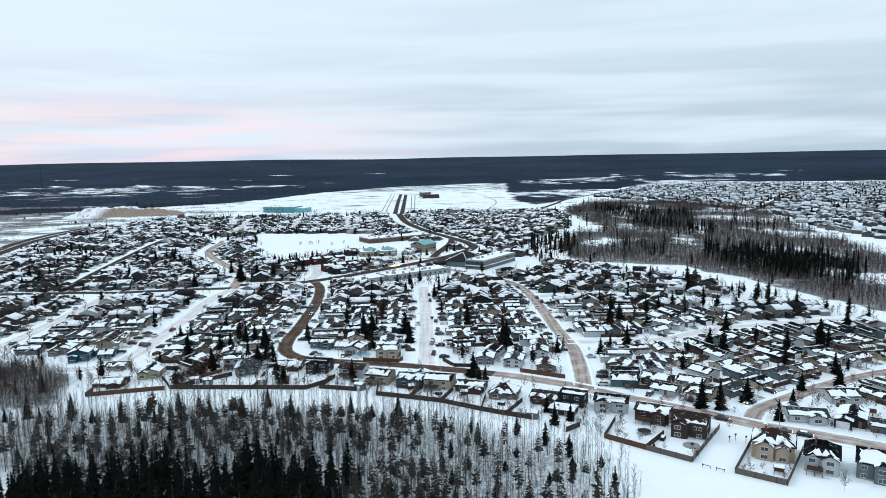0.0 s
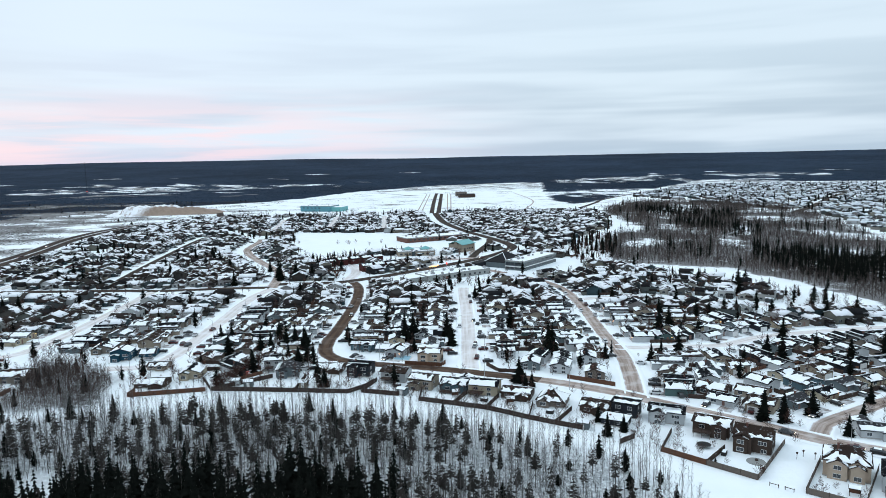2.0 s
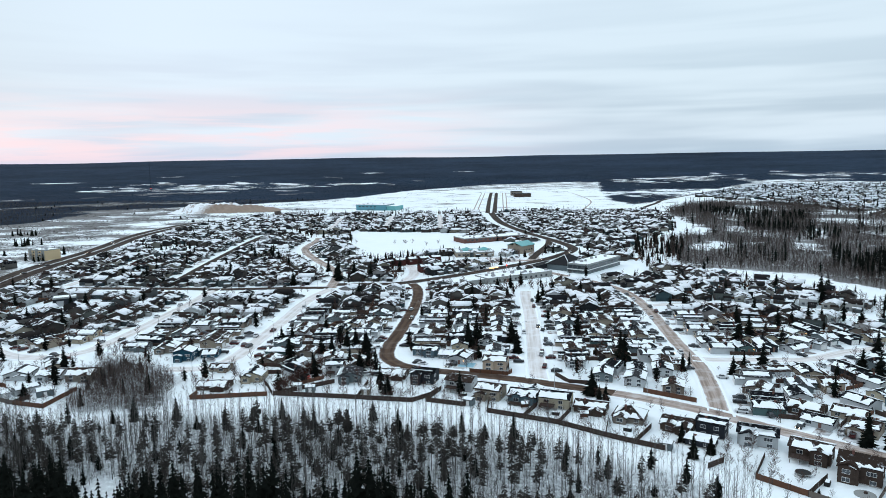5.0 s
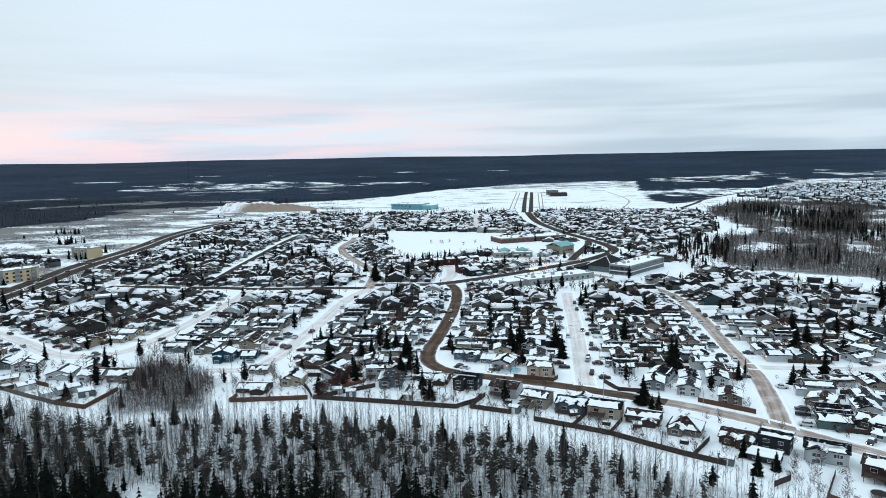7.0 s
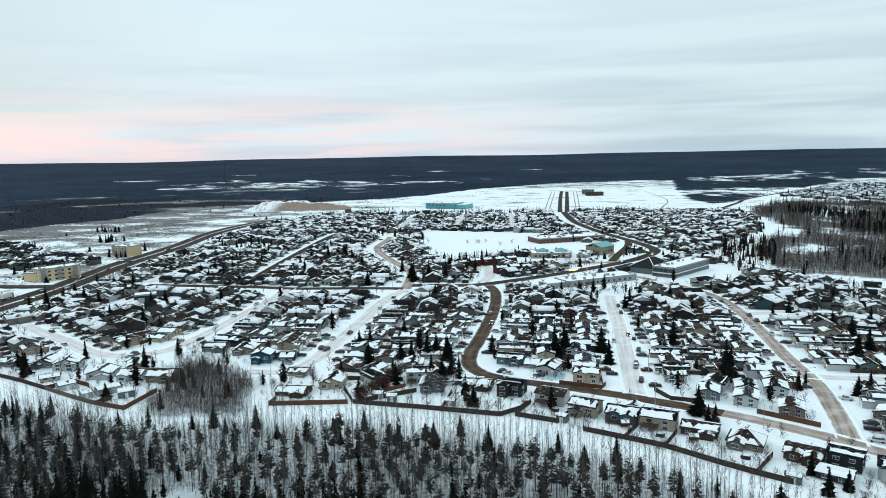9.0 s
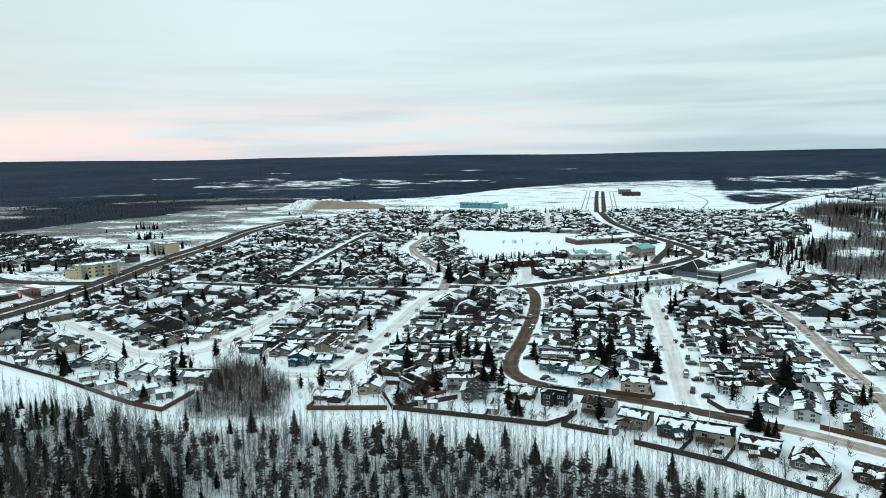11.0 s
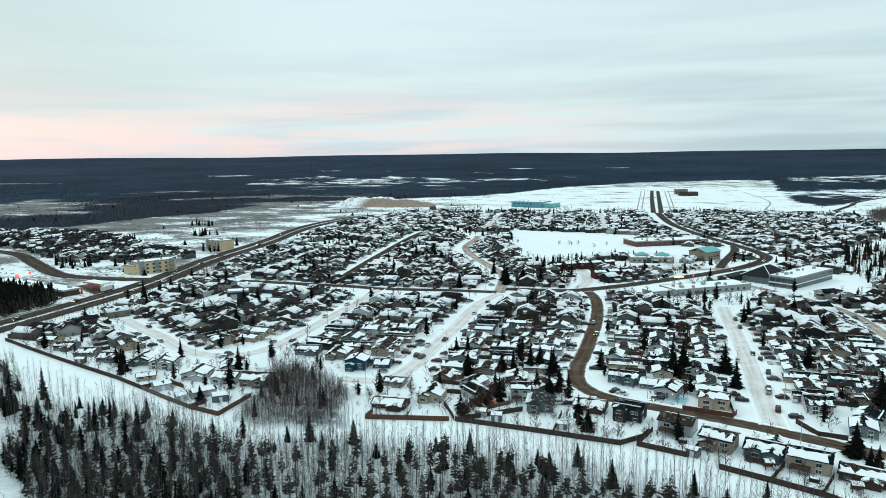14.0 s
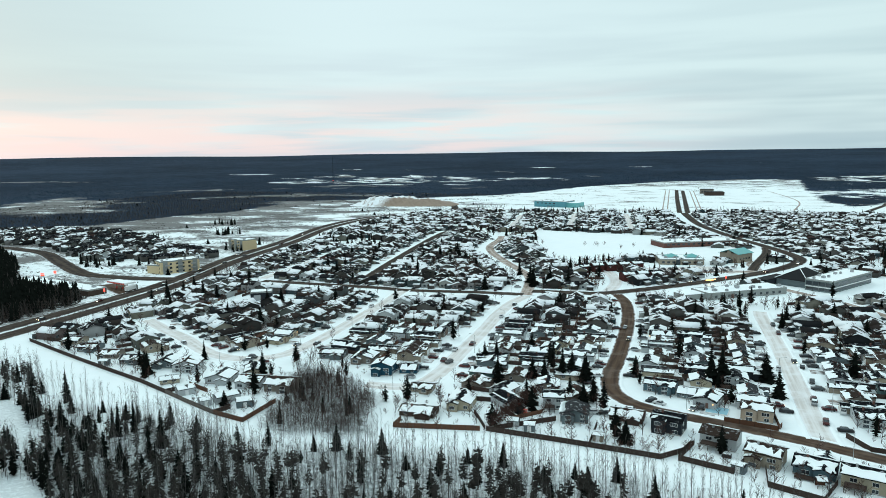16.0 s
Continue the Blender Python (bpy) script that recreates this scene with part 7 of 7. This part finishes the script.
# red town houses by the playing field
for i, (x, y, a) in enumerate([(-119, 573, 35), (-110, 579.5, 35), (-101, 586, 35), (-92, 592.5, 35), (-128, 566, 35), (-93, 541, 30), (-84, 546, 30), (-75, 552, 30)]):
    t = house("red two-storey town house with snowy dark roof", 8.2, 9, 4.8, "x", 0.4, "red", "black", seed=700 + i, fine=False, name="town_house", category="town house")
    tagged(t, group="red town houses")
    stand(t, x, y, a + 180)

# buildings far out in the clearing
far_b = thing("site_building", "grey site building far out in the clearing", "building")
part("wall", boxes((0, 26, 0, 20, -0.2, 9)), WALLS["tan"], far_b)
part("roof", boxes((-0.3, 26.3, -0.3, 20.3, 9, 9.6)), ROOFS["grey"], far_b)
window_row(far_b, 5, 1, 25, 3, 2.2, 3, -0.02)
placed(far_b, -52, 1600, 5)
far_c = thing("site_hall", "low brown hall far out in the clearing", "building")
part("wall", boxes((0, 36, 0, 24, -0.2, 7)), WALLS["brown"], far_c)
part("roof", boxes((-0.3, 36.3, -0.3, 24.3, 7, 7.6)), ROOFS["grey"], far_c)
placed(far_c, -42, 1535, 8)

# gravel mound beyond the highway
m = Mat("snowy_gravel", 0.95)
pos = m.node("ShaderNodeSeparateXYZ")
m.t.links.new(m.coords(), pos.inputs[0])
wob = m.math("MULTIPLY", m.math("SUBTRACT", m.noise(0.03, 6, rough=0.65), 0.5), 70.0)
bare_east = m.step(m.math("ADD", pos.outputs[0], wob), -55.0, -25.0)
bare_low = m.step(m.math("ADD", m.math("SUBTRACT", m.math("MULTIPLY", pos.outputs[0], 0.10), pos.outputs[1]), wob), -20.0, 0.0)
gravel = vary(m, (0.27, 0.205, 0.16), 0.35, m.noise(0.12, 5))
streaks = m.node("ShaderNodeMapping")
streaks.inputs["Scale"].default_value = (1.0, 0.25, 0.25)
m.t.links.new(m.coords(), streaks.inputs[0])
snowy = m.mix(m.step(m.noise(0.16, 5, streaks.outputs[0]), 0.54, 0.66), (0.80, 0.83, 0.86), (0.42, 0.38, 0.35))
MOUND = m.color(m.mix(m.math("MULTIPLY", bare_east, bare_low), snowy, gravel))
bm = bmesh.new()
bmesh.ops.create_grid(bm, x_segments=120, y_segments=48, size=1)
for v in bm.verts:
    u, w = v.co.x, v.co.y
    ends = max(0.0, min(1.0, (u + 1) * 3.2)) * (1.0 if u < 0.1 else max(0.0, 1 - 0.72 * (u - 0.1) / 0.9) * min(1.0, (1 - u) * 5))
    face = min(1.0, max(0.0, (w + 0.95) / (0.85 + 0.25 * noise.noise((u * 3, 0.0, 4.0))))) if w < 0.3 else min(1.0, max(0.0, (0.98 - w) / 0.3))
    gully = abs(noise.noise((u * 9 + w * 2.5, w * 0.8, 5.0))) * face * (1.3 - face) * 2.2
    z = 15.0 * ends * (face * (0.88 + 0.22 * noise.noise((u * 3.1, w * 2.2, 9.0))) - 0.55 * gully) + 1.3 * noise.noise((u * 16, w * 7, 2.0)) * face * ends
    v.co = Vector((u * 100, w * 52, max(-0.6, z - 0.6)))
for f in bm.faces:
    f.smooth = True
mound = tagged(link_mesh("gravel_mound", bm, MOUND), "big gravel mound, half snow-covered, half bare brown", "mound", kind="structure")
placed(mound, -548, 1182, 11)

# radio mast
mast = thing("radio_mast", "tall thin radio mast with a red light", "mast")
bm = bmesh.new()
for k in range(3):
    a = k * math.tau / 3
    tube(bm, (math.cos(a) * 1.6, math.sin(a) * 1.6, -1), (math.cos(a) * 0.4, math.sin(a) * 0.4, 96), 0.14, 0.09, 4)
for k in range(16):
    z, r = 6 * k, 1.6 - 1.2 * k / 16
    for j in range(3):
        a, b = j * math.tau / 3, (j + 1) * math.tau / 3
        tube(bm, (math.cos(a) * r, math.sin(a) * r, z), (math.cos(b) * r, math.sin(b) * r, z + 6), 0.05, 0.05, 3)
part("lattice", bm, DARK_METAL, mast)
part("beacon", boxes((-1.0, 1.0, -1.0, 1.0, 8, 9.8)), LAMP_RED, mast, "red beacon")
placed(mast, -1175, 2010, 0)

# lit boards along the avenue
for x, y, a, mt, lab in [(-38.5, 541, 40, "LAMP_WARM", "long lit orange board above the shop forecourt"), (-29, 552, 40, "LAMP_RED", "lit red traffic signal board")]:
    lit = thing("lit_sign", lab, "sign")
    part("post", boxes((-0.15, 0.15, -0.15, 0.15, -0.3, 3.2)), METAL, lit)
    part("board", boxes((-4 if mt == "LAMP_WARM" else -0.5, 4 if mt == "LAMP_WARM" else 0.5, -0.2, 0.2, 3.0, 3.8 if mt == "LAMP_WARM" else 4.4)), LAMP_WARM if mt == "LAMP_WARM" else LAMP_RED, lit)
    placed(lit, x, y, a)

# ---------- cars ----------
PAINTS = {"white": (0.55, 0.56, 0.57), "black": (0.012, 0.013, 0.015), "silver": (0.24, 0.25, 0.26), "grey": (0.05, 0.052, 0.055), "dark red": (0.06, 0.008, 0.008)}
PAINT_MATS = {k: plain(k.replace(" ", "_") + "_car_paint", c, 0.35, 0.0, 0.1, 2.0, 0.001) for k, c in PAINTS.items()}


def car_parts(truck, bevelled=True):
    prof = [(-2.3, 0.35), (-2.35, 0.75), (-2.2, 0.95), (-1.3, 1.02), (1.2, 1.05), (2.25, 0.98), (2.35, 0.7), (2.3, 0.35)]
    top = [(-1.35, 1.0), (-0.7, 1.55), (0.55 if truck else 1.3, 1.58), (0.8 if truck else 2.0, 1.02)]
    body, glass, roof = bmesh.new(), bmesh.new(), bmesh.new()
    for bm, pr, w in ((body, prof, 0.9), (glass, top, 0.76)):
        L = [bm.verts.new((x, -w, z)) for x, z in pr]
        R = [bm.verts.new((x, w, z)) for x, z in pr]
        bm.faces.new(L)
        bm.faces.new(R[::-1])
        for k in range(len(pr)):
            j = (k + 1) % len(pr)
            bm.faces.new((L[j], L[k], R[k], R[j]))
        bmesh.ops.recalc_face_normals(bm, faces=bm.faces[:])
    if bevelled:
        bmesh.ops.bevel(body, geom=body.edges[:], offset=0.06, segments=1, affect="EDGES")
    box(roof, -0.72, 0.57 if truck else 1.32, -0.72, 0.72, 1.55, 1.62)
    return body, glass, roof


CARS = []
for i, (paint, mt) in enumerate(PAINT_MATS.items()):
    for truck in (False, True):
        kind = "pickup truck" if truck else "car"
        root = thing("pickup_truck" if truck else "car", f"parked {paint} {kind} on snow", kind, "parked vehicles")
        b, g, r = car_parts(truck)
        part("body", b, mt, root)
        part("window", g, GLASS, root)
        part("roof", r, SNOW if i in (1, 2) else mt, root)
        wheel = bmesh.new()
        tube(wheel, (0, -0.11, 0), (0, 0.11, 0), 0.33, 0.33, 10)
        first = part("wheel", wheel, RUBBER, root)
        first.matrix_basis = pose(-1.45, -0.82, 0.30)
        for x, y in ((1.4, -0.82), (-1.45, 0.82), (1.4, 0.82)):
            share("wheel", first.data, root, pose(x, y, 0.30))
        CARS.append([root, False])


def put_car(k, x, y, ang, z=0.13, lights=False):
    p = CARS[k % len(CARS)]
    m = pose(x, y, z, 0, 0, ang)
    ob = copy_thing(p[0], m) if p[1] else p[0]
    ob.matrix_basis, p[1] = m, True
    if lights:
        for y0 in (-0.62, 0.62):
            part("headlight", boxes((-2.42, -2.34, y0 - 0.14, y0 + 0.14, 0.62, 0.80)), LAMP_WHITE, ob, "lit headlight")


rng = random.Random(77)
# single cars that the place is known by: place, direction
for k, (x, y, a, lit) in enumerate([(-57, 300, 160, False), (-66.5, 290.5, 5, False), (-43, 301.5, 80, False), (-157, 315, 100, False), (-152, 311, 20, False), (-144.5, 322, 80, False), (-144, 352, 265, True), (-76, 383, 85, True), (-80, 405, 268, True), (-5, 300, 84, False), (2, 312, 80, False), (-6, 318, 82, False),
                                     (-3.5, 343, 84, False), (-14, 356, 86, False), (-4.6, 362, 84, False), (92, 217.5, 145, True), (107, 206, 147, False), (112, 203, 147, False), (108, 232, 30, False), (88.5, 236, 60, False), (86, 238, 60, False), (66, 255, 110, False), (69, 251.5, 105, False), (-78, 284, 20, False), (-74, 285, 15, False),
                                     (-230, 301, 170, False), (-206, 280, 10, False), (-245, 309, 150, False), (-222, 324, 85, False), (-258, 311, 20, False), (-270, 320, 30, False), (-386, 410, 84, True), (-392, 445, 80, True), (-405, 470, 255, True), (-420, 520, 75, True), (-430, 560, 255, True), (-445, 640, 80, True), (-396, 425, 262, True),
                                     (-50, 545, 50, True), (0, 602, 52, True), (26, 650, 70, True), (-63, 530, 225, True), (58.5, 420, 95, False), (60.5, 380, 92, False)]):
    put_car(k * 3 + 1, x, y, a, 0.16, lit)
for k, (i, f, off, a) in enumerate([(2, 0.3, -4, 92), (3, 0.2, -9, 94), (3, 0.8, 4, 274), (5, 0.3, -5, 105), (6, 0.2, -9, 100), (6, 0.7, 5, 282), (7, 0.4, -5, 104), (4, 0.6, 8, 283)]):
    (ax, ay), (bx, by) = HIGHWAY[i], HIGHWAY[i + 1]
    put_car(k * 7 + 2, ax + (bx - ax) * f + off, ay + (by - ay) * f, a, 0.17, True)
spots = []
for x, y, ang, k in NEAR_SITES:
    if rng.random() < 0.8:
        w, d = STYLES[k // 2][3:5]
        wing = STYLES[k // 2][6]
        c, s = math.cos(radians(ang)), math.sin(radians(ang))
        u, v = (w / 2 - 1.2) * rng.choice((-1, 1)), -d / 2 - (wing[2] if wing else 0) - 3.4
        px, py = x + u * c - v * s, y + u * s + v * c
        if off_roads(px, py, 1.0) and free(px, py, 4.6, 2, ang + 90):
            spots.append((px, py, ang + 90 + rng.uniform(-4, 4)))
            take(px, py, 4.6, 2.0, ang + 90)
for x, y, a in spots[:55]:
    put_car(rng.randrange(10), x, y, a, 0.02)
for name in ("road_middle", "road_west", "road_far_west", "road_ring", "road_winding"):
    pts, w = ROADS[name]
    ns = normals(pts)
    for i in range(2, len(pts) - 2, 3):
        if rng.random() < 0.38 and pts[i].y < 480:
            q = pts[i] + ns[i] * rng.choice((-1, 1)) * (w / 2 - 0.8)
            d = pts[i + 1] - pts[i]
            if free(q.x, q.y, 4.6, 2, math.degrees(math.atan2(d.y, d.x))):
                put_car(rng.randrange(10), q.x, q.y, math.degrees(math.atan2(d.y, d.x)), 0.09)
car_flat = [flat([(b, 0), (g, 1)]) for b, g, r in (car_parts(False, False), car_parts(True, False))]
far_cars = []
for x, y, a in spots[55:]:
    far_cars.append((rng.randrange(2), x, y, 0, 1, 1, radians(a)))
for x, y, ang, k in FAR_SITES:
    if rng.random() < 0.55:
        c, s = math.cos(radians(ang)), math.sin(radians(ang))
        px, py = x + 2 * c + 9.5 * s, y + 2 * s - 9.5 * c
        far_cars.append((rng.randrange(2), px, py, 0, 1, 1, radians(ang + 90)))
for name in ("road_west", "road_far_west", "road_middle", "road_winding", "road_ring", "road_lane", "road_east_a", "road_east_b", "road_crescent"):
    pts, w = ROADS[name]
    for p, n in zip(pts[1:-1:2], normals(pts)[1:-1:2]):
        for side_ in (1, -1):
            q = p + n * side_ * (w / 2 + rng.uniform(2.6, 4.2))
            turn = math.degrees(math.atan2(n.y, n.x)) + rng.uniform(-6, 6) + (90 if rng.random() < 0.2 else 0)
            if rng.random() < 0.15 and free(q.x, q.y, 4.6, 2, turn):
                far_cars.append((rng.randrange(2), q.x, q.y, 0, 1, 1, radians(turn)))
                take(q.x, q.y, 4.6, 2.0, turn)
for i in range(26):
    f = i / 25
    if rng.random() < 0.75:
        far_cars.append((rng.randrange(2), -78 + 56 * f, 583 + 26 * f + (7 if i % 2 else -6), 0, 1, 1, radians(115 + rng.uniform(-5, 5))))
m = Mat("far_car_paint", 0.4)
FAR_CAR = m.color(m.ramp(m.island(), [(0.0, (0.012, 0.012, 0.014)), (0.5, (0.03, 0.032, 0.036)), (0.66, (0.09, 0.02, 0.018)), (0.72, (0.10, 0.11, 0.12)), (1.0, (0.5, 0.5, 0.5))]))
scatter("distant_cars", car_flat, far_cars, [FAR_CAR, GLASS], "many small parked cars among distant houses", "cars")

# trodden driveways in front of the houses
m = Mat("trodden_driveway", 0.9, spec=0.03)
DRIVE = m.color(m.mix(m.step(m.noise(0.35, 5), 0.40, 0.66), (0.68, 0.69, 0.70), (0.24, 0.20, 0.175)))
drive_unit = bmesh.new()
box(drive_unit, -0.5, 0.5, -0.5, 0.5, -0.05, 0.035)
DRIVE_UNIT = [flat([(drive_unit, 0)])]
drives = []
for x, y, ang, k in SITES:
    if y < 640 and rng.random() < 0.75:
        w, d, _, wing = STYLES[k // 2][3:7]
        c, s = math.cos(radians(ang)), math.sin(radians(ang))
        u, v = (wing[0] if wing else w * 0.3), -d / 2 - (wing[2] if wing else 0) - 2.6
        px, py = x + u * c - v * s, y + u * s + v * c
        if off_roads(px, py, 0.5):
            drives.append((0, px, py, 0, 4.6 + rng.uniform(0, 0.8), 1, radians(ang)))
scatter("driveways", DRIVE_UNIT, drives, [DRIVE], "trodden brownish snow on the driveways", "driveways")

# ---------- street lamps and small things ----------


def street_lamp():
    root = thing("street_lamp", "tall grey street lamp beside the snowy road", "street lamp", "street lamps")
    bm = bmesh.new()
    tube(bm, (0, 0, -0.3), (0, 0, 8.2), 0.10, 0.06, 8)
    part("pole", bm, METAL, root)
    bm = bmesh.new()
    tube(bm, (0, 0, 8.1), (1.0, 0, 8.75), 0.05, 0.045, 6)
    tube(bm, (1.0, 0, 8.75), (2.0, 0, 8.85), 0.045, 0.04, 6)
    part("arm", bm, METAL, root)
    part("lamp_head", boxes((1.8, 2.6, -0.15, 0.15, 8.76, 8.92)), METAL, root)
    return root


lamp0 = street_lamp()
LAMPS = [(-151.5, 280, 60), (-48, 299, 250), (-1.5, 312, 180), (-15, 345, 0), (-139, 340, 180), (-139, 390, 180), (-224, 330, 0), (-212, 360, 180), (-84, 340, 0), (-71, 390, 180), (105, 205, 130), (54, 300, 0), (67, 345, 180), (53, 400, 0), (-2, 273, 90), (30, 259, 90), (-240, 291, 80), (-157, 470, 300)]
for i, (x, y, a) in enumerate(LAMPS):
    if i == 0:
        placed(lamp0, x, y, a)
    else:
        copy_thing(lamp0, pose(x, y, 0, 0, 0, a))

# garden things seen over the fence
pool = thing("pool", "pale blue covered swimming pool behind a fence", "pool")
part("cover", boxes((-3.5, 3.5, -3.2, 3.2, 0.0, 0.35)), POOL, pool)
part("rim", boxes((-3.8, 3.8, -3.5, -3.2, -0.1, 0.42), (-3.8, 3.8, 3.2, 3.5, -0.1, 0.42), (-3.8, -3.5, -3.2, 3.2, -0.1, 0.42), (3.5, 3.8, -3.2, 3.2, -0.1, 0.42)), TRIM, pool)
placed(pool, -38, 300.5, -8)
for i, (x, y) in enumerate([(-104, 279), (-99.5, 273)]):
    play = thing("play_set", "red garden play set with slide standing in snow", "play set", "garden play sets")
    bm = bmesh.new()
    for sx in (-1.2, 1.2):
        tube(bm, (sx, -0.8, -0.1), (sx, 0, 2.3), 0.08, 0.08, 5)
        tube(bm, (sx, 0.8, -0.1), (sx, 0, 2.3), 0.08, 0.08, 5)
    tube(bm, (-1.3, 0, 2.3), (1.3, 0, 2.3), 0.08, 0.08, 5)
    part("swing_frame", bm, WOOD_RED, play)
    bm = bmesh.new()
    slab(bm, [(1.4, -0.3, 1.6), (3.2, -0.3, 0.15), (3.2, 0.3, 0.15), (1.4, 0.3, 1.6)], 0.1)
    part("slide", bm, PLAY, play)
    part("platform", boxes((1.2, 2.2, -0.6, 0.6, -0.1, 1.5), (1.2, 2.2, -0.6, 0.6, 2.2, 2.4)), PLAY, play)
    placed(play, x, y, 20 + 60 * i)
for x, y, a in [(73.5, 182.8, -40), (76.5, 180.5, -40)]:
    gate = thing("barrier", "low wooden path barrier between two gardens", "barrier", "path barriers")
    part("rail", boxes((-1.2, 1.2, -0.05, 0.05, 0.7, 0.85)), WOOD, gate)
    part("post", boxes((-1.15, -1.0, -0.08, 0.08, -0.2, 1.0)), WOOD, gate)
    part("post", boxes((1.0, 1.15, -0.08, 0.08, -0.2, 1.0)), WOOD, gate)
    placed(gate, x, y, a)
# things in the front gardens
tramp = thing("trampoline", "round dark garden trampoline on steel legs", "trampoline")
bm = bmesh.new()
tube(bm, (0, 0, 0.75), (0, 0, 0.85), 2.0, 2.0, 20)
part("mat", bm, RUBBER, tramp)
bm = bmesh.new()
for k in range(20):
    a0, a1 = k * math.tau / 20, (k + 1) * math.tau / 20
    tube(bm, (math.cos(a0) * 2.05, math.sin(a0) * 2.05, 0.82), (math.cos(a1) * 2.05, math.sin(a1) * 2.05, 0.82), 0.09, 0.09, 4)
part("rim", bm, STONE, tramp)
for k in range(6):
    a = k * math.tau / 6
    bm = bmesh.new()
    tube(bm, (math.cos(a) * 2.0, math.sin(a) * 2.0, -0.1), (math.cos(a) * 2.0, math.sin(a) * 2.0, 0.8), 0.04, 0.04, 5)
    part("leg", bm, METAL, tramp)
placed(tramp, 63.4, 207.9, 0)
patio = thing("patio", "round stone garden patio swept clear of snow", "patio")
bm = bmesh.new()
tube(bm, (0, 0, -0.1), (0, 0, 0.12), 2.6, 2.6, 24)
part("slab", bm, STONE, patio)
bm = bmesh.new()
tube(bm, (0.4, 0.6, 0.1), (0.4, 0.6, 0.55), 0.5, 0.42, 12)
part("fire_bowl", bm, WOOD, patio, "dark round fire bowl")
placed(patio, 74.8, 197.8, 0)
for i, (x, y, a) in enumerate([(92.0, 178.5, -28), (-13, 252, 10), (7, 244.5, 0), (72, 264, 0)]):
    hut = thing("garden_gazebo", "small brown garden gazebo with a snow-capped roof", "gazebo", "garden gazebos")
    for sx in (-1.2, 1.2):
        for sy in (-1.0, 1.0):
            part("post", boxes((sx - 0.07, sx + 0.07, sy - 0.07, sy + 0.07, -0.1, 2.1)), WOOD, hut)
    part("side", boxes((-1.2, 1.2, 0.95, 1.0, 0.1, 2.0)), WOOD_RED, hut)
    bm, sn = bmesh.new(), bmesh.new()
    for q in roof_planes(-1.3, 1.3, -1.1, 1.1, 2.1, 0.4, "x", 0.2):
        slab(bm, q, 0.08)
        snow_patch(sn, q, random.Random(i), 0.3)
    part("roof", bm, WOOD, hut)
    part("snow", sn, SNOW, hut)
    placed(hut, x, y, a)
for i, (x, y, a) in enumerate([(67.5, 202.5, 60), (-66.8, 268.5, 0), (-2.5, 247, -14), (20, 235, -20), (-36, 263, -15)]):
    stack = thing("covered_stack", "dark tarpaulin-covered stack with snow on top", "stack", "covered garden stacks")
    bm = boxes((-1.3, 1.3, -0.7, 0.7, -0.1, 1.1))
    bmesh.ops.bevel(bm, geom=bm.edges[:], offset=0.15, segments=1, affect="EDGES")
    part("cover", bm, RUBBER, stack)
    bm = boxes((-1.1, 1.1, -0.55, 0.5, 1.08, 1.25))
    bmesh.ops.bevel(bm, geom=bm.edges[:], offset=0.07, segments=1, affect="EDGES")
    part("snow", bm, SNOW, stack)
    placed(stack, x, y, a)
for x, y in [(87, 199.5), (89.5, 201), (92, 199.2)]:
    post = thing("bird_house", "small bird house on a post in the snow", "bird house", "bird houses")
    part("post", boxes((-0.05, 0.05, -0.05, 0.05, -0.2, 1.7)), WOOD, post)
    bm = boxes((-0.18, 0.18, -0.18, 0.18, 1.7, 2.05))
    slab(bm, [(-0.25, -0.28, 2.03), (0.25, -0.28, 2.03), (0.25, 0, 2.28), (-0.25, 0, 2.28)], 0.04)
    slab(bm, [(0.25, 0.28, 2.03), (-0.25, 0.28, 2.03), (-0.25, 0, 2.28), (0.25, 0, 2.28)], 0.04)
    part("box", bm, WOOD, post)
    placed(post, x, y, 20)
# garden sheds and covered stacks of the inner plots
yard_bits = []
tiny = flat([(boxes((-1.5, 1.5, -1.2, 1.2, -0.1, 2.0)), 0), (boxes((-1.7, 1.7, -1.4, 1.4, 2.0, 2.25)), 1)])
low_box = flat([(boxes((-1.0, 1.0, -0.6, 0.6, -0.1, 0.9)), 0), (boxes((-1.05, 1.05, -0.65, 0.65, 0.9, 1.05)), 1)])
for x, y, ang, k in SITES:
    if y > 640:
        continue
    d = STYLES[k // 2][4]
    c, s = math.cos(radians(ang)), math.sin(radians(ang))
    for j in range(2):
        u, v = rng.uniform(-5, 5), d / 2 + rng.uniform(3.5, 10)
        px, py = x + u * c - v * s, y + u * s + v * c
        if off_roads(px, py, 4) and free(px, py, 3.4, 3, ang) and rng.random() < 0.7:
            yard_bits.append((j if rng.random() < 0.8 else 1 - j, px, py, 0, rng.uniform(0.8, 1.3), rng.uniform(0.9, 1.15), radians(ang)))
            take(px, py, 3.4, 3.0, ang)
scatter("yard_sheds", [tiny, low_box], yard_bits, [FAR_WALL, FAR_ROOF], "small sheds and covered stacks in the back gardens", "sheds")
